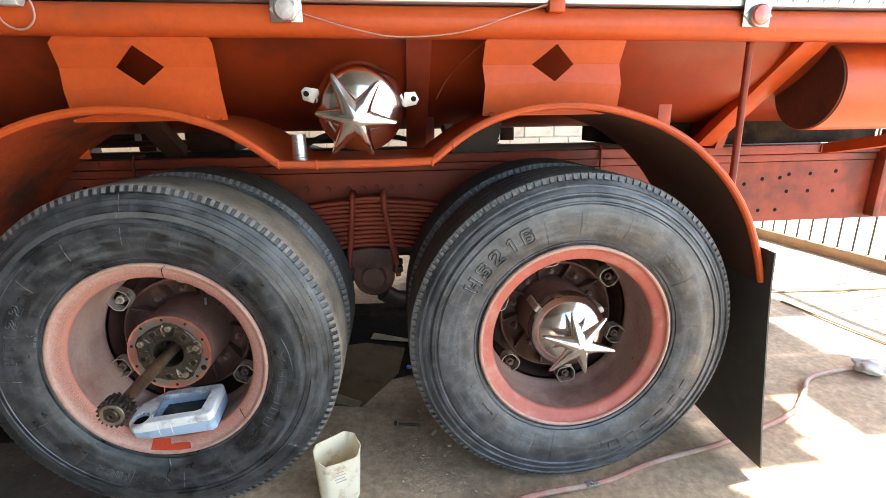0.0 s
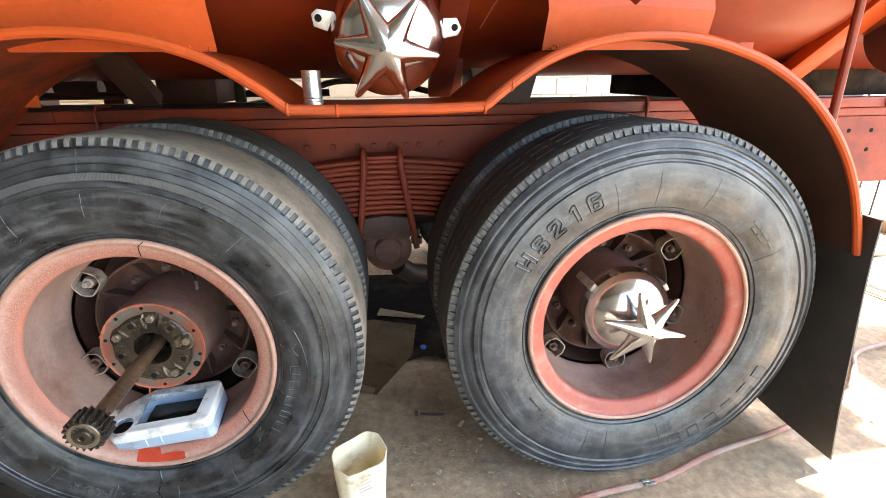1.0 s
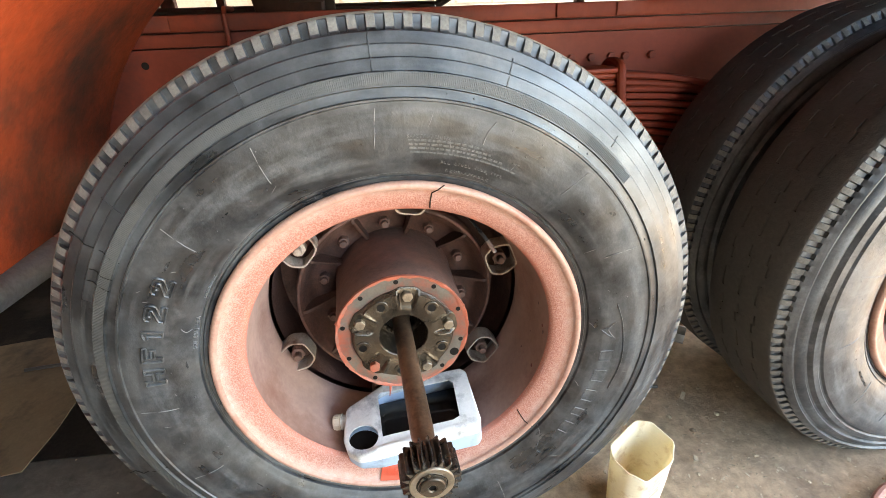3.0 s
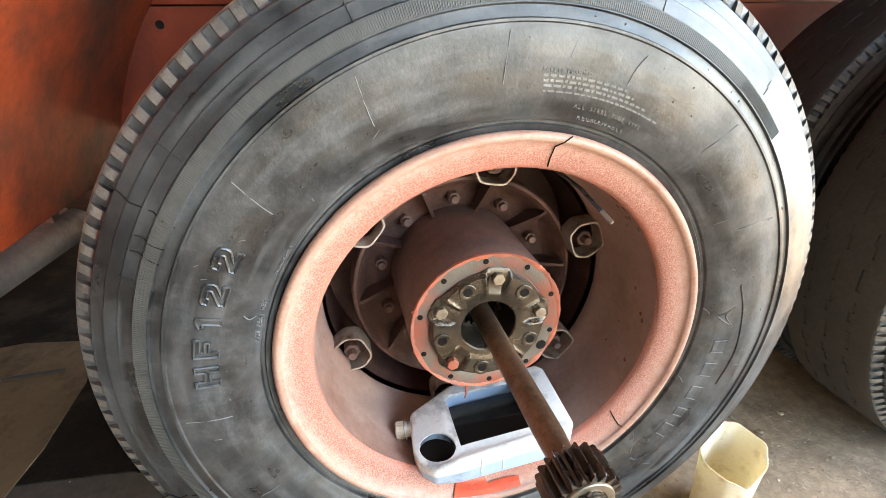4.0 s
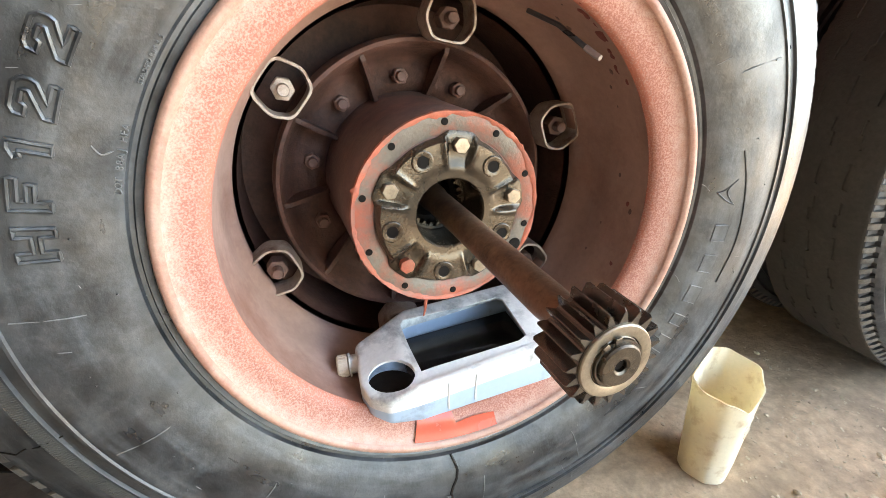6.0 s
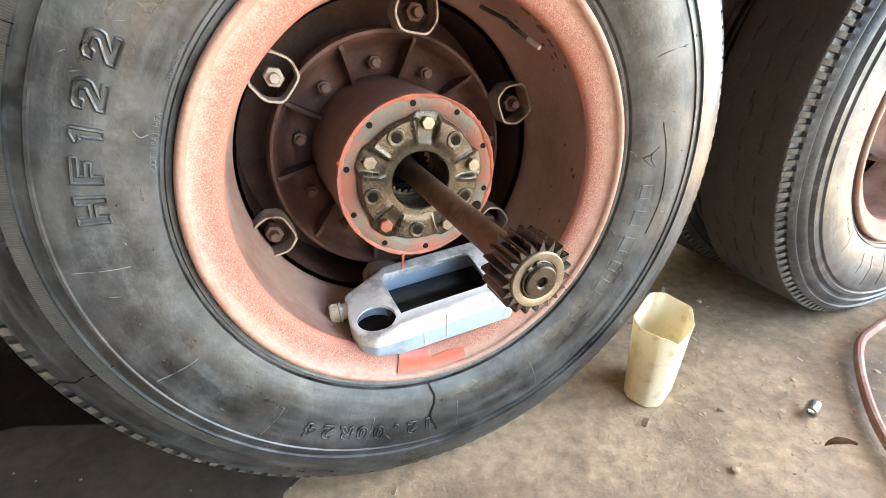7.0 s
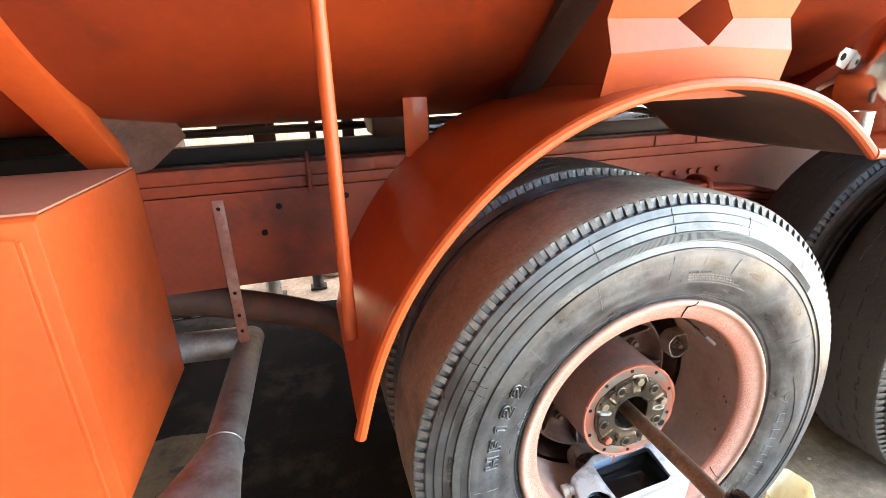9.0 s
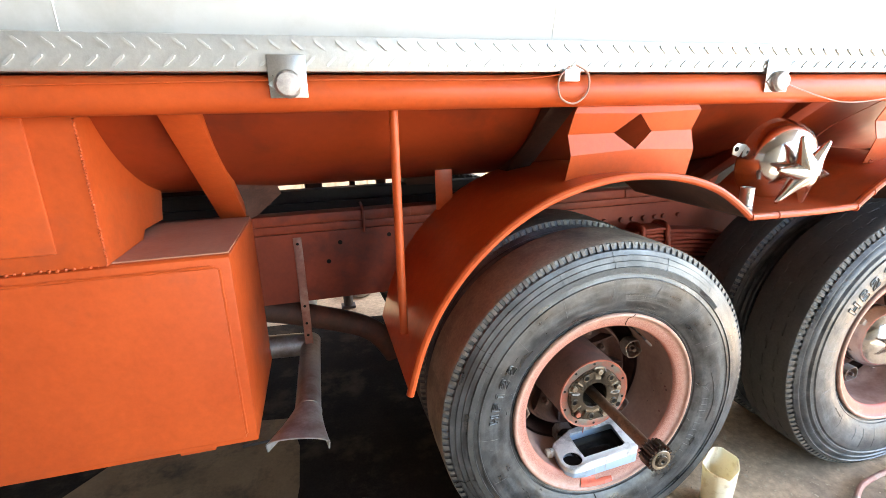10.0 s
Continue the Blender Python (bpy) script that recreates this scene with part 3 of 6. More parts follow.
def bar_fence():
    f = thing("bar_fence", 5.1, 2.5, 0, "steel bar fence on a brown timber sill, sunlit yard behind", "fence")
    me = finish(swept([(0, 0, 0.1), (0, 0, 1.62)], 0.009, 8), "bar", DARK, 30)
    m = Matrix.Translation((5.12, 2.6, 0)) @ Matrix.Rotation(radians(7), 4, "Z")
    for k in range(44):
        ob = new("bar", me)
        ob.parent = f
        ob.matrix_parent_inverse = world_of(f).inverted()
        ob.matrix_basis = m @ Matrix.Translation((0, -3.9 + 0.145 * k, 0))
    part("sill", boxed(-0.05, 0.05, -4, 2.6, -0.02, 0.10, 0.01, m), WOOD, f, "brown timber sill")
    part("top_rail", boxed(-0.02, 0.02, -4, 2.6, 1.60, 1.64, 0.004, m), DARK, f, "dark steel top rail")
    return f


bar_fence()
solo("wall_yard", boxed(38.0, 38.2, -30, 30.0, -0.1, 2.4), PLANK, "white sunlit wall across the yard", "wall", kind="structure", smooth=0)
# Joints in the floor, added as thin raised strips.
for i, (x0, y0, x1, y1) in enumerate(((3.75, 1.80, 4.95, 1.76), (3.72, 1.62, 3.86, 0.62))):
    d = Vector((x1 - x0, y1 - y0, 0))
    m = Matrix.Translation((x0, y0, 0)) @ Matrix.Rotation(math.atan2(d.y, d.x), 4, "Z")
    solo("timber_lath", boxed(0, d.length, -0.010, 0.010, -0.002, 0.008, 0.002, m), WOOD, "floor joint drawn as a thin brown strip", "timber", at=(x0, y0, 0))

# ---- the truck ----
truck = thing("tanker_truck", 0.72, 1.28, 0, "orange tanker truck with dual rear wheels on a workshop floor", "truck")
AX = (0.010, 1.468)
PRINT_R = 0.4305
AZ = 0.604


def tyre_profile(style):
    if style == 0:
        out = [(0.346, 0.026), (0.352, 0.012), (0.362, 0.007), (0.364, 0.010), (0.368, 0.010), (0.370, 0.005), (0.385, 0.001), (0.41, -0.002), (0.45, -0.004), (0.484, -0.003),
               (0.4855, -0.0055), (0.4885, -0.0055), (0.490, -0.0015), (0.497, 0.0005), (0.503, 0.0015), (0.5050, -0.0020), (0.5245, 0.0022), (0.526, 0.0055), (0.5425, 0.0098), (0.544, 0.0130),
               (0.560, 0.0172), (0.562, 0.0205), (0.577, 0.0258), (0.579, 0.0290)]
    else:
        out = [(0.346, 0.026), (0.352, 0.012), (0.358, 0.009), (0.359, 0.012), (0.362, 0.012), (0.363, 0.007), (0.369, 0.006), (0.370, 0.009), (0.373, 0.009), (0.374, 0.004), (0.39, 0.001), (0.43, -0.003), (0.47, -0.004),
               (0.500, -0.001), (0.504, 0.004), (0.508, 0.005), (0.512, 0.001), (0.523, 0.003), (0.531, 0.012), (0.536, 0.013), (0.540, 0.008), (0.550, 0.011), (0.558, 0.020), (0.563, 0.021), (0.567, 0.016), (0.580, 0.026)]
    # the flank bulges out beyond the rim's lip
    out = [(r + 0.0062, y + 0.008 + 0.019 * max(0.0, min(1.0, (0.435 - r) / 0.075)) ** 1.3) for r, y in out]
    shoulder = [(0.5886, 0.0395), (0.5985, 0.0440), (0.6050, 0.0500), (0.6066, 0.0520), (0.6090, 0.0575)]
    tread = []
    for g in (0.106, 0.161, 0.216):
        tread += [(0.6105, g - 0.0035), (0.6104, g - 0.002), (0.6104, g + 0.002), (0.6105, g + 0.0035)]
    back = [(r, 0.320 - y) for r, y in shoulder[::-1]] + [(0.565, 0.298), (0.505, 0.318), (0.455, 0.320), (0.39, 0.312), (0.352, 0.285)]
    return out, shoulder, tread, back


def tyre_mesh(style, side, tread_mat):
    out, shoulder, tread, back = tyre_profile(style)
    prof = out + shoulder + tread + back
    teeth = (139, 140)[style]
    steps = ((0.0, False), (0.25, False), (0.48, False), (0.54, True), (0.94, True))
    seg = teeth * 5
    bm = bmesh.new()
    rows = []
    i0, i1 = len(out), len(out) + len(shoulder)
    j0, j1 = i1, i1 + len(tread)
    b0 = j1 + len(shoulder)
    for i in range(seg):
        a = 2 * math.pi * (i // 5 + steps[i % 5][0]) / teeth
        low = steps[i % 5][1]
        zig = 0.0035 * (1 if (i // 10) % 2 else -1)
        slit = (i // 5) % 3 and style == 1
        ring = []
        for k, (r, y) in enumerate(prof):
            if i0 <= k < i1 - 3 and low:
                r, y = r - 0.0035, y + 0.0050
            if j1 + 2 <= k < b0 and low:
                r, y = r - 0.007, y - 0.005
            if j0 <= k < j1:
                y += zig * style
                if slit and (k - j0) % 4 in (1, 2):
                    r -= 0.003
            wob = 1 + 0.0006 * math.sin(3 * a + style)
            zz = r * math.sin(a) * wob
            ring.append(bm.verts.new((r * math.cos(a) * wob, y, max(zz, -0.6015))))
        rows.append(ring)
    tread_faces = []
    for i in range(seg):
        p, q = rows[i], rows[(i + 1) % seg]
        for k in range(len(prof) - 1):
            f = bm.faces.new((p[k], q[k], q[k + 1], p[k + 1]))
            if i1 - 2 <= k < j1 + 2:
                f.material_index = 1
            elif i0 <= k < i1 - 2 and i % 5 < 2:
                f.material_index = 2
    me = finish(bm, "tyre", side, 35)
    me.materials.append(tread_mat)
    me.materials.append(SHOULDER)
    return me


def rim_profile(front=True):
    return [(0.352, 0.060), (0.3570, 0.046), (0.3585, 0.034), (0.3550, 0.0260), (0.3490, 0.0265), (0.3455, 0.0315), (0.3430, 0.0350), (0.3330, 0.0385),
            (0.3180, 0.0435), (0.3085, 0.0475), (0.3035, 0.0530), (0.3020, 0.0600), (0.3035, 0.068), (0.3050, 0.11), (0.3030, 0.18), (0.2995, 0.212), (0.2905, 0.226), (0.2905, 0.252), (0.312, 0.252), (0.320, 0.20), (0.326, 0.10), (0.352, 0.060)]


def clamp_mesh():
    """A bent bar that grips the rim: a rounded loop, open along the wheel's axis."""
    bm = bmesh.new()
    shape = [(-0.026, -0.034), (0.026, -0.034), (0.042, -0.006), (0.031, 0.036), (-0.031, 0.036), (-0.042, -0.006)]
    def soft(k):
        out = []
        n = len(shape)
        for i in range(n):
            p, a, b = Vector(shape[i]), Vector(shape[i - 1]), Vector(shape[(i + 1) % n])
            p0, p1 = p.lerp(a, 0.28), p.lerp(b, 0.28)
            for t in (0.0, 0.33, 0.67, 1.0):
                q = p0.lerp(p, t).lerp(p.lerp(p1, t), t)
                out.append(q * k)
        return out
    rings = [[bm.verts.new((q.x, y, q.y)) for q in soft(k)] for y, k in ((0.222, 0.985), (0.2245, 1.0), (0.264, 1.0), (0.264, 0.88), (0.2245, 0.88), (0.222, 0.895))]
    n = len(rings[0])
    for a, b in zip(rings, rings[1:] + rings[:1]):
        for i in range(n):
            bm.faces.new((a[i], a[(i + 1) % n], b[(i + 1) % n], b[i]))
    return finish(bm, "clamp", CLAMP, 40)


CLAMP_ME = clamp_mesh()
NUT_ME = finish(hexed(0.017, 0.232, 0.258, None, 0.017, 0.009), "lug_nut", HUB, 25)
NUT2_ME = finish(hexed(0.017, 0.232, 0.258, None, 0.017, 0.009), "lug_nut", CLAMP, 25)
HBOLT_ME = finish(hexed(0.0135, 0.309, 0.330, None, 0.010, 0.0085), "hub_bolt", HUB, 25)
TYRE_A = tyre_mesh(0, RUBBER2, TREAD)
TYRE_B = tyre_mesh(1, RUBBER, TREAD2)


def child(name, me, parent, m=None, label=""):
    ob = new(name, me)
    ob.parent = parent
    if m is not None:
        ob.matrix_basis = m
    return tagged(ob, label)


def spin(angle, r=0.0, y=0.0):
    """A place on the wheel at an angle from +x, its own up pointing outwards."""
    a = radians(angle)
    return Matrix.Translation((r * math.cos(a), y, r * math.sin(a))) @ Matrix.Rotation(-(a - math.pi / 2), 4, "Y")


def hub_bm():
    bm = bmesh.new()
    lathe(bm, [(0.052, 0.30), (0.052, 0.1125), (0.138, 0.1125), (0.141, 0.118), (0.1415, 0.19), (0.143, 0.32), (0.146, 0.350), (0.12, 0.36), (0.12, 0.60), (0.052, 0.60)], 72)
    return bm


RIB_ME = finish(prismed([(0.144, 0.338), (0.200, 0.318), (0.221, 0.280), (0.221, 0.2635), (0.212, 0.2640), (0.178, 0.2850), (0.144, 0.3100)], "z", -0.0035, 0.0035), "hub_rib", PLATE, 0)


def star_parts(parent, m, r, y0, y1, angles, lens, base=0.034):
    """Long pointed spikes round a rounded middle, facing -y, on a short stem."""
    bm = bmesh.new()
    bmesh.ops.create_uvsphere(bm, u_segments=24, v_segments=14, radius=0.033, matrix=Matrix.Translation((0, y0 - 0.004, 0)) @ Matrix.Diagonal((1, 0.82, 1, 1)))
    lathe(bm, [(0.024, y0), (0.018, (y0 + y1) / 2), (0.022, y1)], 20)
    bmesh.ops.transform(bm, matrix=m, verts=bm.verts)
    star = part("star", bm, CHROME, parent, "chrome star of six pointed spikes", True, 40)
    for a, k in zip(angles, lens):
        a = radians(a)
        d = Vector((math.cos(a), 0.08, math.sin(a)))
        o = Vector((0, y0 - 0.006, 0))
        pts, rad = [], []
        for u, w in ((0.0, 1.0), (0.2, 0.90), (0.4, 0.63), (0.6, 0.45), (0.8, 0.30), (0.94, 0.20), (0.985, 0.14), (1.0, 0.03)):
            pts.append(o + d * (r * k * u)); rad.append(base * w)
        bm = bmesh.new()
        sweep(bm, pts, 0, 14, True, rad)
        bmesh.ops.transform(bm, matrix=m, verts=bm.verts)
        part("spike", bm, CHROME, star, "", True, 50)
    return star


def wheel(x, style, bare):
    hub = new("wheel", finish(hub_bm(), "wheel", HUB, 35))
    hub.parent = truck
    hub.matrix_parent_inverse = world_of(truck).inverted()
    hub.location = (x, 0, AZ)
    tagged(hub, "dusty brown hub inside a dished rim with oily bare flange" if bare else "dusty brown hub with chrome spiked cap in a red rim")
    child("tyre", (TYRE_A, TYRE_B)[style], hub, None, "worn black tyre with concentric ribs and dusty brown tread" if style == 0 else "dusty black tyre with wavy sidewall ribs")
    inner = child("inner_tyre", TYRE_B, hub, Matrix.Translation((0, 0.352, 0)) @ Matrix.Rotation(radians(40), 4, "Y"))
    part("hub_plate", lathed([(0.1440, 0.3450), (0.150, 0.3360), (0.165, 0.3300), (0.188, 0.3250), (0.203, 0.3120), (0.2140, 0.2860), (0.2200, 0.2660), (0.2245, 0.2605), (0.2300, 0.2620), (0.2335, 0.2700), (0.2345, 0.300), (0.225, 0.318), (0.20, 0.33), (0.20, 0.40), (0.2835, 0.41), (0.2835, 0.60), (0.13, 0.60)], 72), PLATE, hub, "dark brown cast hub plate", True, 35)
    prof = rim_profile()
    rim = part("rim", lathed(prof[:12] + [(0.320, 0.078), (0.352, 0.064)], 128), PINK if bare else PINK2, hub, "dusty salmon-red steel rim" if bare else "red-painted steel rim with worn edge", True, 40)
    part("rim_barrel", lathed([(0.3022, 0.0605)] + prof[12:-1], 128), BARREL, hub, "dusty brown inside of the rim", True, 40)
    rng = random.Random(3 if bare else 8)
    spots = bmesh.new()
    for k in range(26):
        a, y, q = radians(rng.uniform(-40, 75)), rng.uniform(0.085, 0.20), rng.uniform(0.0015, 0.0045)
        sm = Matrix.Translation((0.3040 * math.cos(a), y, 0.3040 * math.sin(a))) @ Matrix.Rotation(-a, 4, "Y") @ Matrix.Diagonal((0.15, 1, 1.3, 1))
        bmesh.ops.create_icosphere(spots, subdivisions=1, radius=q, matrix=sm)
    tagged(part("oil_spot", spots, HUB, hub, "small dark spots of oil", True), kind="stuff")
    if bare:
        for k, (a, y, q) in enumerate(((38, 0.11, 0.008), (43, 0.105, 0.009), (34.5, 0.10, 0.006), (49, 0.098, 0.012), (53, 0.088, 0.010), (57, 0.092, 0.012), (61, 0.084, 0.010), (65, 0.088, 0.011), (70, 0.084, 0.010), (75, 0.086, 0.008), (80, 0.083, 0.009), (-4, 0.12, 0.006), (-22, 0.11, 0.006))):
            bm = bmesh.new()
            a = radians(a)
            bmesh.ops.create_icosphere(bm, subdivisions=2, radius=q, matrix=Matrix.Translation((0.3048 * math.cos(a), y - 0.022, 0.3048 * math.sin(a))) @ Matrix.Rotation(-a, 4, "Y") @ Matrix.Diagonal((0.16, 0.8, 1.25, 1)))
            for v in bm.verts:
                v.co += 0.35 * q * noise.noise_vector(v.co * 90) * 0.6
            part("rust_blister", bm, RUST, hub, "", True)
    part("rim_lip", lathed([(0.3592, 0.038), (0.3602, 0.031), (0.3560, 0.0245), (0.3495, 0.0245), (0.3460, 0.0290)], 128), LIP, hub, "pale worn rim edge", True, 60)
    part("inner_rim", lathed([(0.285, 0.262), (0.284, 0.40), (0.290, 0.66), (0.345, 0.68), (0.346, 0.35), (0.31, 0.262)], 64), PLATE, hub, "", True, 40)
    base = 20 if bare else 40
    for k in range(6):
        child("clamp", CLAMP_ME, hub, spin(base + 60 * k + (0, 0, 1, 4, 0, 1)[k], 0.268 if k == 3 else 0.259))
        child("lug_nut", NUT2_ME if k == 2 else NUT_ME, hub, spin(base + 60 * k + (0, 0, 1, 4, 0, 1)[k], 0.268 if k == 3 else 0.259))
    for k in range(10):
        child("hub_bolt", HBOLT_ME, hub, spin(94 + 36 * k, 0.172))
        child("hub_rib", RIB_ME, hub, Matrix.Rotation(-radians(112 + 36 * k), 4, "Y"))
    return hub


# left wheel: its shaft is drawn
w1 = wheel(AX[0], 0, True)
def side_y(style, r):
    """The sidewall's depth at a radius."""
    pts = tyre_profile(style)[0]
    for (ra, ya), (rb, yb) in zip(pts, pts[1:]):
        if ra <= r <= rb:
            return ya + (yb - ya) * (r - ra) / max(1e-6, rb - ra)
    return pts[-1][1]


def mould_lines(hub, mat, angles, r0, r1, style):
    for a in angles:
        a0, b0, b1 = radians(a), r0 + 0.03 * random.random(), r1 - 0.035 * random.random()
        pts = [(r * math.cos(a0), side_y(style, r), r * math.sin(a0)) for r in (b0 + (b1 - b0) * k / 8 for k in range(9))]
        part("mould_line", swept(pts, 0.0010, 6), mat, hub, "", True)


def sign_strokes(ch):
    """Block figures as closed outlines, in units of their height; the width comes first."""
    table = {
        "H": (0.82, [[(0, 0), (0.22, 0), (0.22, 0.39), (0.60, 0.39), (0.60, 0), (0.82, 0), (0.82, 1), (0.60, 1), (0.60, 0.60), (0.22, 0.60), (0.22, 1), (0, 1)]]),
        "F": (0.74, [[(0, 0), (0.22, 0), (0.22, 0.38), (0.62, 0.38), (0.62, 0.58), (0.22, 0.58), (0.22, 0.79), (0.74, 0.79), (0.74, 1), (0, 1)]]),
        "1": (0.40, [[(0.18, 0), (0.40, 0), (0.40, 1), (0.22, 1), (0, 0.84), (0.06, 0.68), (0.18, 0.75)]]),
        "2": (0.78, [[(0, 0), (0.78, 0), (0.78, 0.21), (0.34, 0.21), (0.74, 0.52), (0.78, 0.66), (0.76, 0.86), (0.64, 1), (0.14, 1), (0.02, 0.90), (0, 0.68), (0.22, 0.68), (0.26, 0.80), (0.52, 0.80), (0.54, 0.66), (0.02, 0.26)]]),
        "S": (0.76, [[(0, 0.12), (0.12, 0), (0.64, 0), (0.76, 0.14), (0.76, 0.42), (0.64, 0.57), (0.24, 0.60), (0.24, 0.80), (0.52, 0.80), (0.54, 0.70), (0.76, 0.70), (0.74, 0.90), (0.62, 1), (0.14, 1), (0.02, 0.88), (0.02, 0.56), (0.14, 0.42), (0.52, 0.38), (0.52, 0.20), (0.24, 0.20), (0.22, 0.32), (0, 0.32)]]),
        "6": (0.78, [[(0.12, 0), (0.66, 0), (0.78, 0.12), (0.78, 0.50), (0.66, 0.62), (0.24, 0.62), (0.24, 0.80), (0.54, 0.80), (0.56, 0.70), (0.78, 0.70), (0.76, 0.88), (0.64, 1), (0.14, 1), (0.02, 0.88), (0, 0.12)], [(0.24, 0.20), (0.54, 0.20), (0.54, 0.43), (0.24, 0.43)]]),
    }
    return table[ch]


def block_letters(hub, text, angles, height, r, style, mat, line, stretch=1.0):
    """Raised outlined figures round a wheel, tops outwards, on the flank."""
    for ch, a0 in zip(text, angles):
        width, loops = sign_strokes(ch)
        bm = bmesh.new()
        for loop in loops:
            dense = []
            for (xa, ya), (xb, yb) in zip(loop, loop[1:] + loop[:1]):
                dense += [(xa + (xb - xa) * k / 3, ya + (yb - ya) * k / 3) for k in range(3)]
            pts = []
            for x, y in dense + dense[:2]:
                rr = r + y * height
                a = radians(a0) - (x - width / 2) * height * stretch / (r + 0.5 * height)
                pts.append((rr * math.cos(a), side_y(style, rr) - 0.0010, rr * math.sin(a)))
            sweep(bm, pts, line, 6, False)
        part("raised_letter", bm, mat, hub, "", True, 40)


def flank_line(hub, mat, pts, r, name="mould_line", label=""):
    """A thin raised line on the flank through (radius, degrees) pairs."""
    part(name, swept(curve_points([(q * math.cos(radians(a)), side_y(0, q) - 0.0004, q * math.sin(radians(a))) for q, a in pts], 5), r, 6), mat, hub, label, True)


for k in range(16):
    a = 115.5 + 22.5 * k
    r0, r1_ = {2: (0.386, 0.402), 14: (0.440, 0.478), 9: (0.374, 0.386), 10: (0.374, 0.388), 11: (0.376, 0.386)}.get(k, (0.3735, 0.482))
    flank_line(w1, MARK, [(r0, a + 1.2 * random.uniform(-1, 1)), ((r0 + r1_) / 2, a + 0.4), (r1_, a - 0.6)], 0.0008)
mould_lines(w1, RUBBER2, (157, 139, 112, 92, 70, 47, -40, -68, -120, -149), 0.514, 0.584, 0)
block_letters(w1, "HF122", (173.0, 166.9, 161.8, 156.0, 149.2), 0.0300, 0.4268, 0, RUBBER2, 0.0023, 1.30)
flank_line(w1, RUBBER2, [(0.427, 10.5), (0.438, 3.8), (0.447, -4.1), (0.4504, -10.4), (0.4472, -17.8)], 0.0014, "raised_arc", "thin raised arc in the rubber")
flank_line(w1, RUBBER2, [(0.428, -43.5), (0.4205, -46.9), (0.408, -47.5)], 0.0012, "raised_arc")
arc_letters("size_letter", w1, RUBBER2, "12.00R24", 0.026, 0.440, -95.0, side_y(0, 0.453) - 0.001, 4.1, 0.003, 0.05, 0.0013)
for text, size, start in (("DOT 88AJ HFA", 0.0064, 166.0), ("STANDARD RIM 8.5", 0.0040, 150.0)):
    bm = bmesh.new()
    arc_text(bm, text, size, 0.3775, start, side_y(0, 0.381) - 0.0002, 0.86 if size > 0.005 else 0.46, 0.003)
    tagged(part("small_print", bm, MARK, w1, "fine raised print rubbed pale", True, 0), kind="stuff")
rng = random.Random(12)
bm = bmesh.new()
arc_text(bm, "SAFETY WARNING", 0.0054, 0.4360, 86.6, side_y(0, 0.439) - 0.0002, 0.64, 0.0016)
for k in range(4):
    row = []
    for q in range(13 + 2 * k):
        row += [rng.uniform(0.5, 1.5), -0.3]
    rr = PRINT_R - 0.0062 * k
    arc_bars(bm, row, 0.0030, rr, 86.6 - 0.2 * k, side_y(0, rr) - 0.0002, 0.0007)
arc_text(bm, "ALL STEEL TUBE TYPE", 0.0062, 0.3955, 78.6, side_y(0, 0.3985) - 0.0002, 0.83, 0.0016)
arc_text(bm, "REGROOVABLE", 0.0072, 0.3815, 76.8, side_y(0, 0.385) - 0.0002, 1.05, 0.0016)
tagged(part("small_print", bm, RUBBER2, w1, "fine raised black print", True, 0), kind="stuff")
for pts in (((0.359, 76.6), (0.350, 78.0), (0.340, 79.3), (0.322, 79.2), (0.309, 78.8)), ((0.356, -41.6), (0.340, -42.2), (0.322, -41.2), (0.310, -40.2))):
    line = []
    for r, a in pts:
        yy = 0.0245 if r > 0.3465 else 0.0340 + (0.3425 - r) * 0.365
        line.append((r * math.cos(radians(a)), yy - 0.0005, r * math.sin(radians(a))))
    part("crack", swept(line, 0.0011, 6), HOLE, w1, "dark crack across the rim", True)
arc_blocks("name_block", w1, RUBBER, [3.6, -3.4, 4.0, -3.6, 4.0, -3.4, 2.6, -3.2, 4.0], 0.028, 0.401, -5.2, side_y(0, 0.415), 0.0016)


def flank_ring(r0, r1, n=5, lift=0.0008):
    return [(r0 + (r1 - r0) * k / n, side_y(0, r0 + (r1 - r0) * k / n) - lift) for k in range(n + 1)]


bm = bmesh.new()
lathe(bm, flank_ring(0.5130, 0.5298), 60, None, False, radians(52), radians(226))
part("buffed_band", bm, BAND, w1, "paler buffed band on the sidewall", True)
bm = bmesh.new()
for a in [40 + 0.32 * i for i in range(580)]:
    c_, s_ = math.cos(radians(a)), math.sin(radians(a))
    sweep(bm, [(r * c_, y, r * s_) for r, y in flank_ring(0.5130, 0.5295, 1)], 0.0006, 5, False)
tagged(part("knurl", bm, BAND, w1, "fine knurled ridges", True, 0), kind="stuff")
for a, r0, r1_ in ((147, 0.509, 0.591), (151, 0.511, 0.546), (153.5, 0.511, 0.551), (199, 0.506, 0.597)):
    bm = bmesh.new()
    pts = [(r * math.cos(radians(a + 1.2 * noise.noise(Vector((r * 40, a, 0))))), side_y(0, r) - 0.0004, r * math.sin(radians(a + 1.2 * noise.noise(Vector((r * 40, a, 0)))))) for r in [r0 + (r1_ - r0) * k / 6 for k in range(7)]]
    part("cut_mark", swept(pts, 0.0009, 6), HOLE, w1, "dark cut across the sidewall", True)
pts = [(r * math.cos(radians(-93.5 - 0.8 * math.sin(r * 90))), side_y(0, r) - 0.0006, r * math.sin(radians(-93.5 - 0.8 * math.sin(r * 90)))) for r in [0.376 + 0.012 * k for k in range(9)]]
part("oil_run", swept(pts, 0.0022, 6), OIL, w1, "thin run of dark oil down the sidewall", True)
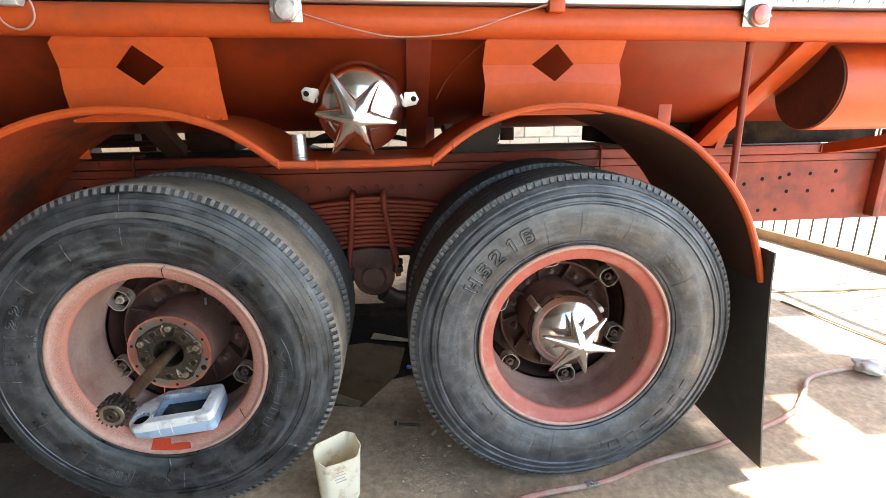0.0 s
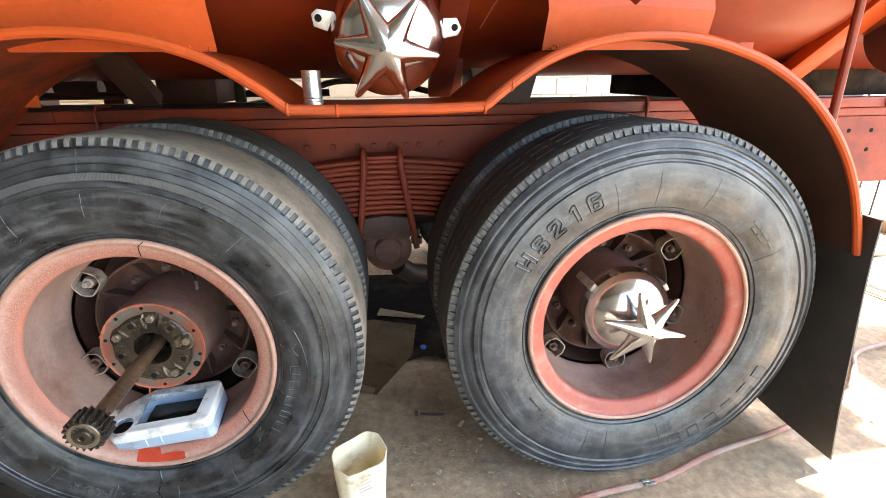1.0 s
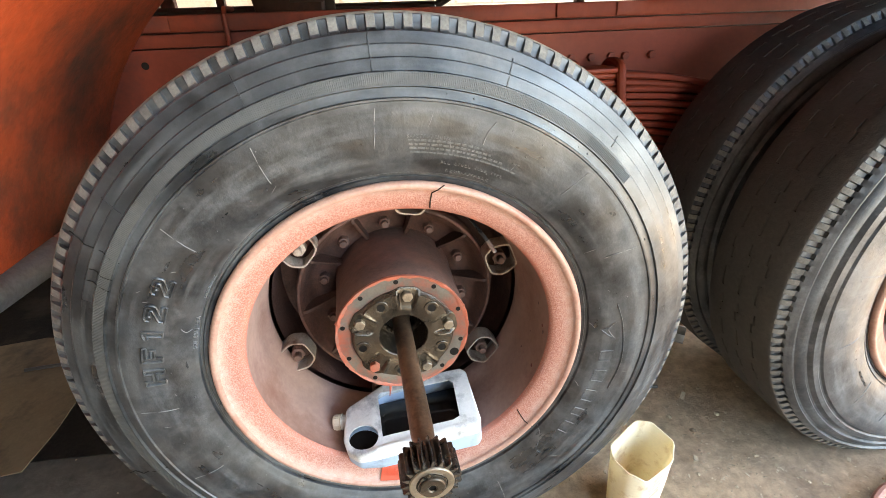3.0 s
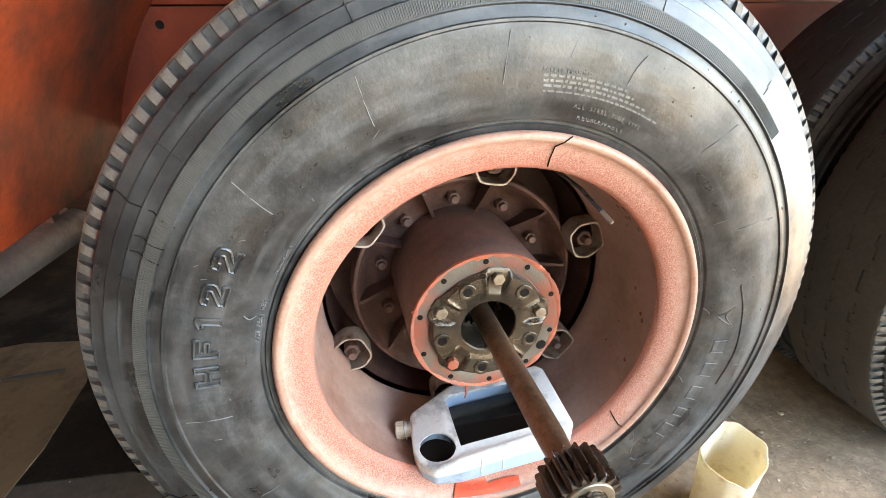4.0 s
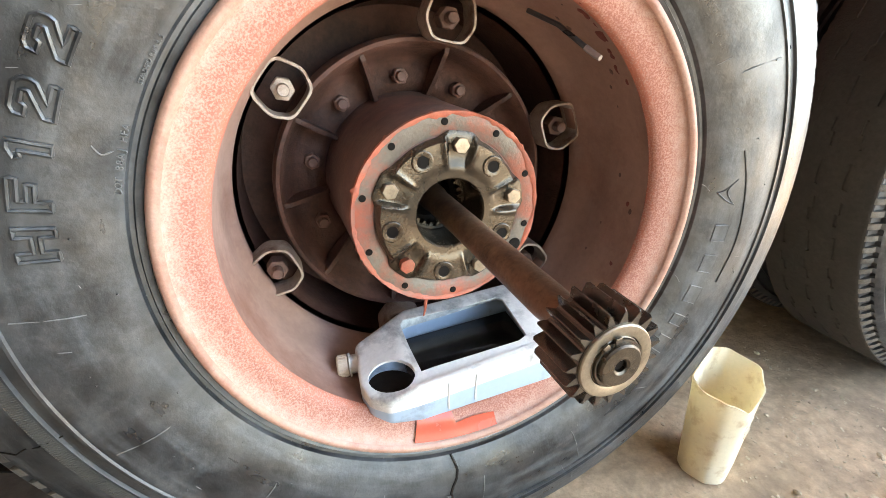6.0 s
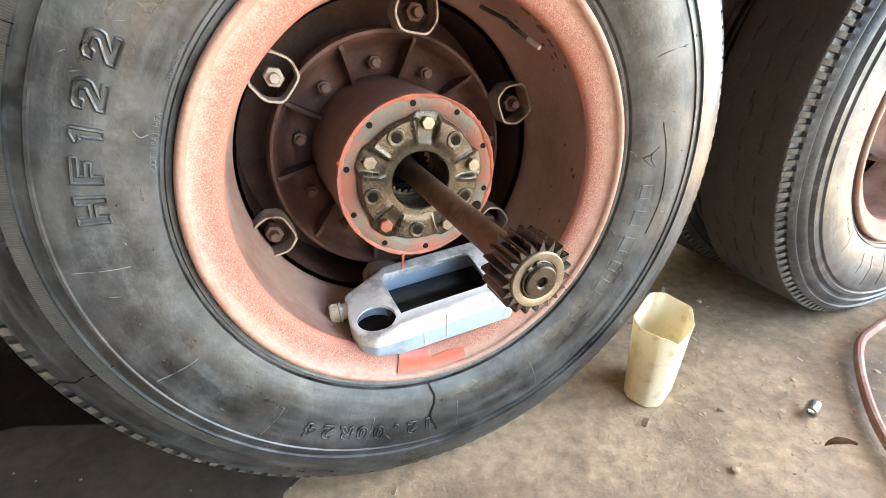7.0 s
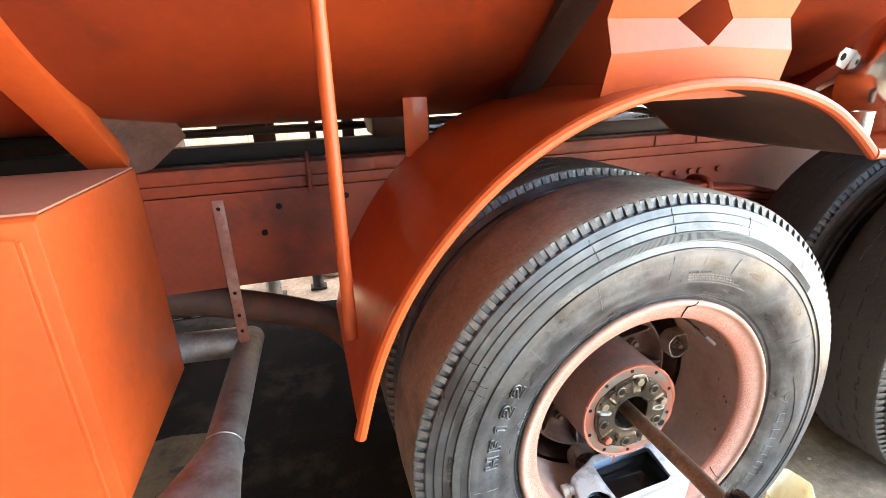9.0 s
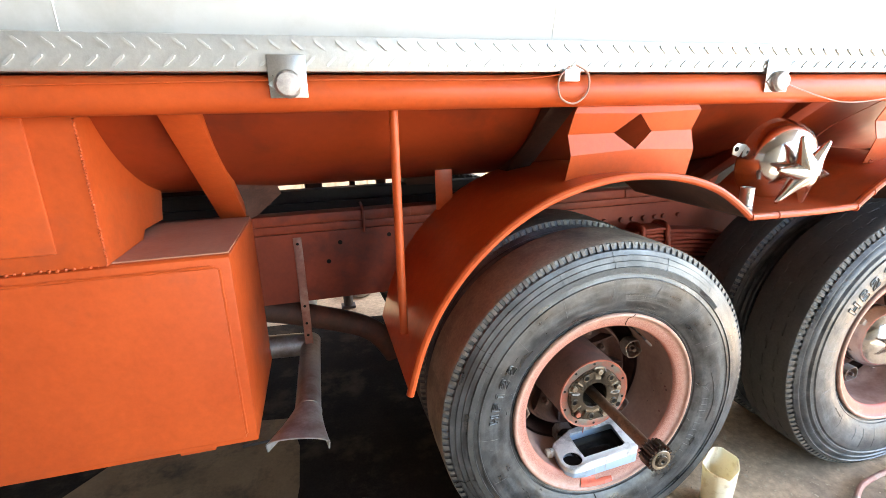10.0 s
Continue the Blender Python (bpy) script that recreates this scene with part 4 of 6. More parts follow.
flank_line(w1, RUBBER2, [(0.397, 2.0), (0.408, 2.6), (0.424, 4.6)], 0.0012, "emblem", "plain raised triangular emblem")
for pts in ([(0.397, 2.0), (0.412, 0.2), (0.424, -0.6)], [(0.424, 4.6), (0.413, 3.0), (0.412, 1.6), (0.424, -0.6)]):
    flank_line(w1, RUBBER2, pts, 0.0012, "emblem")

# nubs left by the mould and pale scratches
def nubs_and_scratches(hub, style, seed, count):
    rng = random.Random(seed)
    bm = bmesh.new()
    for k in range(70):
        a, r = math.radians(rng.uniform(0, 360)), rng.choice((0.394, 0.418, 0.446, 0.474, 0.503))
        bmesh.ops.create_icosphere(bm, subdivisions=1, radius=rng.uniform(0.0009, 0.0015), matrix=Matrix.Translation((r * math.cos(a), side_y(style, r) - 0.0004, r * math.sin(a))))
    tagged(part("mould_nub", bm, RUBBER2, hub, "tiny rubber nubs", True), kind="stuff")
    bm = bmesh.new()
    for k in range(count):
        a, r = rng.uniform(0, 360), rng.uniform(0.391, 0.481)
        da, dr, n = rng.uniform(-2.2, 2.2), rng.uniform(-0.022, 0.022), 5
        pts = [((r + dr * i / n) * math.cos(radians(a + da * i / n)), side_y(style, r + dr * i / n) - 0.0001, (r + dr * i / n) * math.sin(radians(a + da * i / n))) for i in range(n + 1)]
        sweep(bm, pts, 0, 5, True, [0.0002, 0.0004, 0.0005, 0.0005, 0.0004, 0.0002])
    tagged(part("scratch", bm, MARK, hub, "pale scratches in the rubber", True), kind="stuff")


nubs_and_scratches(w1, 0, 21, 24)

# the bare flange
def flange_bm():
    """A bare flange: flat bosses round the open holes, sunk pockets and lobes round the bolts."""
    bm = bmesh.new()
    n = 240
    rows = []
    def ease(lo, hi, v):
        u = max(0.0, min(1.0, (v - lo) / (hi - lo)))
        return u * u * (3 - 2 * u)
    for i in range(n):
        a = 2 * math.pi * i / n
        c, s = math.cos(a), math.sin(a)
        off = abs((math.degrees(a) - 82 + 36) % 72 - 36)
        d = radians(off) * 0.097
        sink = 1 - ease(0.015, 0.0215, d)
        w = 0.1075 + 0.0080 * (1 - ease(0.012, 0.031, d)) + 0.0012 * noise.noise(Vector((c * 4, s * 4, 1)))
        top = 0.1000 + 0.0065 * sink
        ridge = 0.0026 * math.exp(-((d - 0.024) / 0.0035) ** 2)
        ring = [(0.050, 0.30), (0.050, 0.1055), (0.0520, 0.1030), (0.0600, 0.1025), (0.0640, 0.1020), (0.0690, 0.5 * (0.1000 + top) - 0.3 * ridge), (0.0760, top - ridge), (0.0860, top - ridge), (0.0960, top - ridge), (0.1020, top - 0.6 * ridge),
                (w - 0.0035, 0.1050 + 0.0015 * sink), (w, 0.1085), (w, 0.1135)]
        rows.append([bm.verts.new((r * c, y, r * s)) for r, y in ring])
    for i in range(n):
        p, q = rows[i], rows[(i + 1) % n]
        for j in range(len(p) - 1):
            bm.faces.new((p[j], q[j], q[j + 1], p[j + 1]))
    return bm


part("hub_flange", flange_bm(), STEEL, w1, "oily bare steel hub flange", True, 35)
part("flange_face", lathed([(0.1095, 0.1125), (0.1120, 0.1108), (0.137, 0.1105), (0.1395, 0.113), (0.1395, 0.118)], 90), GREY_FACE, w1, "grey face smeared with orange sealant", True, 40)
bm = bmesh.new()
rows = []
for i in range(180):
    a = 2 * math.pi * i / 180
    c, s_ = math.cos(a), math.sin(a)
    g = 0.5 + noise.noise(Vector((c * 5, s_ * 5, 5))) + 0.6 * noise.noise(Vector((c * 16, s_ * 16, 2)))
    w = 0.0006 + 0.0032 * max(0.0, g)
    rows.append([bm.verts.new((r * c, y, r * s_)) for r, y in ((0.1375 - 1.6 * w, 0.1112), (0.1375 - w, 0.1105 - 0.5 * w), (0.1395 + 0.4 * w, 0.1095 - 0.4 * w), (0.1405 + 1.5 * w * max(0.0, noise.noise(Vector((c * 30, s_ * 30, 4))) + 0.3), 0.1115), (0.1409, 0.1125 + w))])
for i in range(180):
    p, q = rows[i], rows[(i + 1) % 180]
    for k in range(4):
        bm.faces.new((p[k], q[k], q[k + 1], p[k + 1]))
part("sealant_bead", bm, SEALANT, w1, "ragged orange sealant round the flange edge", True, 60)
part("sealant_drip", swept([(-0.038, 0.108, -0.134), (-0.040, 0.106, -0.150), (-0.042, 0.108, -0.163)], 0.002, 6, [0.003, 0.002, 0.0012]), SEALANT, w1, "", True)
FB_ME = finish(hexed(0.0115, 0.096, 0.112), "flange_bolt", BRASS, 25)
FB_RED = finish(hexed(0.0115, 0.096, 0.112), "flange_bolt", SEALANT, 25)
HOLE_ME = finish(lathed([(0.0001, 0.1035), (0.0070, 0.1035), (0.0072, 0.1008), (0.0080, 0.1003), (0.0118, 0.1003), (0.0128, 0.1010), (0.0136, 0.1045)], 24), "bolt_hole", STEEL, 35)
# Flat black disc: the shade inside a bolt hole, as colour.
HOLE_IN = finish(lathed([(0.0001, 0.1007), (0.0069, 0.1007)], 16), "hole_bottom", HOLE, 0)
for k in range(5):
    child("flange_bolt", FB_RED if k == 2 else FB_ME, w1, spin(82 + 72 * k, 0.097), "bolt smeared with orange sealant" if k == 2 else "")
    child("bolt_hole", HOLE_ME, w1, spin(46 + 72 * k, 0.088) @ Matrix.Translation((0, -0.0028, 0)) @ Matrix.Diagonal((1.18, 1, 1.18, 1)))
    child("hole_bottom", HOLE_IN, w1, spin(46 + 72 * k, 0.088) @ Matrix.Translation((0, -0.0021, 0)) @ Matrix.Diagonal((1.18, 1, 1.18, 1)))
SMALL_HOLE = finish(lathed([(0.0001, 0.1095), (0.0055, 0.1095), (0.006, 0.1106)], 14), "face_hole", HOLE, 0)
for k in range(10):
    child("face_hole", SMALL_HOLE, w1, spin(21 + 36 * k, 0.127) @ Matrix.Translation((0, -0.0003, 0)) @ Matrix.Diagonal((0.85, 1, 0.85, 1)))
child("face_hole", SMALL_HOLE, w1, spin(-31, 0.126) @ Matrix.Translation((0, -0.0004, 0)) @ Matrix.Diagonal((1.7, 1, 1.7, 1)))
# Bore closed off in black; its depth shade is in the colour.
part("bearing_seat", lathed([(0.0495, 0.20), (0.036, 0.205), (0.034, 0.24), (0.0001, 0.24)], 40), HOLE, w1, "bore of the hub, coloured black for its shade", True)
bm = lathed([(0.049, 0.175), (0.0445, 0.175), (0.0435, 0.177), (0.0435, 0.190), (0.049, 0.190)], 48)
for k in range(22):
    prism(bm, [(0.0445, -0.0040), (0.0385, -0.0012), (0.0385, 0.0012), (0.0445, 0.0040)], "y", 0.176, 0.190, Matrix.Rotation(2 * math.pi * k / 22, 4, "Y"))
part("bore_spline", bm, STEEL, w1, "oily toothed ring inside the bore", True, 25)
valve = part("valve_stem", swept([(0.128, 0.150, 0.262), (0.150, 0.105, 0.243), (0.170, 0.068, 0.216)], 0.0034, 10), RUBBER2, w1, "thin dark tyre valve hose", True)
part("valve_tip", swept([(0.170, 0.068, 0.216), (0.1755, 0.054, 0.2075), (0.178, 0.046, 0.204)], 0.004, 12, [0.0042, 0.0042, 0.0036]), ZINC, valve, "bright valve tip", True)
bm = bmesh.new()
rows = []
for i in range(25):
    u = i / 24
    a = radians(-104 + 23 * u)
    inner = 0.306 if u < 0.48 else 0.324 - 0.004 * math.sin((u - 0.48) * 6)
    rr = [0.3445 + (inner - 0.3445) * k / 6 for k in range(7)]
    def ring_y(r):
        pts = [(0.3445, 0.0315), (0.3330, 0.0365), (0.3180, 0.0415), (0.3085, 0.0455), (0.3035, 0.0510)]
        for (ra, ya), (rb, yb) in zip(pts, pts[1:]):
            if r >= rb:
                return ya + (yb - ya) * (ra - r) / (ra - rb) - 0.0012
        return 0.0495
    rows.append([bm.verts.new((r * math.cos(a), ring_y(r), r * math.sin(a))) for r in rr])
for p, q in zip(rows, rows[1:]):
    for k in range(6):
        bm.faces.new((p[k], q[k], q[k + 1], p[k + 1]))
part("spilt_fluid", bm, STAIN, w1, "patch of spilt orange-red fluid", True)

# right wheel: chrome cap in place
w2 = wheel(AX[1], 1, False)
mould_lines(w2, RUBBER2, (172, 160, 108, 92, 70, 30, 5, -20, -75, -100, -118, 196, 224, 250), 0.384, 0.496, 1)
block_letters(w2, "HS216", [148.0 - 7.95 * k for k in range(5)], 0.052, 0.425, 1, RUBBER2, 0.0025, 1.0)
bm = bmesh.new()
for widths, h_, r_, a_ in (([4, -1, 5, -1, 4], 0.008, 0.436, 48), ([3, -1, 4], 0.008, 0.421, 46), ([2, -1, 3, -1, 2], 0.006, 0.411, 222)):
    arc_bars(bm, widths, h_, r_, a_, side_y(1, r_ + h_ / 2) + 0.0005, 0.002)
tagged(part("small_print", bm, RUBBER2, w2, "fine raised black print", True, 0), kind="stuff")
arc_blocks("name_block", w2, RUBBER2, [5.0, -3.8, 5.2, -3.8, 5.0, -3.8, 5.0, -3.8, 4.6, -3.8, 5.2], 0.042, 0.458, -22.5, side_y(1, 0.48) + 0.0005, 0.0020)
nubs_and_scratches(w2, 1, 33, 14)
dome = [(0.0001, 0.040), (0.035, 0.042), (0.07, 0.049), (0.10, 0.061), (0.125, 0.080), (0.138, 0.098), (0.1425, 0.112), (0.1435, 0.125), (0.1435, 0.165), (0.1412, 0.165)]
cap = part("hub_cap", lathed(dome, 64), CHROME, w2, "polished chrome dome cap", True, 50)
star_parts(w2, Matrix.Identity(4), 0.142, -0.004, 0.05, (105, 45, -15, -75, -135, 165), (0.9, 0.95, 1.03, 0.9, 1.03, 1.0))
CLIP_ME = finish(boxed(-0.013, 0.013, 0.12, 0.235, 0.1440, 0.158, 0.002), "cap_clip", CLAMP, 30)
for a in (143, 30, -85):
    child("cap_clip", CLIP_ME, w2, spin(a))

# far side wheels, facing away
for x in AX:
    m = Matrix.Translation((x, 2.56, AZ)) @ Matrix.Rotation(math.pi, 4, "Z")
    far = child("far_wheel", w2.data, truck)
    far.matrix_parent_inverse = world_of(truck).inverted()
    far.matrix_basis = m
    child("tyre", TYRE_B, far); child("inner_tyre", TYRE_B, far, Matrix.Translation((0, 0.352, 0)))

# ---- chassis ----
def rail(y0, y1, name, mat, label):
    bm = bmesh.new()
    s = 1 if y1 > y0 else -1
    prism(bm, [(y0, 0.822), (y0 + s * 0.085, 0.822), (y0 + s * 0.085, 0.834), (y0 + s * 0.010, 0.834), (y0 + s * 0.010, 1.128), (y0 + s * 0.085, 1.128), (y0 + s * 0.085, 1.14), (y0, 1.14)], "x", -4.0, 3.8)
    return part(name, bm, mat, truck, label, smooth=0)


r1 = rail(0.86, 0.95, "frame_rail", RED, "oxide-red steel channel frame rail")
# Far twin of the red rail; its shade is put into the black.
rail(1.70, 1.61, "frame_rail", DARK, "far frame rail, coloured black for shade")
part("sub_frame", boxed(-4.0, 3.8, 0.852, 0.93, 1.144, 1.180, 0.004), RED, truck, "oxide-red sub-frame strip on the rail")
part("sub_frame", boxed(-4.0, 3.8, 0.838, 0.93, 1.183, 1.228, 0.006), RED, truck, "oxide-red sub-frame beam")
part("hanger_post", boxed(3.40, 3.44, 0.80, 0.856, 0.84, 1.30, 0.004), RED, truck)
# Far beam, black where the near one is red, for the shade there.
part("sub_frame", boxed(-4.0, 3.8, 1.63, 1.72, 1.144, 1.215, 0.006), DARK, truck, "far sub-frame beam, coloured black for shade")
for x in (-0.62, 0.60, 0.80, 2.35, 3.05):
    part("sub_frame_plate", boxed(x, x + 0.10, 0.8305, 0.8365, 1.186, 1.226, 0.002), RED, truck)
RAIL_BOLTS = (0.20, 0.29, 0.395, 0.500, 0.601, 0.669, 0.738, 0.808, 0.859, 0.954)
RIVET_ME = finish(hexed(0.013, -0.014, 0.0), "rail_bolt", RED, 25)
for x in RAIL_BOLTS:
    ob = child("rail_bolt", RIVET_ME, r1, Matrix.Translation((x, 0.8595, 1.065)))
RHOLE = finish(lathed([(0.0001, -0.001), (0.010, -0.001), (0.0105, 0.002)], 14), "rail_hole", HOLE, 0)
for x, z in ((2.673, 1.028), (2.772, 1.053), (2.872, 1.057), (2.921, 1.074), (3.043, 1.074), (3.189, 1.084), (2.923, 0.982), (3.045, 0.982), (3.193, 0.978), (2.776, 0.883), (2.875, 0.883), (-0.843, 1.084), (-0.90, 1.00), (-0.62, 1.10)):
    child("rail_hole", RHOLE, r1, Matrix.Translation((x, 0.8595, z)))
for x in (-1.6, 0.72, 3.3):
    part("cross_member", boxed(x - 0.05, x + 0.05, 0.95, 1.61, 0.9, 1.1, 0.008), RED, truck)

for x in AX:
    bm = swept([(x, 0.55, AZ), (x, 1.05, AZ), (x, 1.28, AZ), (x, 1.5, AZ), (x, 2.02, AZ)], 0.09, 20, [0.085, 0.10, 0.19, 0.10, 0.085])
    part("axle_housing", bm, DARK, truck, "greasy dark axle housing")
    bm = lathed([(0.0001, -0.24), (0.12, -0.22), (0.20, -0.12), (0.22, 0), (0.20, 0.12), (0.12, 0.22), (0.0001, 0.24)], 24, Matrix.Translation((x, 1.28, AZ)) @ Matrix.Rotation(math.pi / 2, 4, "Z"))
    part("differential", bm, DARK, truck, "greasy dark differential casing")
part("drive_shaft", swept([(-2.5, 1.28, 0.98), (-0.60, 1.28, 0.86), (-0.10, 1.28, 0.66)], 0.05, 14), DARK, truck)
part("drive_shaft", swept([(0.0, 1.28, 0.64), (1.45, 1.28, 0.64)], 0.05, 14), DARK, truck)


def leaf_spring(y):
    """Eleven leaves under two spread U-bolts, on a round trunnion casting."""
    sp = part("leaf_spring", prismed([(0.590, 0.770), (0.604, 0.790), (0.70, 0.803), (0.80, 0.790), (0.815, 0.770), (0.800, 0.70), (0.612, 0.70)], "y", y - 0.062, y + 0.062, None, 0.006), PLATE, truck, "oxide-red leaf spring pack on a dark brown trunnion")
    for k in range(11):
        z = 0.8035 + 0.0209 * k
        half = 0.62 - 0.030 * (10 - k) if k < 9 else 0.44
        bm = bmesh.new()
        row = []
        for i in range(15):
            u = -1 + 2 * i / 14
            dz = -0.05 * u * u
            row.append([bm.verts.new((0.70 + u * half, y + yy, z + dz + zz)) for yy, zz in ((-0.040, 0), (-0.0445, 0.005), (-0.0445, 0.013), (-0.040, 0.0180), (0.042, 0.0180), (0.042, 0))])
        for a, b in zip(row, row[1:]):
            for j in range(6):
                bm.faces.new((a[j], b[j], b[(j + 1) % 6], a[(j + 1) % 6]))
        bm.faces.new(row[0]); bm.faces.new(row[-1][::-1])
        part("leaf", bm, RED, sp)
    for xt, xb in ((0.626, 0.588), (0.771, 0.826)):
        down = [(xt + (xb - xt) * u, y - 0.058, 1.005 - 0.35 * u) for u in (1.0, 0.7, 0.35, 0.0)]
        back = [(p[0], y + 0.058, p[2]) for p in down[::-1]]
        bm = swept(curve_points(down + [(xt, y - 0.048, 1.046), (xt, y, 1.058), (xt, y + 0.048, 1.046)] + back, 4), 0.0135, 10)
        ub = part("u_bolt", bm, RED, sp)
        for p in (down[0], back[-1]):
            part("u_bolt_nut", lathed([(0.0001, -0.014), (0.024, -0.014), (0.024, 0.014), (0.0001, 0.014)], 6, Matrix.Translation((p[0], p[1], p[2] + 0.035)) @ Matrix.Rotation(math.pi / 2, 4, "X")), PLATE, ub)
    part("clamp_plate", boxed(0.628, 0.768, y - 0.056, y + 0.056, 1.030, 1.044, 0.005), RED, sp)
    at = Matrix.Translation((0.705, y, 0.645))
    part("trunnion", lathed([(0.0001, -0.062), (0.052, -0.062), (0.060, -0.056), (0.062, -0.040), (0.080, -0.036), (0.098, -0.026), (0.102, -0.010), (0.102, 0.15), (0.07, 0.17), (0.07, 0.9)], 40, at), PLATE, sp, "round dark brown trunnion casting", smooth=35)
    part("trunnion_rod", swept([(0.745, y + 0.01, 0.55), (0.80, y + 0.04, 0.50), (0.86, y + 0.10, 0.47)], 0.045, 14), DARK, sp, "greasy rod end under the trunnion")
    return sp


leaf_spring(0.76)
# Added black box; stands in for the dark gap below the drum.
part("tank_bed", boxed(2.05, 3.42, 0.90, 1.60, 1.235, 1.40, 0.01), SHADE_BLACK, truck, "added black box that fills the dark gap under the tank end")

# ---- tank ----
def shell_point(t):
    e = 2 / 2.6
    c, s = math.cos(t), math.sin(t)
    return 1.28 + 1.17 * math.copysign(abs(c) ** e, c), 2.05 + 0.715 * math.copysign(abs(s) ** e, s)


def shell(lo, hi, x0, x1):
    bm = bmesh.new()
    ts = [2 * math.pi * i / 288 for i in range(289)]
    ring = [shell_point(t) for t in ts[:-1]]
    keep = [lo <= z <= hi for _, z in ring]
    for i in range(288):
        j = (i + 1) % 288
        if keep[i] or keep[j]:
            a, b = ring[i], ring[j]
            za, zb = (max(lo, min(hi, a[1]))), (max(lo, min(hi, b[1])))
            xs = [x0 + (x1 - x0) * k / 6 for k in range(7)]
            for xa, xb in zip(xs, xs[1:]):
                bm.faces.new([bm.verts.new(v) for v in ((xa, a[0], za), (xb, a[0], za), (xb, b[0], zb), (xa, b[0], zb))])
    bmesh.ops.remove_doubles(bm, verts=bm.verts, dist=1e-4)
    return bm


tank = part("tank_belly", shell(1.0, 1.79, -3.2, 3.06), BELLY, truck, "red-orange curved belly of the tank, darkened for shade", smooth=40)
part("tank_wall", shell(1.79, 3.2, -3.2, 3.06), WHITE, tank, "white-painted upper wall of the tank", smooth=40)
for x in (-3.2, 3.06):
    bm = bmesh.new()
    bm.faces.new([bm.verts.new((x, *shell_point(2 * math.pi * i / 96))) for i in range(96)])
    part("tank_end", bm, ORANGE, tank, smooth=0)
for x in (-1.45, -0.2, 1.05, 2.3):
    pts = [(x + 0.002 * math.sin(z * 40), 1.28 - 1.17 * (1 - (abs(z - 2.05) / 0.715) ** 2.6) ** (1 / 2.6), z) for z in (1.80 + 0.05 * k for k in range(12))]
    part("wall_seam", swept(pts, 0.0018, 6), ALU, tank, "thin welded seam")
# the tube and the walkway's edge fall slightly towards the rear
FALL = Matrix(((1, 0, 0, 0), (0, 1, 0, 0), (-0.0085, 0, 1, -0.0085), (0, 0, 0, 1)))
part("side_tube", swept([FALL @ Vector((-3.0, 0.085, 1.692)), FALL @ Vector((3.08, 0.085, 1.692))], 0.046, 28), ORANGE, truck, "long orange side tube below the tank")
part("tube_web", boxed(-3.0, 3.06, 0.10, 0.22, 1.70, 1.725, 0.0, FALL), ORANGE, truck)
walk_way = part("walkway_edge", boxed(-3.0, 3.08, 0.040, 0.120, 1.742, 1.824, 0.003, FALL), ALU, truck, "pale aluminium chequer-plate edge strip")
bm = bmesh.new()
for k in range(150):
    for row, z in ((0, 1.765), (1, 1.803)):
        x = -2.2 + 0.052 * k + 0.026 * row
        if x < 3.05:
            m = FALL @ Matrix.Translation((x, 0.040, z)) @ Matrix.Rotation(radians(42 if row else -42), 4, "Y")
            prism(bm, [(-0.018, 0), (-0.012, 0.0032), (0.012, 0.0032), (0.018, 0), (0.012, -0.0032), (-0.012, -0.0032)], "y", 0.001, -0.0045, m)
tread_bits = part("tread_pattern", bm, ALU, walk_way, "raised slanting tread bars", smooth=0)
tagged(tread_bits, kind="stuff")


def outrigger(x, w, top, bottom, mat=ORANGE, label="orange folded-steel bracket from tank to frame"):
    """A folded bracket that slants from the side tube down to the frame."""
    (y0, z0), (y1, z1) = top, bottom
    d = Vector((0, y1 - y0, z1 - z0)).normalized()
    n_ = Vector((0, d.z, -d.y)) * 0.05
    poly = [(y0, z0), (y1, z1), (y1 - n_.y, z1 - n_.z), (y0 - n_.y, z0 - n_.z)]
    return part("outrigger", prismed(poly, "x", x - w / 2, x + w / 2, None, 0.004), mat, truck, label)


outrigger(-1.243, 0.095, (0.13, 1.66), (0.70, 1.262))
# Next two brackets: darker than ORANGE, their shade put into the colour.
outrigger(-0.138, 0.09, (0.13, 1.66), (0.75, 1.245), GRIME_SHADE, "folded-steel bracket from tank to frame, darkened for shade")
outrigger(0.93, 0.085, (0.13, 1.66), (0.70, 1.262), RED, "folded-steel bracket from tank to frame, red for orange in shade")
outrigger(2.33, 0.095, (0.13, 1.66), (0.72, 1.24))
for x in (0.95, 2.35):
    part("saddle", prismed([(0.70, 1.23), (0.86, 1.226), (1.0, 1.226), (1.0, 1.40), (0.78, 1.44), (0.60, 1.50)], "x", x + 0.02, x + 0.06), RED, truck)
# Saddles in dark brown: the shade under the tank is in the colour.
part("saddle_block", prismed([(-2.37, 1.42), (-2.07, 1.42), (-2.12, 1.229), (-2.30, 1.229)], "y", 0.76, 1.02, None, 0.006), GRIME_SHADE, truck, "tapered tank saddle, darkened for shade")
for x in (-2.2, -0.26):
    part("saddle_block", prismed([(x - 0.19, 1.46), (x + 0.135, 1.46), (x + 0.120, 1.217), (x - 0.14, 1.217)], "y", 1.54, 1.88, None, 0.006), GRIME_SHADE, truck, "tapered tank saddle, darkened for shade")
part("saddle_block", prismed([(1.05, 1.42), (1.36, 1.42), (1.31, 1.229), (1.10, 1.229)], "y", 0.78, 1.02, None, 0.006), DARK, truck, "black tank saddle")
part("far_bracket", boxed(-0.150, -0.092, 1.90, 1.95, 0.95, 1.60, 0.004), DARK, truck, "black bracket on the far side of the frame")
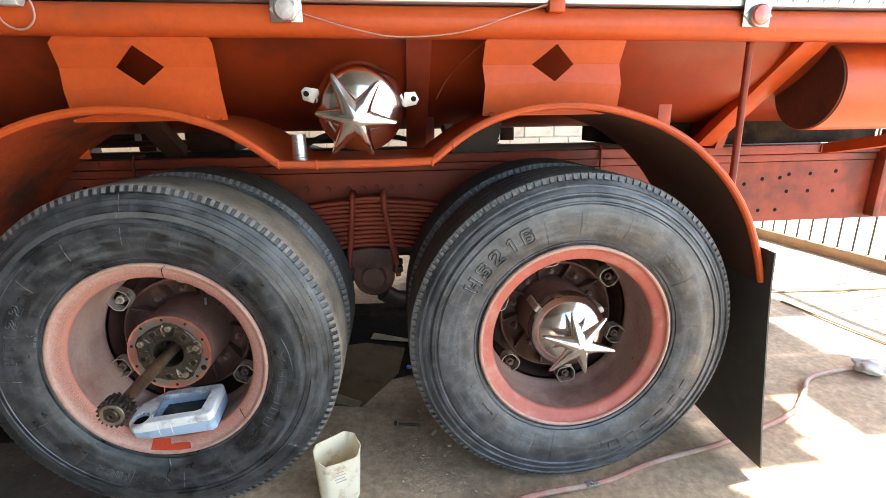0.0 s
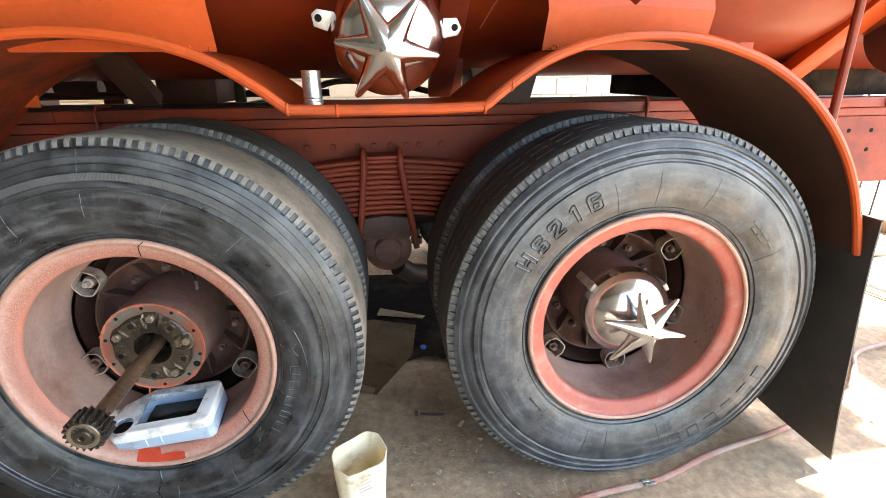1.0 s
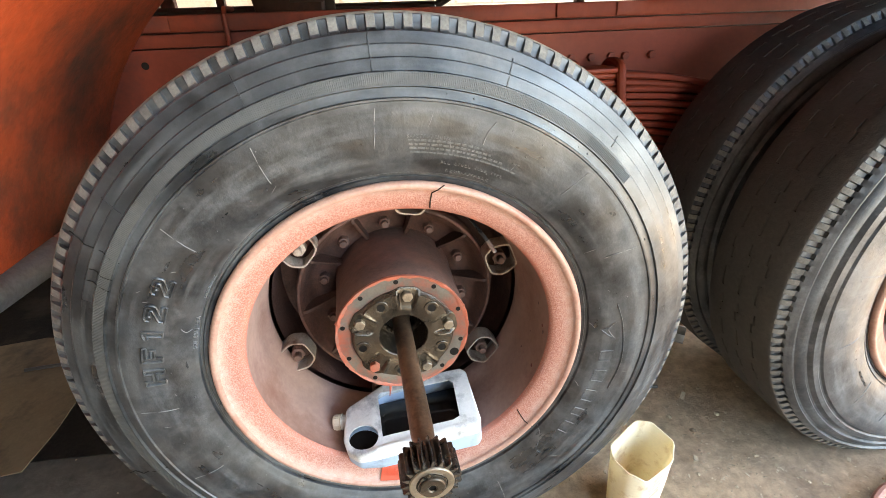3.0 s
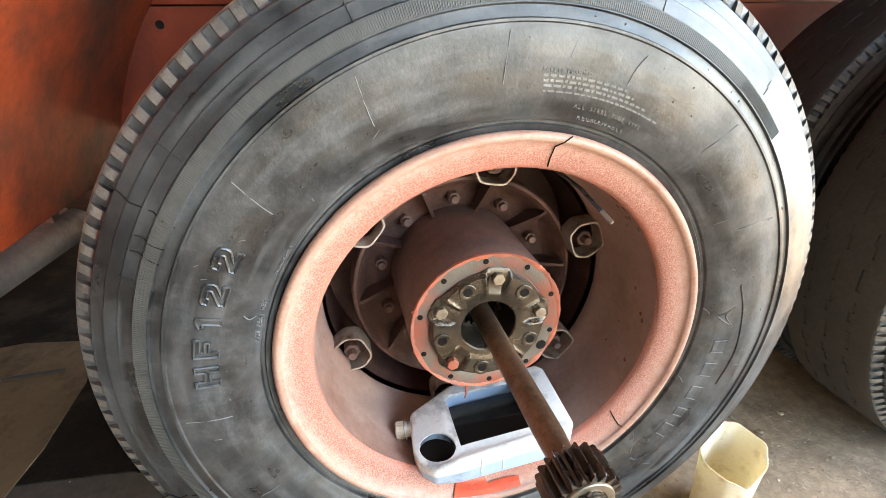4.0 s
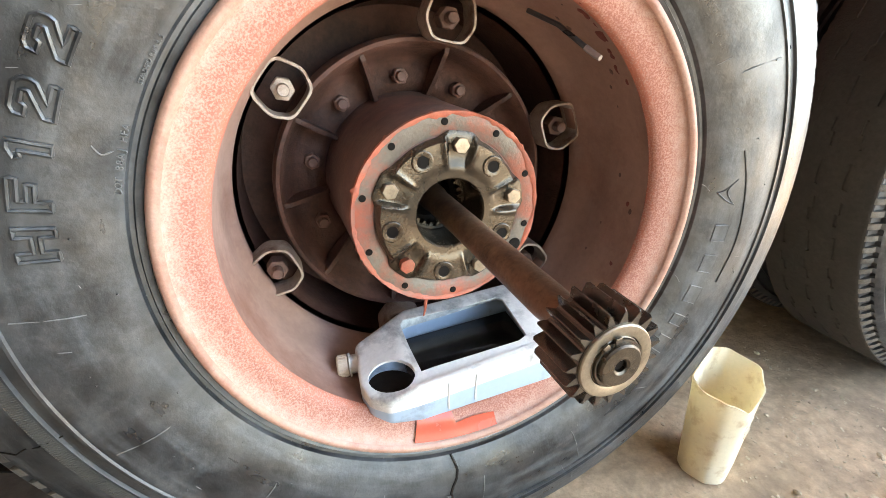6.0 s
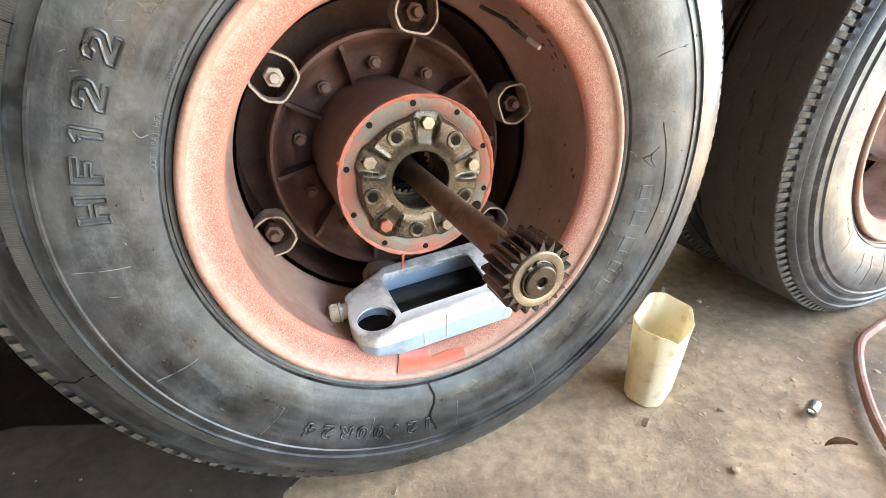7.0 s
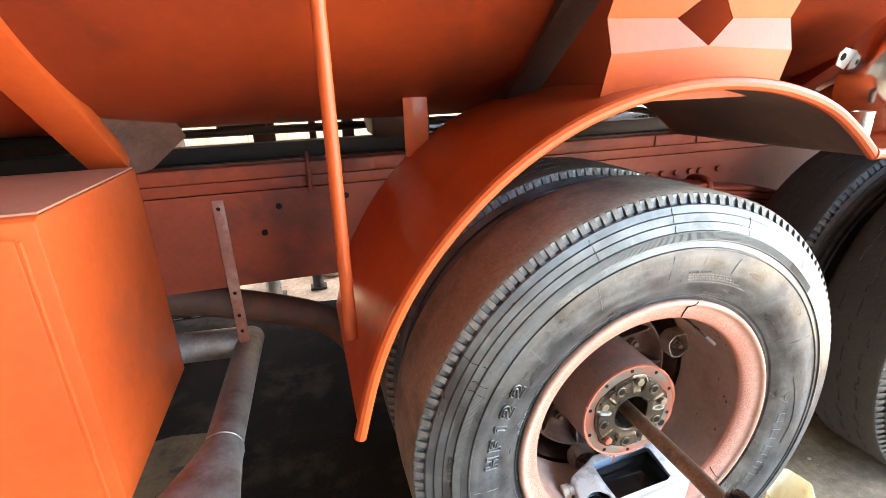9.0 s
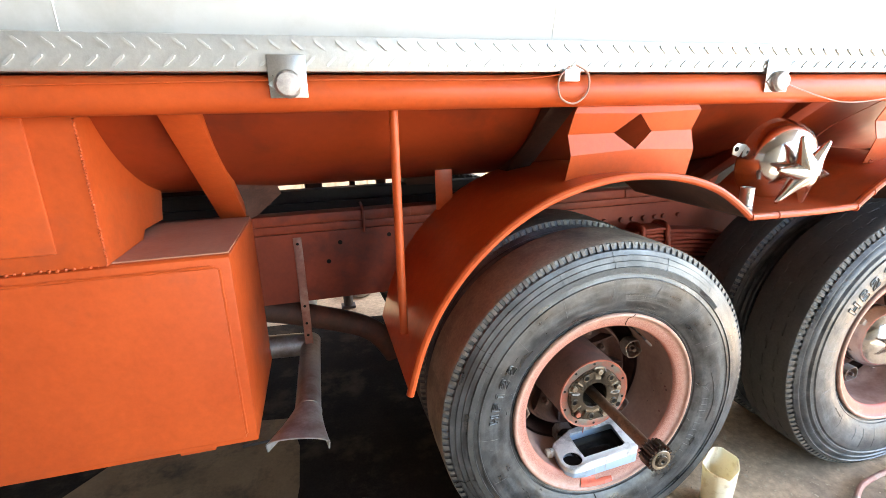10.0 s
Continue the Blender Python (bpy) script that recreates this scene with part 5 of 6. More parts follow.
for x in (-0.734, -0.372, 1.86):
    part("frame_strap", swept([(x, 0.83, 1.13), (x, 0.828, 1.225), (x, 0.845, 1.240), (x, 0.95, 1.240)], 0.007, 8), RED, truck)
bm = bmesh.new()
corner = [bm.verts.new(p) for p in ((-1.207, 0.750, 1.243), (-1.172, 0.800, 1.248), (-1.065, 0.800, 1.336), (-1.075, 0.750, 1.377), (-1.150, 0.680, 1.394), (-1.228, 0.620, 1.407), (-1.211, 0.700, 1.287))]
mid = bm.verts.new((-1.160, 0.745, 1.322))
for a, b in zip(corner, corner[1:] + corner[:1]):
    bm.faces.new((a, b, mid))
bmesh.ops.recalc_face_normals(bm, faces=bm.faces)
bmesh.ops.solidify(bm, geom=list(bm.faces), thickness=0.006)
part("gusset", bm, PLATE, truck, "dusty bent gusset between bracket and tank", smooth=50)
part("pipe_stub", swept([(-1.16, 2.0, 1.293), (-0.92, 2.0, 1.293)], 0.045, 20), DARK, truck, "black pipe end behind the frame")
part("brake_hose", swept(curve_points([(0.30, 1.3, 1.24), (0.5, 1.25, 1.32), (0.8, 1.2, 1.30), (1.1, 1.2, 1.25), (1.3, 1.3, 1.36), (1.45, 1.4, 1.25)], 6), 0.014, 8), DARK, truck, "black brake hose")

# Dark posts that break up the bright gap behind the frame.
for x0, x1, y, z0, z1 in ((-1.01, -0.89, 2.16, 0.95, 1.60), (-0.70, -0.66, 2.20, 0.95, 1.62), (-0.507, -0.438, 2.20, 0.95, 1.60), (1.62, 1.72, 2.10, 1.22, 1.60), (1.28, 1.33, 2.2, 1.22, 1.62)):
    part("far_bracket", boxed(x0, x1, y, y + 0.05, z0, z1, 0.004), GRIME_SHADE, truck, "dark bracket on the far side of the frame")
part("far_pipe", swept([(-3.6, 1.95, 1.252), (0.4, 1.95, 1.252)], 0.022, 12), DARK, truck, "black pipe along the far side of the frame")

# ---- mudguard ----
MX = 0.721
GUARD = [(0.234, 1.266), (0.30, 1.318), (0.38, 1.368), (0.47, 1.402), (0.57, 1.421), (0.68, 1.425), (0.78, 1.416), (0.88, 1.392), (0.98, 1.356), (1.08, 1.300), (1.17, 1.228), (1.25, 1.142), (1.315, 1.045), (1.365, 0.935), (1.405, 0.812)]


def guard_line():
    left = [(MX - u * (1.0 + 0.014 * min(1, u / 0.9)), z + 0.014 * max(0.0, min(1.0, (u - 0.5) / 0.4)) * (u < 1.39)) for u, z in GUARD[::-1]]
    right = [(MX + u, z) for u, z in GUARD]
    return left, right


def inner_line(line):
    """The line with, at each point, the direction towards the wheels' side."""
    out = []
    for i, (x, z) in enumerate(line):
        (xa, za), (xb, zb) = line[max(i - 1, 0)], line[min(i + 1, len(line) - 1)]
        dx, dz = xb - xa, zb - za
        n = math.hypot(dx, dz) or 1.0
        out.append((x, z, dz / n, dx / n))
    return out


def mudguard():
    left, right = guard_line()
    lc = [(v.x, v.z) for v in curve_points([(x, 0, z) for x, z in left], 4)]
    rc = [(v.x, v.z) for v in curve_points([(x, 0, z) for x, z in right], 4)]
    line = lc + [(MX - 0.1, 1.263), (MX + 0.1, 1.262)] + rc
    bm = bmesh.new()
    ys = [0.0, 0.02, 0.2, 0.4, 0.61]
    rows = [[bm.verts.new((x + 0.002 * noise.noise(Vector((x * 3, y * 5, 0))), y, z + 0.004 * noise.noise(Vector((x * 4, y * 4, 2))) * (y > 0.05))) for y in ys] for x, z in line]
    for a, b in zip(rows, rows[1:]):
        for j in range(len(ys) - 1):
            bm.faces.new((a[j], b[j], b[j + 1], a[j + 1]))
    bmesh.ops.recalc_face_normals(bm, faces=bm.faces)
    bmesh.ops.solidify(bm, geom=list(bm.faces), thickness=0.003)
    g = part("mudguard", bm, ORANGE, truck, "orange double-arched sheet mudguard with rolled edge", smooth=40)
    # The two dark stretches carry the arches' shade in their colour.
    for x0, x1, mat, label in ((-1.0, 0.02, LINING, "grimy orange underside of the mudguard"), (-0.06, MX - 0.01, GRIME_SHADE, "underside of the mudguard, darkened for shade"), (MX + 0.01, 2.5, GRIME_SHADE, "underside of the mudguard, darkened for shade")):
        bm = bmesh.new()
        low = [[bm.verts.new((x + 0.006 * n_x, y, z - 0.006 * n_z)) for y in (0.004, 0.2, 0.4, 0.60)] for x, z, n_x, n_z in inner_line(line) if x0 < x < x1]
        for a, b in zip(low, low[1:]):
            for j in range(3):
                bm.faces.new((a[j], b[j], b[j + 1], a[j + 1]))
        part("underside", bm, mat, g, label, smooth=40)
    part("edge_rod", swept([(x, -0.004, z) for x, z in line], 0.0125, 10), ORANGE, g, "rolled orange edge rod")
    # weld seams across the rod
    for x, z in ((0.487, 1.267), (0.954, 1.263), (0.60, 1.263), (1.02, 1.315)):
        part("weld_seam", lathed([(0.012, -0.004), (0.0150, -0.002), (0.0152, 0.002), (0.012, 0.004)], 12, Matrix.Translation((x, -0.004, z)) @ Matrix.Rotation(math.pi / 2, 4, "Z")), ORANGE, g)
    return g


guard = mudguard()


def diamond_plate(cx):
    rows = [((-0.182, 0.182), 1.688, 0.092), ((-0.228, 0.228), 1.620, 0.078), ((-0.231, 0.224), 1.556, 0.108), ((-0.224, 0.230), 1.492, 0.096), ((-0.229, 0.232), 1.398, 0.122)]
    bm = bmesh.new()
    L = [bm.verts.new((cx + r[0][0], r[2], r[1])) for r in rows]
    R = [bm.verts.new((cx + r[0][1], r[2], r[1])) for r in rows]
    T, B = bm.verts.new((cx + 0.002, 0.078, 1.614)), bm.verts.new((cx + 0.006, 0.097, 1.503))
    Dl, Dr = bm.verts.new((cx - 0.070, 0.108, 1.556)), bm.verts.new((cx + 0.070, 0.108, 1.556))
    for f in ((L[0], R[0], R[1], T, L[1]), (L[1], T, Dl, L[2]), (T, R[1], R[2], Dr), (L[2], Dl, B, L[3]), (Dr, R[2], R[3], B), (L[3], B, R[3], R[4], L[4])):
        bm.faces.new(f)
    bmesh.ops.recalc_face_normals(bm, faces=bm.faces)
    bmesh.ops.solidify(bm, geom=list(bm.faces), thickness=0.003)
    p = part("guard_plate", bm, ORANGE, truck, "folded orange plate with a diamond cut-out", smooth=10)
    bm = bmesh.new()
    for i in range(46):
        x = cx - 0.175 + 0.35 * i / 45
        bmesh.ops.create_icosphere(bm, subdivisions=1, radius=random.uniform(0.002, 0.005), matrix=Matrix.Translation((x, 0.088 + random.uniform(-0.003, 0.003), 1.688 + random.uniform(-0.004, 0.004))))
    part("weld_bead", bm, ORANGE, p, "lumpy painted weld bead")
    bm = bmesh.new()
    for i in range(60):
        x = cx - 0.226 + 0.45 * i / 59
        bmesh.ops.create_icosphere(bm, subdivisions=1, radius=random.uniform(0.002, 0.0055), matrix=Matrix.Translation((x, 0.122 + random.uniform(-0.004, 0.004), 1.402 + 0.02 * (1 - ((x - cx) / 0.23) ** 2) + random.uniform(-0.004, 0.004))))
    part("weld_bead", bm, ORANGE, p, "lumpy painted weld bead")
    return p


diamond_plate(0.083)
diamond_plate(1.361)
part("stay_rod", swept([(-0.685, 0.134, 1.665), (-0.689, 0.134, 1.20), (-0.692, 0.12, 0.96)], 0.0135, 12), ORANGE, truck, "thin orange stay rod")
part("stay_rod", swept([(2.052, 0.134, 1.665), (2.064, 0.136, 1.12)], 0.0125, 12), RED, truck, "thin red stay rod")
part("stay_tab", boxed(-0.462, -0.392, 0.573, 0.579, 1.255, 1.448, 0.002), ORANGE, truck)
part("stay_tab", boxed(1.872, 1.925, 0.35, 0.356, 1.238, 1.432, 0.002), ORANGE, truck)
part("torque_arm", swept(curve_points([(-1.40, 0.93, 0.815), (-1.147, 0.92, 0.764), (-1.025, 0.92, 0.727), (-0.850, 0.92, 0.668), (-0.735, 0.92, 0.612), (-0.670, 0.92, 0.545), (-0.62, 0.92, 0.46)], 4), 0.055, 20), GRIME_SHADE, truck, "grimed oxide-red torque arm beside the frame")

# mud flap, hanging a little askew
bm = bmesh.new()
rows = []
for i in range(9):
    z = 0.93 - 0.89 * i / 8
    row = []
    for j in range(7):
        y = -0.05 + 0.60 * j / 6
        x = 2.128 + 0.10 * (i / 8) ** 1.4 - 0.02 * (j / 6) * (i / 8) + 0.006 * noise.noise(Vector((y * 4, z * 3, 9)))
        row.append(bm.verts.new((x, y, z + 0.02 * (j / 6))))
    rows.append(row)
for a, b in zip(rows, rows[1:]):
    for j in range(6):
        bm.faces.new((a[j], b[j], b[j + 1], a[j + 1]))
bmesh.ops.recalc_face_normals(bm, faces=bm.faces)
bmesh.ops.solidify(bm, geom=list(bm.faces), thickness=0.006)
part("mud_flap", bm, FLAP, truck, "stiff black rubber mud flap", smooth=40)


def marker_lamp(x, lens, label):
    p = part("marker_lamp", boxed(x - 0.045, x + 0.045, 0.030, 0.0345, 1.680, 1.780, 0.002, FALL), ZINC, truck, label)
    m = FALL @ Matrix.Translation((x, 0.030, 1.712))
    part("lamp_ear", prismed([(-0.046, 0), (-0.03, 0.014), (0.03, 0.014), (0.046, 0), (0.03, -0.014), (-0.03, -0.014)], "y", -0.006, 0.0, m), ALU, p)
    part("lamp_body", lathed([(0.033, 0.0), (0.033, -0.016), (0.030, -0.019)], 28, m), ZINC, p, "round metal lamp rim")
    part("lamp_lens", lathed([(0.030, -0.018), (0.026, -0.024), (0.014, -0.028), (0.0001, -0.029)], 28, m), lens, p, "ribbed lamp lens")
    return p


marker_lamp(-0.956, LENS_CLEAR, "round clear side marker lamp on a bright plate")
marker_lamp(0.545, LENS_CLEAR, "round clear side marker lamp on a bright plate")
marker_lamp(1.985, LENS_RED, "round red side marker lamp on a bright plate")


def cable(pts, r=0.0022, mat=None, label="thin loose cable along the side tube"):
    return part("cable", swept(curve_points(pts, 5), r, 6), mat or WIRE, truck, label)


cable([(0.59, 0.03, 1.69), (0.72, 0.025, 1.652), (0.86, 0.03, 1.628), (1.05, 0.03, 1.64), (1.20, 0.03, 1.685), (1.32, 0.035, 1.72)])
cable([(1.32, 0.035, 1.715), (1.22, 0.05, 1.69), (1.13, 0.12, 1.62), (1.04, 0.2, 1.54), (0.99, 0.25, 1.46)], 0.002, RED)
cable([(-0.18 + 0.05 * math.sin(t), 0.03 - 0.006 * math.cos(t), 1.70 + 0.052 * math.cos(t)) for t in (0, 1, 2, 3, 4, 5, 5.9)], 0.003)
cable([(-2.0, 0.041, 1.715), (-1.0, 0.041, 1.722), (-0.4, 0.041, 1.717), (-0.2, 0.036, 1.73)], 0.002, ORANGE)
for x in (-0.19, 1.34):
    part("cable_clip", boxed(x - 0.025, x + 0.025, 0.022, 0.06, 1.715, 1.75, 0.004, FALL), ALU if x < 0 else ORANGE, truck)

# drum tank behind the rear stay
bm = lathed([(0.0001, 0), (0.155, 0), (0.163, 0.004), (0.163, 0.75), (0.0001, 0.75)], 56, Matrix.Translation((2.45, 0.312, 1.487)) @ Matrix.Rotation(-math.pi / 2, 4, "Z"))
drum = part("side_drum", bm, ORANGE, truck, "orange horizontal drum with dark end", smooth=40)
part("drum_end", lathed([(0.0001, -0.003), (0.158, -0.003), (0.160, 0.001)], 56, Matrix.Translation((2.449, 0.312, 1.487)) @ Matrix.Rotation(-math.pi / 2, 4, "Z")), GRIME_SHADE, drum, "dark plum-brown flat end")
part("drum_bracket", prismed([(0.25, 1.33), (0.75, 1.24), (0.75, 1.19), (0.25, 1.28)], "x", 2.98, 3.06), ORANGE, truck)

# exhaust
part("exhaust_pipe", swept([(-2.4, 0.93, 0.60), (-1.30, 0.93, 0.59), (-1.03, 0.945, 0.565)], 0.055, 20), SILVER_PIPE, truck, "dull silver exhaust pipe")
tail = part("tail_pipe", swept([(-1.024, 0.990, 0.556), (-1.028, 0.70, 0.574), (-1.029, 0.318, 0.600)], 0.047, 24), SILVER_PIPE, truck, "rust-tinged silver tail pipe")
bm = bmesh.new()
rows = []
for i in range(8):
    u = i / 7
    y = 0.325 - 0.232 * u
    cx = -1.029 - 0.024 * u
    hw = 0.049 + 0.050 * u ** 1.3
    row = []
    for k in range(17):
        a = math.pi * (-0.08 + 1.16 * k / 16)
        h = 0.047 - 0.026 * u
        row.append(bm.verts.new((cx + hw * math.cos(a), y - 0.02 * u * math.cos(a), 0.601 + 0.044 * u + (h * math.sin(a) if math.sin(a) > 0 else 0.10 * math.sin(a)))))
    rows.append(row)
for a, b in zip(rows, rows[1:]):
    for k in range(16):
        bm.faces.new((a[k], b[k], b[k + 1], a[k + 1]))
bmesh.ops.recalc_face_normals(bm, faces=bm.faces)
bmesh.ops.solidify(bm, geom=list(bm.faces), thickness=0.004)
part("flared_tip", bm, SILVER_PIPE, tail, "flared sheet tip of the tail pipe", smooth=50)
part("weld_ring", lathed([(0.0475, -0.003), (0.0505, 0.0), (0.0475, 0.003)], 28, Matrix.Translation((-1.029, 0.322, 0.600))), SILVER_PIPE, tail, "rough weld round the pipe")
strap = part("hanger_strap", boxed(-1.044, -1.008, 0.853, 0.858, 0.605, 1.124, 0.0015), STRAP, truck, "drilled flat steel hanger strap")
for z in (1.095, 0.80, 0.715, 0.655):
    part("strap_hole", lathed([(0.0001, 0.8515), (0.006, 0.8515), (0.0065, 0.8535)], 12, Matrix.Translation((-1.027, 0, z))), HOLE, strap, smooth=0)

# locker ahead of the wheels
lock = part("locker", prismed([(0.135, 0.655), (0.135, 1.262), (0.150, 1.268), (0.66, 1.268), (0.66, 0.655)], "x", -2.6, -1.172, None, 0.005), ORANGE, truck, "large orange sheet-steel side locker")
# Added dark box on the far side; blocks the bright gap and back light.
part("far_locker", boxed(-3.0, -1.42, 1.95, 2.43, 0.25, 1.37, 0.005), GRIME_SHADE, truck, "added dark box that blocks the bright gap behind the frame")
door = part("locker_door", boxed(-2.45, -1.205, 0.128, 0.136, 0.675, 1.235, 0.004), ORANGE, lock)
side = [(0.128, 1.27), (0.128, 1.688), (0.163, 1.684), (0.30, 1.605), (0.433, 1.552), (0.60, 1.462), (0.681, 1.400), (0.63, 1.290), (0.44, 1.296), (0.41, 1.2705)]
up = part("upper_locker", prismed(side, "x", -2.6, -1.466, None, 0.004), ORANGE, truck, "stepped orange upper locker with a cut-away side", smooth=12)
part("upper_door", boxed(-2.5, -1.57, 0.120, 0.129, 1.315, 1.675, 0.005), ORANGE, up)
part("locker_top", boxed(-2.55, -1.176, 0.155, 0.655, 1.2685, 1.2725), DUST, lock, "dusty pinkish locker top", smooth=0)
seam = [(-2.45, 1.238), (-1.225, 1.238), (-1.203, 1.228), (-1.203, 0.690), (-1.215, 0.676), (-2.45, 0.676)]
pts = []
for (xa, za), (xb, zb) in zip(seam, seam[1:]):
    n_ = max(2, int(math.hypot(xb - xa, zb - za) / 0.03))
    pts += [(xa + (xb - xa) * k / n_ + random.uniform(-0.001, 0.001), 0.1335, za + (zb - za) * k / n_ + random.uniform(-0.0012, 0.0012)) for k in range(n_)]
part("weld_seam", swept(pts, 0.0052, 6), ORANGE, door, "thin painted weld round the door")
part("locker_foot", boxed(-1.40, -1.30, 0.14, 0.18, 0.645, 0.657), ORANGE, lock)
bm = bmesh.new()
for x0, x1, z in ((-2.2, -1.47, 1.272),):
    for i in range(40):
        bmesh.ops.create_icosphere(bm, subdivisions=1, radius=random.uniform(0.003, 0.006), matrix=Matrix.Translation((x0 + (x1 - x0) * i / 39, 0.128, z + random.uniform(-0.002, 0.002))))
for i in range(45):
    bmesh.ops.create_icosphere(bm, subdivisions=1, radius=random.uniform(0.003, 0.005), matrix=Matrix.Translation((-1.467, 0.128, 1.28 + 0.40 * i / 44)))
part("weld_bead", bm, ORANGE, up, "lumpy painted weld bead")


# ---- loose things ----
def shaft_thing():
    end, root = Vector((0.014, -0.254, 0.600)), Vector((0.008, 0.30, 0.606))
    s = thing("axle_shaft", *root, "oiled brown half-shaft drawn out of the hub, gear at its end", "axle shaft")
    d = (end - root).normalized()
    m = Matrix.Translation(end) @ d.to_track_quat("-Y", "Z").to_matrix().to_4x4()
    part("shaft", lathed([(0.0001, 0.005), (0.0185, 0.006), (0.0185, 0.08), (0.0195, 0.10), (0.0190, 0.30), (0.0195, 0.42), (0.022, 0.43), (0.022, 0.54), (0.0001, 0.54)], 32, m), SHAFT, s, "streaked brown steel shaft")
    bm = bmesh.new()
    n = 19
    rings = []
    for y, tip in ((0.004, 0.0435), (0.0065, 0.0450), (0.050, 0.0450), (0.053, 0.0430)):
        ring = []
        for k in range(n):
            for f, r in ((0.0, 0.0335), (0.18, 0.0340), (0.41, tip - 0.0014), (0.47, tip), (0.53, tip), (0.59, tip - 0.0014), (0.82, 0.0340)):
                a = 2 * math.pi * (k + f) / n
                ring.append(bm.verts.new((r * math.cos(a), y, r * math.sin(a))))
        rings.append(ring)
    for p, q in zip(rings, rings[1:]):
        for k in range(len(p)):
            bm.faces.new((p[k], p[(k + 1) % len(p)], q[(k + 1) % len(p)], q[k]))
    bm.faces.new(rings[0][::-1]); bm.faces.new(rings[-1])
    bmesh.ops.transform(bm, matrix=m, verts=bm.verts)
    part("gear", bm, GEAR, s, "dark oily spur gear", smooth=20)
    part("thrust_washer", lathed([(0.0235, 0.0065), (0.0235, 0.0015), (0.0245, 0.0010), (0.0322, 0.0010), (0.0332, 0.0020), (0.0332, 0.0045)], 48, m), BRASS, s, "tan thrust washer")
    part("circlip", lathed([(0.0185, 0.006), (0.0185, -0.0005), (0.0192, -0.001), (0.0215, -0.001), (0.0218, 0.002), (0.0236, 0.003)], 40, m), GEAR, s)
    for a in (100, 128):
        part("circlip_ear", boxed(0.0185, 0.0255, -0.0022, 0.001, -0.0030, 0.0030, 0.0008, m @ Matrix.Rotation(-radians(a), 4, "Y")), GEAR, s)
    part("shaft_end", lathed([(0.0001, 0.004), (0.0055, 0.004), (0.0055, -0.004), (0.0075, -0.0055), (0.0175, -0.005), (0.0190, -0.0035), (0.0190, 0.006)], 32, m), STEEL, s, "worn steel shaft end with centre hole")
    part("centre_hole", lathed([(0.0001, -0.001), (0.0056, -0.001)], 14, m), HOLE, s, smooth=0)
    return s


shaft_thing()


def cut_away(ob, cutters):
    """The mesh of ob with the cutters' solids taken out of it; the cutters go."""
    for c in cutters:
        mod = ob.modifiers.new("cut", "BOOLEAN")
        mod.operation, mod.solver, mod.object = "DIFFERENCE", "MANIFOLD", c
    me = bpy.data.meshes.new_from_object(ob.evaluated_get(bpy.context.evaluated_depsgraph_get()))
    ob.modifiers.clear()
    for c in cutters:
        bpy.data.objects.remove(c)
    bm = bmesh.new()
    bm.from_mesh(me)
    bpy.data.meshes.remove(me)
    bpy.data.objects.remove(ob)
    return bm


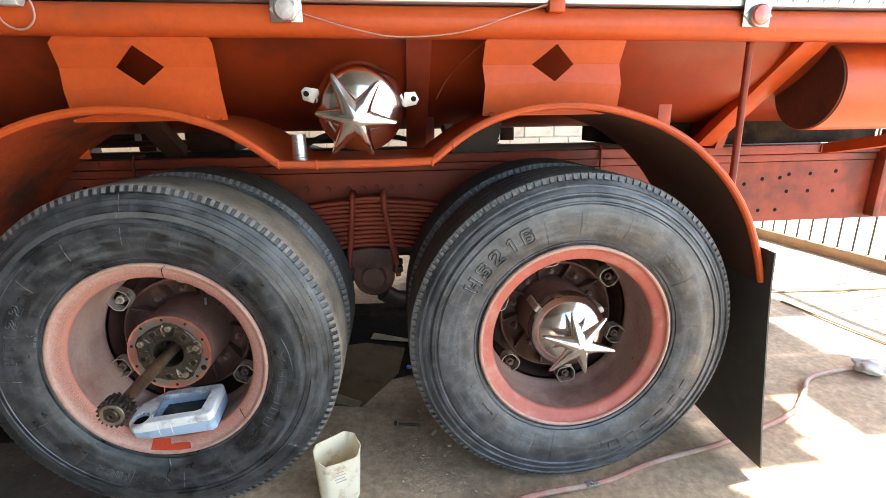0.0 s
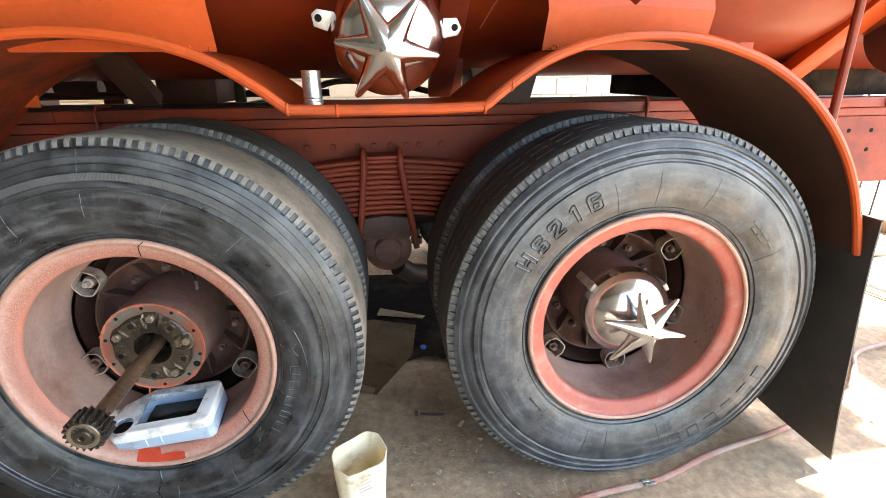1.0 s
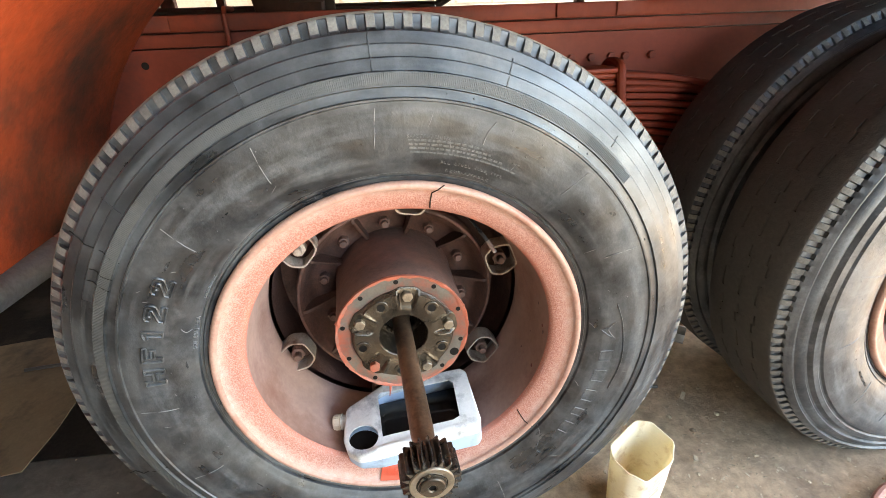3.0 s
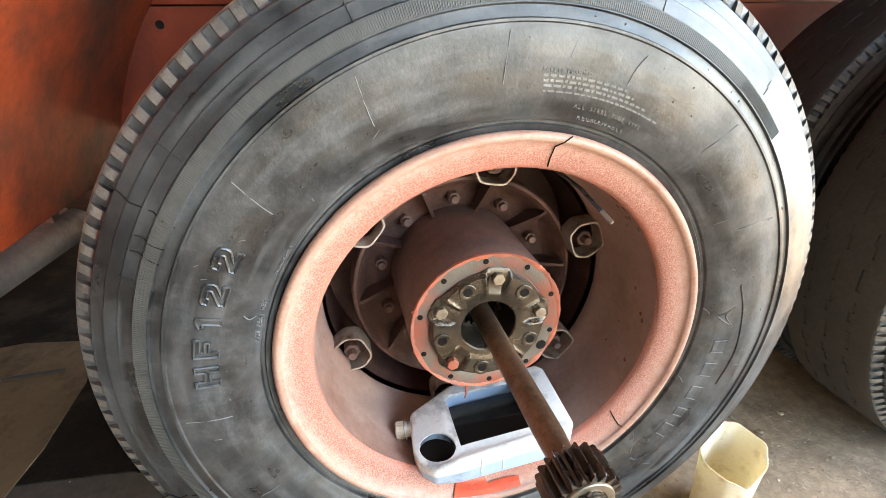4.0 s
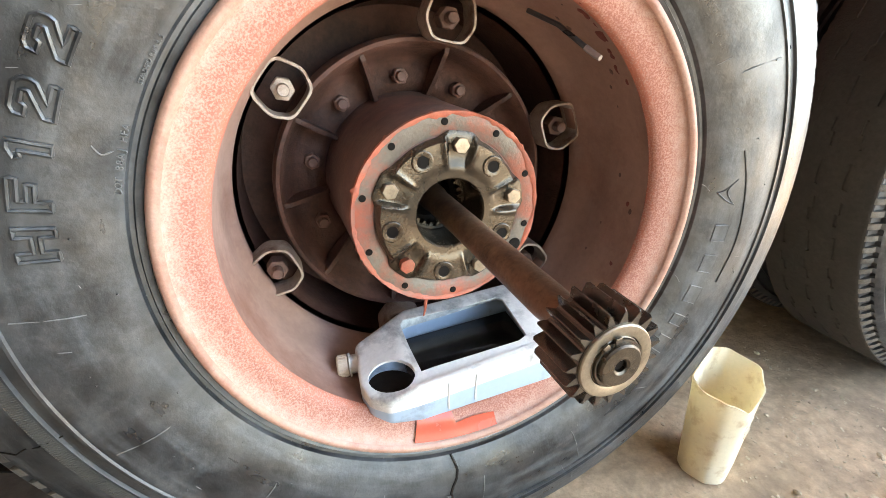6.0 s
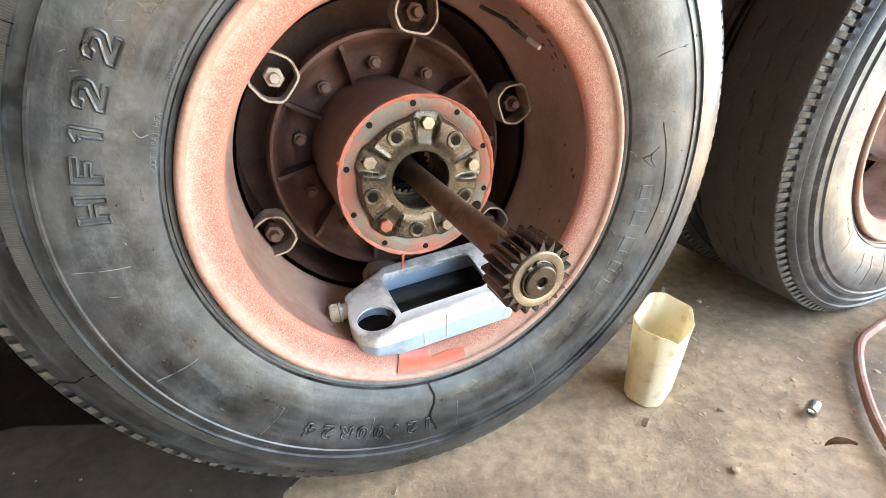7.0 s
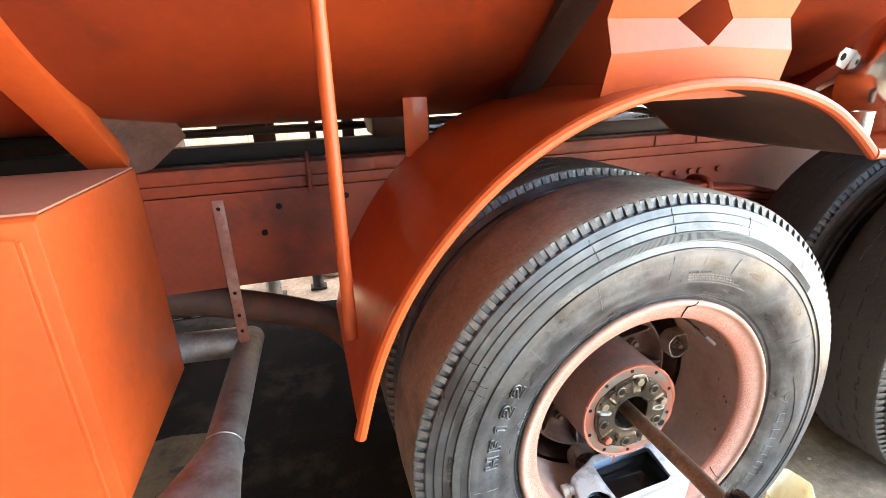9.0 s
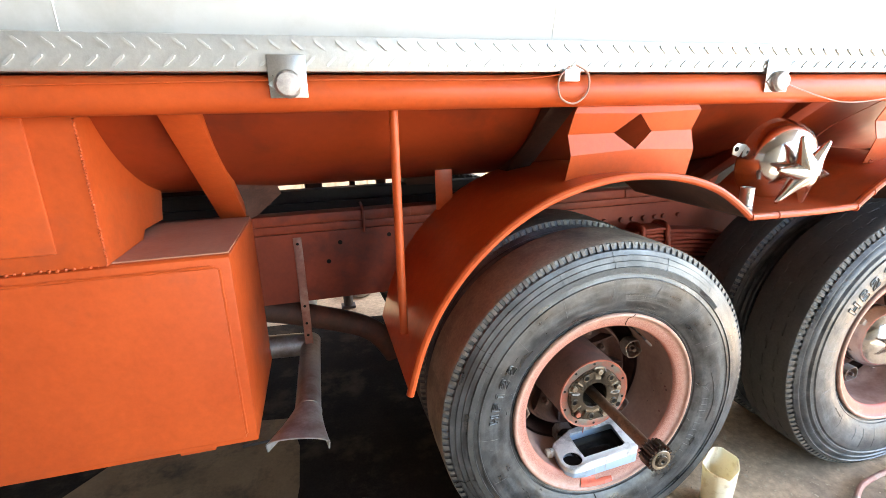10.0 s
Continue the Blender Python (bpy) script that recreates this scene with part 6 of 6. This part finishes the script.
def jug():
    """A plastic canister lying on its flank with a big window cut out of the upper one."""
    j = thing("cut_canister", 0.02, 0.11, 0.33, "pale blue plastic canister cut open as a drip tray", "canister")
    # local: x along the canister from its neck, y its width, z up
    m = Matrix.Translation((-0.136, 0.102, 0.322)) @ Euler((radians(8), radians(-4.5), radians(1))).to_matrix().to_4x4()
    L, W, H_ = 0.300, 0.166, 0.078
    shape = [(0.070, -W / 2), (L - 0.012, -W / 2), (L, -W / 2 + 0.014), (L, W / 2 - 0.014), (L - 0.012, W / 2), (0.096, W / 2), (0.070, W / 2 - 0.010), (0.012, 0.056), (0.004, 0.046),
             (0.004, 0.020), (0.0, 0.008), (-0.004, -0.030), (0.004, -0.058), (0.026, -W / 2 + 0.004)]
    def solid(name, inset, z0, z1, soft):
        bm = bmesh.new()
        n = len(shape)
        poly = []
        for k, (x, y) in enumerate(shape):
            a, b = Vector(shape[k - 1]), Vector(shape[(k + 1) % n])
            d = (b - a).normalized()
            p = Vector((x, y)) + Vector((-d.y, d.x)) * inset
            poly.append((p.x, p.y))
        prism(bm, poly, "z", z0, z1)
        bmesh.ops.recalc_face_normals(bm, faces=bm.faces)
        bmesh.ops.bevel(bm, geom=list(bm.edges), offset=soft, segments=4, affect="EDGES", profile=0.5, clamp_overlap=True)
        for v in bm.verts:
            u = max(0.0, min(1.0, (0.100 - v.co.x) / 0.100))
            u = u * u * (3 - 2 * u)
            v.co.z += u * (0.016 * (1 - v.co.z / H_) - 0.020 * v.co.z / H_)
            v.co.z -= 0.004 * u * max(0.0, -v.co.y / W)
        return new(name, finish(bm, name, JUG, 0))
    body = solid("body", 0.0, 0.0, H_, 0.011)
    hollow = solid("hollow", 0.0035, 0.0035, H_ - 0.0035, 0.008)
    window = new("window", finish(prismed([(0.083, -W / 2 + 0.030), (0.240, -W / 2 + 0.028), (0.256, -W / 2 + 0.034), (0.262, W / 2 - 0.040), (0.254, W / 2 - 0.030), (0.090, W / 2 - 0.020), (0.083, W / 2 - 0.028)], "z", H_ - 0.030, H_ + 0.02), "window", JUG, 0))
    tilt = radians(-32)
    oval = [(0.042 + 0.035 * math.cos(t) * math.cos(tilt) - 0.028 * math.sin(t) * math.sin(tilt), -0.038 + 0.035 * math.cos(t) * math.sin(tilt) + 0.028 * math.sin(t) * math.cos(tilt)) for t in (2 * math.pi * k / 24 for k in range(24))]
    grip = new("grip", finish(prismed(oval, "z", H_ - 0.050, H_ + 0.02), "grip", JUG, 0))
    bm = cut_away(body, [hollow, window, grip])
    bmesh.ops.bisect_plane(bm, geom=list(bm.verts) + list(bm.edges) + list(bm.faces), plane_co=(0, 0, 0.034), plane_no=(-0.05, 0, 1))
    for f in bm.faces:
        c = f.calc_center_median()
        f.material_index = 1 if c.z - 0.05 * c.x < 0.034 else 0
    bmesh.ops.transform(bm, matrix=m, verts=bm.verts)
    ob = part("body", bm, JUG, j, "pale plastic shell with a blue lower half", smooth=35)
    ob.data.materials.append(JUG2)
    # Black plug added inside the grip hole to stand for its shade.
    dark = prismed([(0.042 + (x - 0.042) * 1.06, -0.038 + (y + 0.038) * 1.06) for x, y in oval], "z", 0.030, 0.044)
    bmesh.ops.transform(dark, matrix=m, verts=dark.verts)
    part("handle_opening", dark, HOLE, j, "black plug in the grip hole, for its inner shade", smooth=0)
    pool = prismed([(0.070, -W / 2 + 0.010), (L - 0.014, -W / 2 + 0.010), (L - 0.014, W / 2 - 0.010), (0.080, W / 2 - 0.010)], "z", 0.006, 0.020)
    bmesh.ops.transform(pool, matrix=m, verts=pool.verts)
    part("oil_pool", pool, OIL, j, "dark oil inside the canister", smooth=0)
    # mould ridges across the front
    for x in (0.112, 0.155):
        pts = [(x, -W / 2 - 0.0002, 0.012), (x, -W / 2 - 0.0006, 0.030), (x + 0.002, -W / 2 - 0.0004, H_ - 0.012)]
        part("mould_ridge", swept([m @ Vector(p) for p in pts], 0.0012, 6), JUG, j)
    cm = m @ Matrix.Translation((0.006, 0.034, H_ * 0.46)) @ Matrix.Rotation(radians(-6), 4, "Z") @ Matrix.Rotation(math.pi / 2, 4, "Z")
    part("neck", lathed([(0.015, -0.010), (0.015, 0.012), (0.0185, 0.0125), (0.0185, 0.0150), (0.015, 0.0155)], 24, cm), JUG, j)
    bm = lathed([(0.0001, 0.034), (0.0145, 0.034), (0.0165, 0.032), (0.0170, 0.017), (0.0150, 0.016)], 30, cm)
    part("screw_cap", bm, CAP, j, "dirty beige screw cap")
    for k in range(18):
        part("cap_rib", boxed(0.0163, 0.0180, 0.018, 0.031, -0.0010, 0.0010, 0, cm @ Matrix.Rotation(2 * math.pi * k / 18, 4, "Y")), CAP, j)
    return j


jug()


def cut_cup():
    c = thing("cut_jerrycan", 0.560, 0.02, 0, "cream plastic jerrycan base cut open, standing on the floor", "container")
    bm = bmesh.new()
    base = [(-0.090, -0.024), (-0.060, -0.055), (0.062, -0.056), (0.086, -0.034), (0.084, 0.026), (0.050, 0.054), (-0.056, 0.050), (-0.084, 0.026)]
    tops = (0.002, -0.012, -0.018, 0.004, 0.016, 0.022, 0.012, 0.006)
    outline = [(x, y, t) for (x, y), t in zip(base, tops)]
    for w in (0.86, 0.80):
        outline = [tuple(p * u + q * (1 - u) for p, q in zip(a, b)) for a, b in zip(outline, outline[1:] + outline[:1]) for u in (w, 1 - w)]
    n = len(outline)
    rings = []
    for u in (0.0, 0.006, 0.03, 0.30, 0.60, 0.86, 0.96, 1.0):
        row = []
        for x, y, t in outline:
            wave = noise.noise(Vector((x * 26, y * 26, 3)))
            top = 0.190 + t + 0.006 * noise.noise(Vector((x * 45, y * 45, 8)))
            k = (0.84 if u == 0 else 0.89 + 0.11 * min(1.0, u / 0.6)) + (0.07 + 0.06 * wave) * max(0.0, (u - 0.6) / 0.4) ** 2 + 0.012 * wave * u
            row.append(bm.verts.new((x * k, y * k, u * top)))
        rings.append(row)
    bm.faces.new(rings[0][::-1])
    for a, b in zip(rings, rings[1:]):
        for q in range(n):
            bm.faces.new((a[q], a[(q + 1) % n], b[(q + 1) % n], b[q]))
    bmesh.ops.recalc_face_normals(bm, faces=bm.faces)
    bmesh.ops.solidify(bm, geom=list(bm.faces), thickness=0.0025)
    bmesh.ops.transform(bm, matrix=Matrix.Translation((0.574, 0.032, 0.0)) @ Matrix.Rotation(radians(26), 4, "Z") @ Matrix.Diagonal((0.92, 0.99, 1.12, 1)), verts=bm.verts)
    part("shell", bm, YELLOW, c, smooth=40)
    bm = bmesh.new()
    fm = Matrix.Translation((0.574, 0.032, 0.0)) @ Matrix.Rotation(radians(26), 4, "Z") @ Matrix.Diagonal((0.92, 0.99, 1.12, 1))
    for k in range(5):
        box(bm, -0.030 + 0.004 * (k % 3), 0.016 - 0.006 * (k % 2), -0.0580, -0.0540, 0.148 - 0.012 * k, 0.151 - 0.012 * k, fm @ Matrix.Rotation(radians(-2.7), 4, "Z"))
    part("label_print", bm, CAP, c, "rubbed brown print bars", smooth=0)
    return c


cut_cup()


def star_cap():
    s = thing("hub_cap", 0.73, 0.15, 1.27, "polished chrome hub cap with spiked star, leaning on the mudguard", "hub cap")
    m = Matrix.Translation((0.732, 0.135, 1.428)) @ Euler((radians(11), 0, radians(2))).to_matrix().to_4x4()
    part("dome", lathed([(0.0001, -0.085), (0.03, -0.0838), (0.06, -0.0785), (0.09, -0.068), (0.115, -0.052), (0.131, -0.032), (0.1405, -0.005), (0.1445, 0.024), (0.1445, 0.052), (0.141, 0.052)], 72, m), CHROME, s, "mirror-bright dome")
    star_parts(s, world_of(s).inverted() @ m @ Matrix.Translation((-0.014, 0, -0.006)), 0.140, -0.112, -0.07, (-9, 54, 116, 174, 236, 292), (0.93, 0.92, 1.0, 0.86, 0.98, 0.92), 0.042)
    for a, label in ((6, ""), (165, "")):
        em = m @ Matrix.Rotation(-radians(a), 4, "Y")
        bm = prismed([(0.140, -0.020), (0.185, -0.016), (0.196, 0.0), (0.185, 0.026), (0.150, 0.028)], "y", 0.038, 0.042, em, 0.001)
        ear = part("ear", bm, ALU, s, "flat steel mounting ear")
        part("ear_hole", lathed([(0.0001, 0.0372), (0.009, 0.0372), (0.0095, 0.039)], 14, em @ Matrix.Translation((0.178, 0, 0.004))), HOLE, ear, smooth=0)
    return s


star_cap()
bm = lathed([(0.019, 0.0), (0.024, 0.0), (0.024, 0.012), (0.0225, 0.014), (0.0225, 0.020), (0.024, 0.022), (0.0225, 0.026), (0.0225, 0.078), (0.0235, 0.084), (0.0205, 0.085), (0.019, 0.06), (0.019, 0.0)], 32, Matrix.Translation((0.538, 0.07, 1.268)) @ Matrix.Rotation(math.pi / 2, 4, "X"))
solo("steel_sleeve", bm, ZINC, "short bright steel sleeve standing on the mudguard", "sleeve", at=(0.538, 0.07, 1.268), smooth=35)

# hose along the floor
hp = curve_points([(0.70, -0.75, 0.012), (0.80, -0.50, 0.012), (0.90, -0.33, 0.012), (1.04, -0.20, 0.012), (1.22, -0.085, 0.012), (1.36, -0.05, 0.012), (1.60, -0.02, 0.012), (1.84, 0.06, 0.012), (2.22, 0.145, 0.012), (2.50, 0.235, 0.012), (2.70, 0.325, 0.012), (2.86, 0.45, 0.012), (3.00, 0.575, 0.012), (3.20, 0.63, 0.012), (3.42, 0.64, 0.012), (3.75, 0.56, 0.012), (4.2, 0.40, 0.012)], 6)
hose = thing("air_hose", 1.5, -0.02, 0.012, "dusty pinkish rubber air hose lying on the floor", "hose")
part("hose_tube", swept(hp, 0.0115, 10), HOSE, hose)
bm = lathed([(0.012, -0.012), (0.0145, -0.012), (0.0145, 0.012), (0.012, 0.012)], 18, Matrix.Translation((1.535, -0.03, 0.013)) @ Matrix.Rotation(radians(-80), 4, "Z"))
clip = part("hose_clip", bm, ZINC, hose, "bright steel hose clip")
part("clip_screw", boxed(1.525, 1.565, -0.052, -0.040, 0.018, 0.030, 0.002), ZINC, clip)


def rag():
    bm = bmesh.new()
    bmesh.ops.create_icosphere(bm, subdivisions=4, radius=0.07)
    for v in bm.verts:
        d = noise.noise(v.co * 22) * 0.028 + noise.noise(v.co * 50) * 0.012
        v.co += v.co.normalized() * d
        v.co.z = max(v.co.z * 0.55, -0.03)
    bmesh.ops.translate(bm, verts=bm.verts, vec=(3.40, 0.62, 0.03))
    return solo("rag", bm, RAG, "crumpled grubby white rag lying over the hose", "rag", at=(3.40, 0.62, 0), smooth=60)


rag()


def sheet_of_card(name, pts, z, label, mat=CARD, lift=0.0):
    bm = bmesh.new()
    top = [bm.verts.new((x, y, z + 0.004 + lift * (i % 2))) for i, (x, y) in enumerate(pts)]
    bot = [bm.verts.new((x, y, z + lift * (i % 2))) for i, (x, y) in enumerate(pts)]
    n = len(pts)
    bm.faces.new(top); bm.faces.new(bot[::-1])
    for i in range(n):
        bm.faces.new((top[i], bot[i], bot[(i + 1) % n], top[(i + 1) % n]))
    return solo(name, bm, mat, label, "stain" if mat is DARK_EARTH else "sheet" if mat is SHADE_BLACK else "cardboard", at=(pts[0][0], pts[0][1], z), kind="structure" if mat is DARK_EARTH else "", smooth=0)


sheet_of_card("cardboard_sheet", [(0.40, 0.64), (0.62, 0.60), (0.80, 0.90), (0.84, 1.20), (0.60, 1.30), (0.30, 1.25)], 0.004, "flattened brown cardboard lying under the truck")
sheet_of_card("cardboard_strip", [(0.44, 0.66), (0.60, 0.575), (0.615, 0.63), (0.46, 0.72)], 0.012, "torn cardboard flap on the floor", CARD_PALE, 0.01)
sheet_of_card("cardboard_strip", [(0.62, 1.34), (0.88, 1.24), (0.90, 1.29), (0.64, 1.40)], 0.012, "torn cardboard flap on the floor", CARD_PALE, 0.012)
sheet_of_card("cardboard_sheet", [(-1.149, 0.483), (-1.132, 0.64), (-1.138, 0.93), (-1.20, 1.18), (-1.46, 1.225), (-1.95, 1.16), (-2.2, 0.84), (-2.1, 0.42), (-1.6, 0.44)], 0.008, "flattened brown cardboard with oil stains", CARD)
bm = swept([(-1.42, 1.00, 0.016), (-1.33, 1.004, 0.017), (-1.235, 1.006, 0.016)], 0.007, 8)
solo("steel_rod", bm, DARK, "short dark steel rod lying on the cardboard", "rod", at=(-1.33, 1.004, 0.008))
bm = bmesh.new()
box(bm, -0.06, 0.06, -0.030, 0.030, 0.0, 0.006, Matrix.Translation((1.11, 0.68, 0.004)) @ Matrix.Rotation(radians(-42), 4, "Z"), 0.001)
box(bm, -0.06, 0.06, 0.024, 0.030, 0.006, 0.045, Matrix.Translation((1.11, 0.68, 0.004)) @ Matrix.Rotation(radians(-42), 4, "Z"), 0.001)
solo("angle_bracket", bm, ZINC, "short scrap of steel angle on the floor", "bracket", at=(1.11, 0.68, 0))
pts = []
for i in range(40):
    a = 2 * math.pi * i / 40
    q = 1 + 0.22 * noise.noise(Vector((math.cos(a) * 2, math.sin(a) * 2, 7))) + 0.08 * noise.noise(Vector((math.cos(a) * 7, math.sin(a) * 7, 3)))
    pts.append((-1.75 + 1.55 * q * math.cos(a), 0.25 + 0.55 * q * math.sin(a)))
sheet_of_card("oil_patch", pts, -0.002, "dark patch of the floor", DARK_EARTH)
# Added black sheet: puts the shade under the truck on the floor.
sheet_of_card("rubber_sheet", [(-3.2, 0.62), (-1.1, 0.52), (-0.86, 0.50), (-0.50, 0.36), (-0.26, 0.30), (0.05, 0.36), (0.34, 0.52), (0.52, 0.76), (0.86, 0.88), (1.20, 0.76), (1.62, 0.60), (1.75, 1.2), (1.5, 1.9), (0.2, 2.0), (-0.5, 2.42), (-1.1, 2.48), (-3.2, 2.6)], 0.003, "added black sheet that darkens the floor under the truck", SHADE_BLACK)


def small_bits():
    bm = lathed([(0.008, -0.018), (0.014, -0.018), (0.014, 0.018), (0.008, 0.018), (0.007, -0.01)], 18, Matrix.Translation((0.868, -0.185, 0.012)) @ Matrix.Rotation(radians(-72), 4, "Z"))
    solo("steel_bush", bm, ZINC, "small bright steel bush lying on the floor", "bush", at=(0.868, -0.185, 0))
    bm = bmesh.new()
    row = []
    for i in range(9):
        u = i / 8
        w = 0.011 * math.sin(math.pi * min(1, u * 0.95 + 0.04))
        row.append([bm.verts.new((0.790 + 0.055 * u, -0.262 - 0.03 * u + s_ * w, 0.004 + 0.014 * math.sin(2.5 * u) + (0.008 if s_ else 0))) for s_ in (-1, 0, 1)])
    for a, b in zip(row, row[1:]):
        for j in range(2):
            bm.faces.new((a[j], b[j], b[j + 1], a[j + 1]))
    bmesh.ops.solidify(bm, geom=list(bm.faces), thickness=0.0008)
    solo("dry_leaf", bm, LEAF, "curled dry brown leaf on the floor", "leaf", at=(0.790, -0.262, 0))
    bm = lathed([(0.0001, 0.008), (0.014, 0.008), (0.015, 0.0), (0.013, -0.006)], 18, Matrix.Translation((0.86, 0.95, 0.012)) @ Matrix.Rotation(math.pi / 2, 4, "X"))
    solo("plastic_stopper", bm, BLUE, "small blue plastic stopper on the floor", "stopper", at=(0.86, 0.95, 0))
    bm = bmesh.new()
    sweep(bm, [(0.80, 0.44, 0.008), (0.90, 0.42, 0.008)], 0.006, 8)
    b = hexed(0.011, 0, 0.012, Matrix.Translation((0.79, 0.441, 0.010)) @ Matrix.Rotation(radians(75), 4, "Z"))
    me = bpy.data.meshes.new("t")
    b.to_mesh(me); b.free(); bm.from_mesh(me); bpy.data.meshes.remove(me)
    solo("loose_bolt", bm, DARK, "loose dark bolt lying on the floor", "bolt", at=(0.85, 0.43, 0))
    # grit and flakes
    rng = random.Random(4)
    bm = bmesh.new()
    for i in range(1300):
        x, y = rng.uniform(-1.2, 3.2), rng.uniform(-0.9, 1.0)
        if rng.random() < 0.5:
            x, y = rng.gauss(0.90, 0.22), rng.gauss(0.02, 0.22)
        s_ = rng.uniform(0.0012, 0.0034) * (3.0 if rng.random() < 0.07 else 1)
        m = Matrix.Translation((x, y, 0.002)) @ Euler((rng.uniform(-0.35, 0.35), rng.uniform(-0.35, 0.35), rng.random() * 6)).to_matrix().to_4x4() @ Matrix.Diagonal((rng.uniform(0.9, 1.7), 1, 0.6, 1))
        if i < 520:
            bmesh.ops.create_icosphere(bm, subdivisions=1, radius=s_, matrix=m)
        else:
            box(bm, -s_, s_, -s_ * 0.7, s_ * 0.7, -s_ * 0.3, s_ * 0.3, m)
    solo("grit", bm, GRIT, "scattered grit, flakes and crumbs on the floor", "grit", kind="stuff", smooth=0)


small_bits()


def jack(x, y, r, top, rise, shell, label):
    """A bottle jack: base plate, cylinder, collar, ram and its saddle."""
    j = thing("bottle_jack", x, y, 0, label, "jack")
    part("jack_base", boxed(x - 1.5 * r, x + 1.5 * r, y - 1.3 * r, y + 1.3 * r, 0, 0.02, 0.004), DARK, j)
    up = Matrix.Translation((x, y, 0.0)) @ Matrix.Rotation(math.pi / 2, 4, "X")
    part("cylinder", lathed([(0.0001, 0.02), (r, 0.02), (r, top - 0.02), (0.94 * r, top - 0.012), (0.0001, top - 0.012)], 24, up), shell, j)
    part("collar", lathed([(0.0001, top - 0.02), (0.9 * r, top - 0.02), (0.96 * r, top), (0.5 * r, top + 0.012), (0.0001, top + 0.012)], 24, up), DARK, j, "dark collar")
    part("ram", lathed([(0.36 * r, top), (0.36 * r, top + rise), (0.55 * r, top + rise + 0.003), (0.55 * r, top + rise + 0.014), (0.0001, top + rise + 0.014)], 16, up), ZINC if shell is ZINC else DARK, j)
    return j


jack(-0.765, 2.72, 0.040, 0.13, 0.14, DARK, "dark bottle jack standing on the floor behind the truck")
jack(-1.085, 2.65, 0.056, 0.185, 0.13, ZINC, "bright steel bottle jack standing on the floor behind the truck")
bm = bmesh.new()
bmesh.ops.create_icosphere(bm, subdivisions=4, radius=0.13)
for v in bm.verts:
    v.co += v.co.normalized() * (noise.noise(v.co * 9) * 0.05 + noise.noise(v.co * 24) * 0.02)
    v.co.z = max(v.co.z * 0.6, -0.06)
bmesh.ops.translate(bm, verts=bm.verts, vec=(-0.66, 3.02, 0.06))
solo("plastic_sack", bm, RAG, "crumpled whitish plastic sack on the floor behind the truck", "sack", at=(-0.66, 3.02, 0), smooth=60)
bm = bmesh.new()
bmesh.ops.create_grid(bm, x_segments=14, y_segments=10, size=0.5)
for v in bm.verts:
    v.co = Vector((-1.62 + 0.34 * v.co.x, 2.62 + 0.26 * v.co.y, 0.035 + 0.03 * noise.noise(v.co * 5) + 0.012 * noise.noise(v.co * 14)))
for f in bm.faces:
    f.material_index = 1 if int((f.calc_center_median().y - 2.4) / 0.045) % 3 == 1 else 0
bmesh.ops.solidify(bm, geom=list(bm.faces), thickness=0.03)
ob = solo("folded_sack", bm, RAG, "folded white sack with red stripes on the floor", "sack", at=(-1.62, 2.62, 0), smooth=60)
ob.data.materials.append(RED)
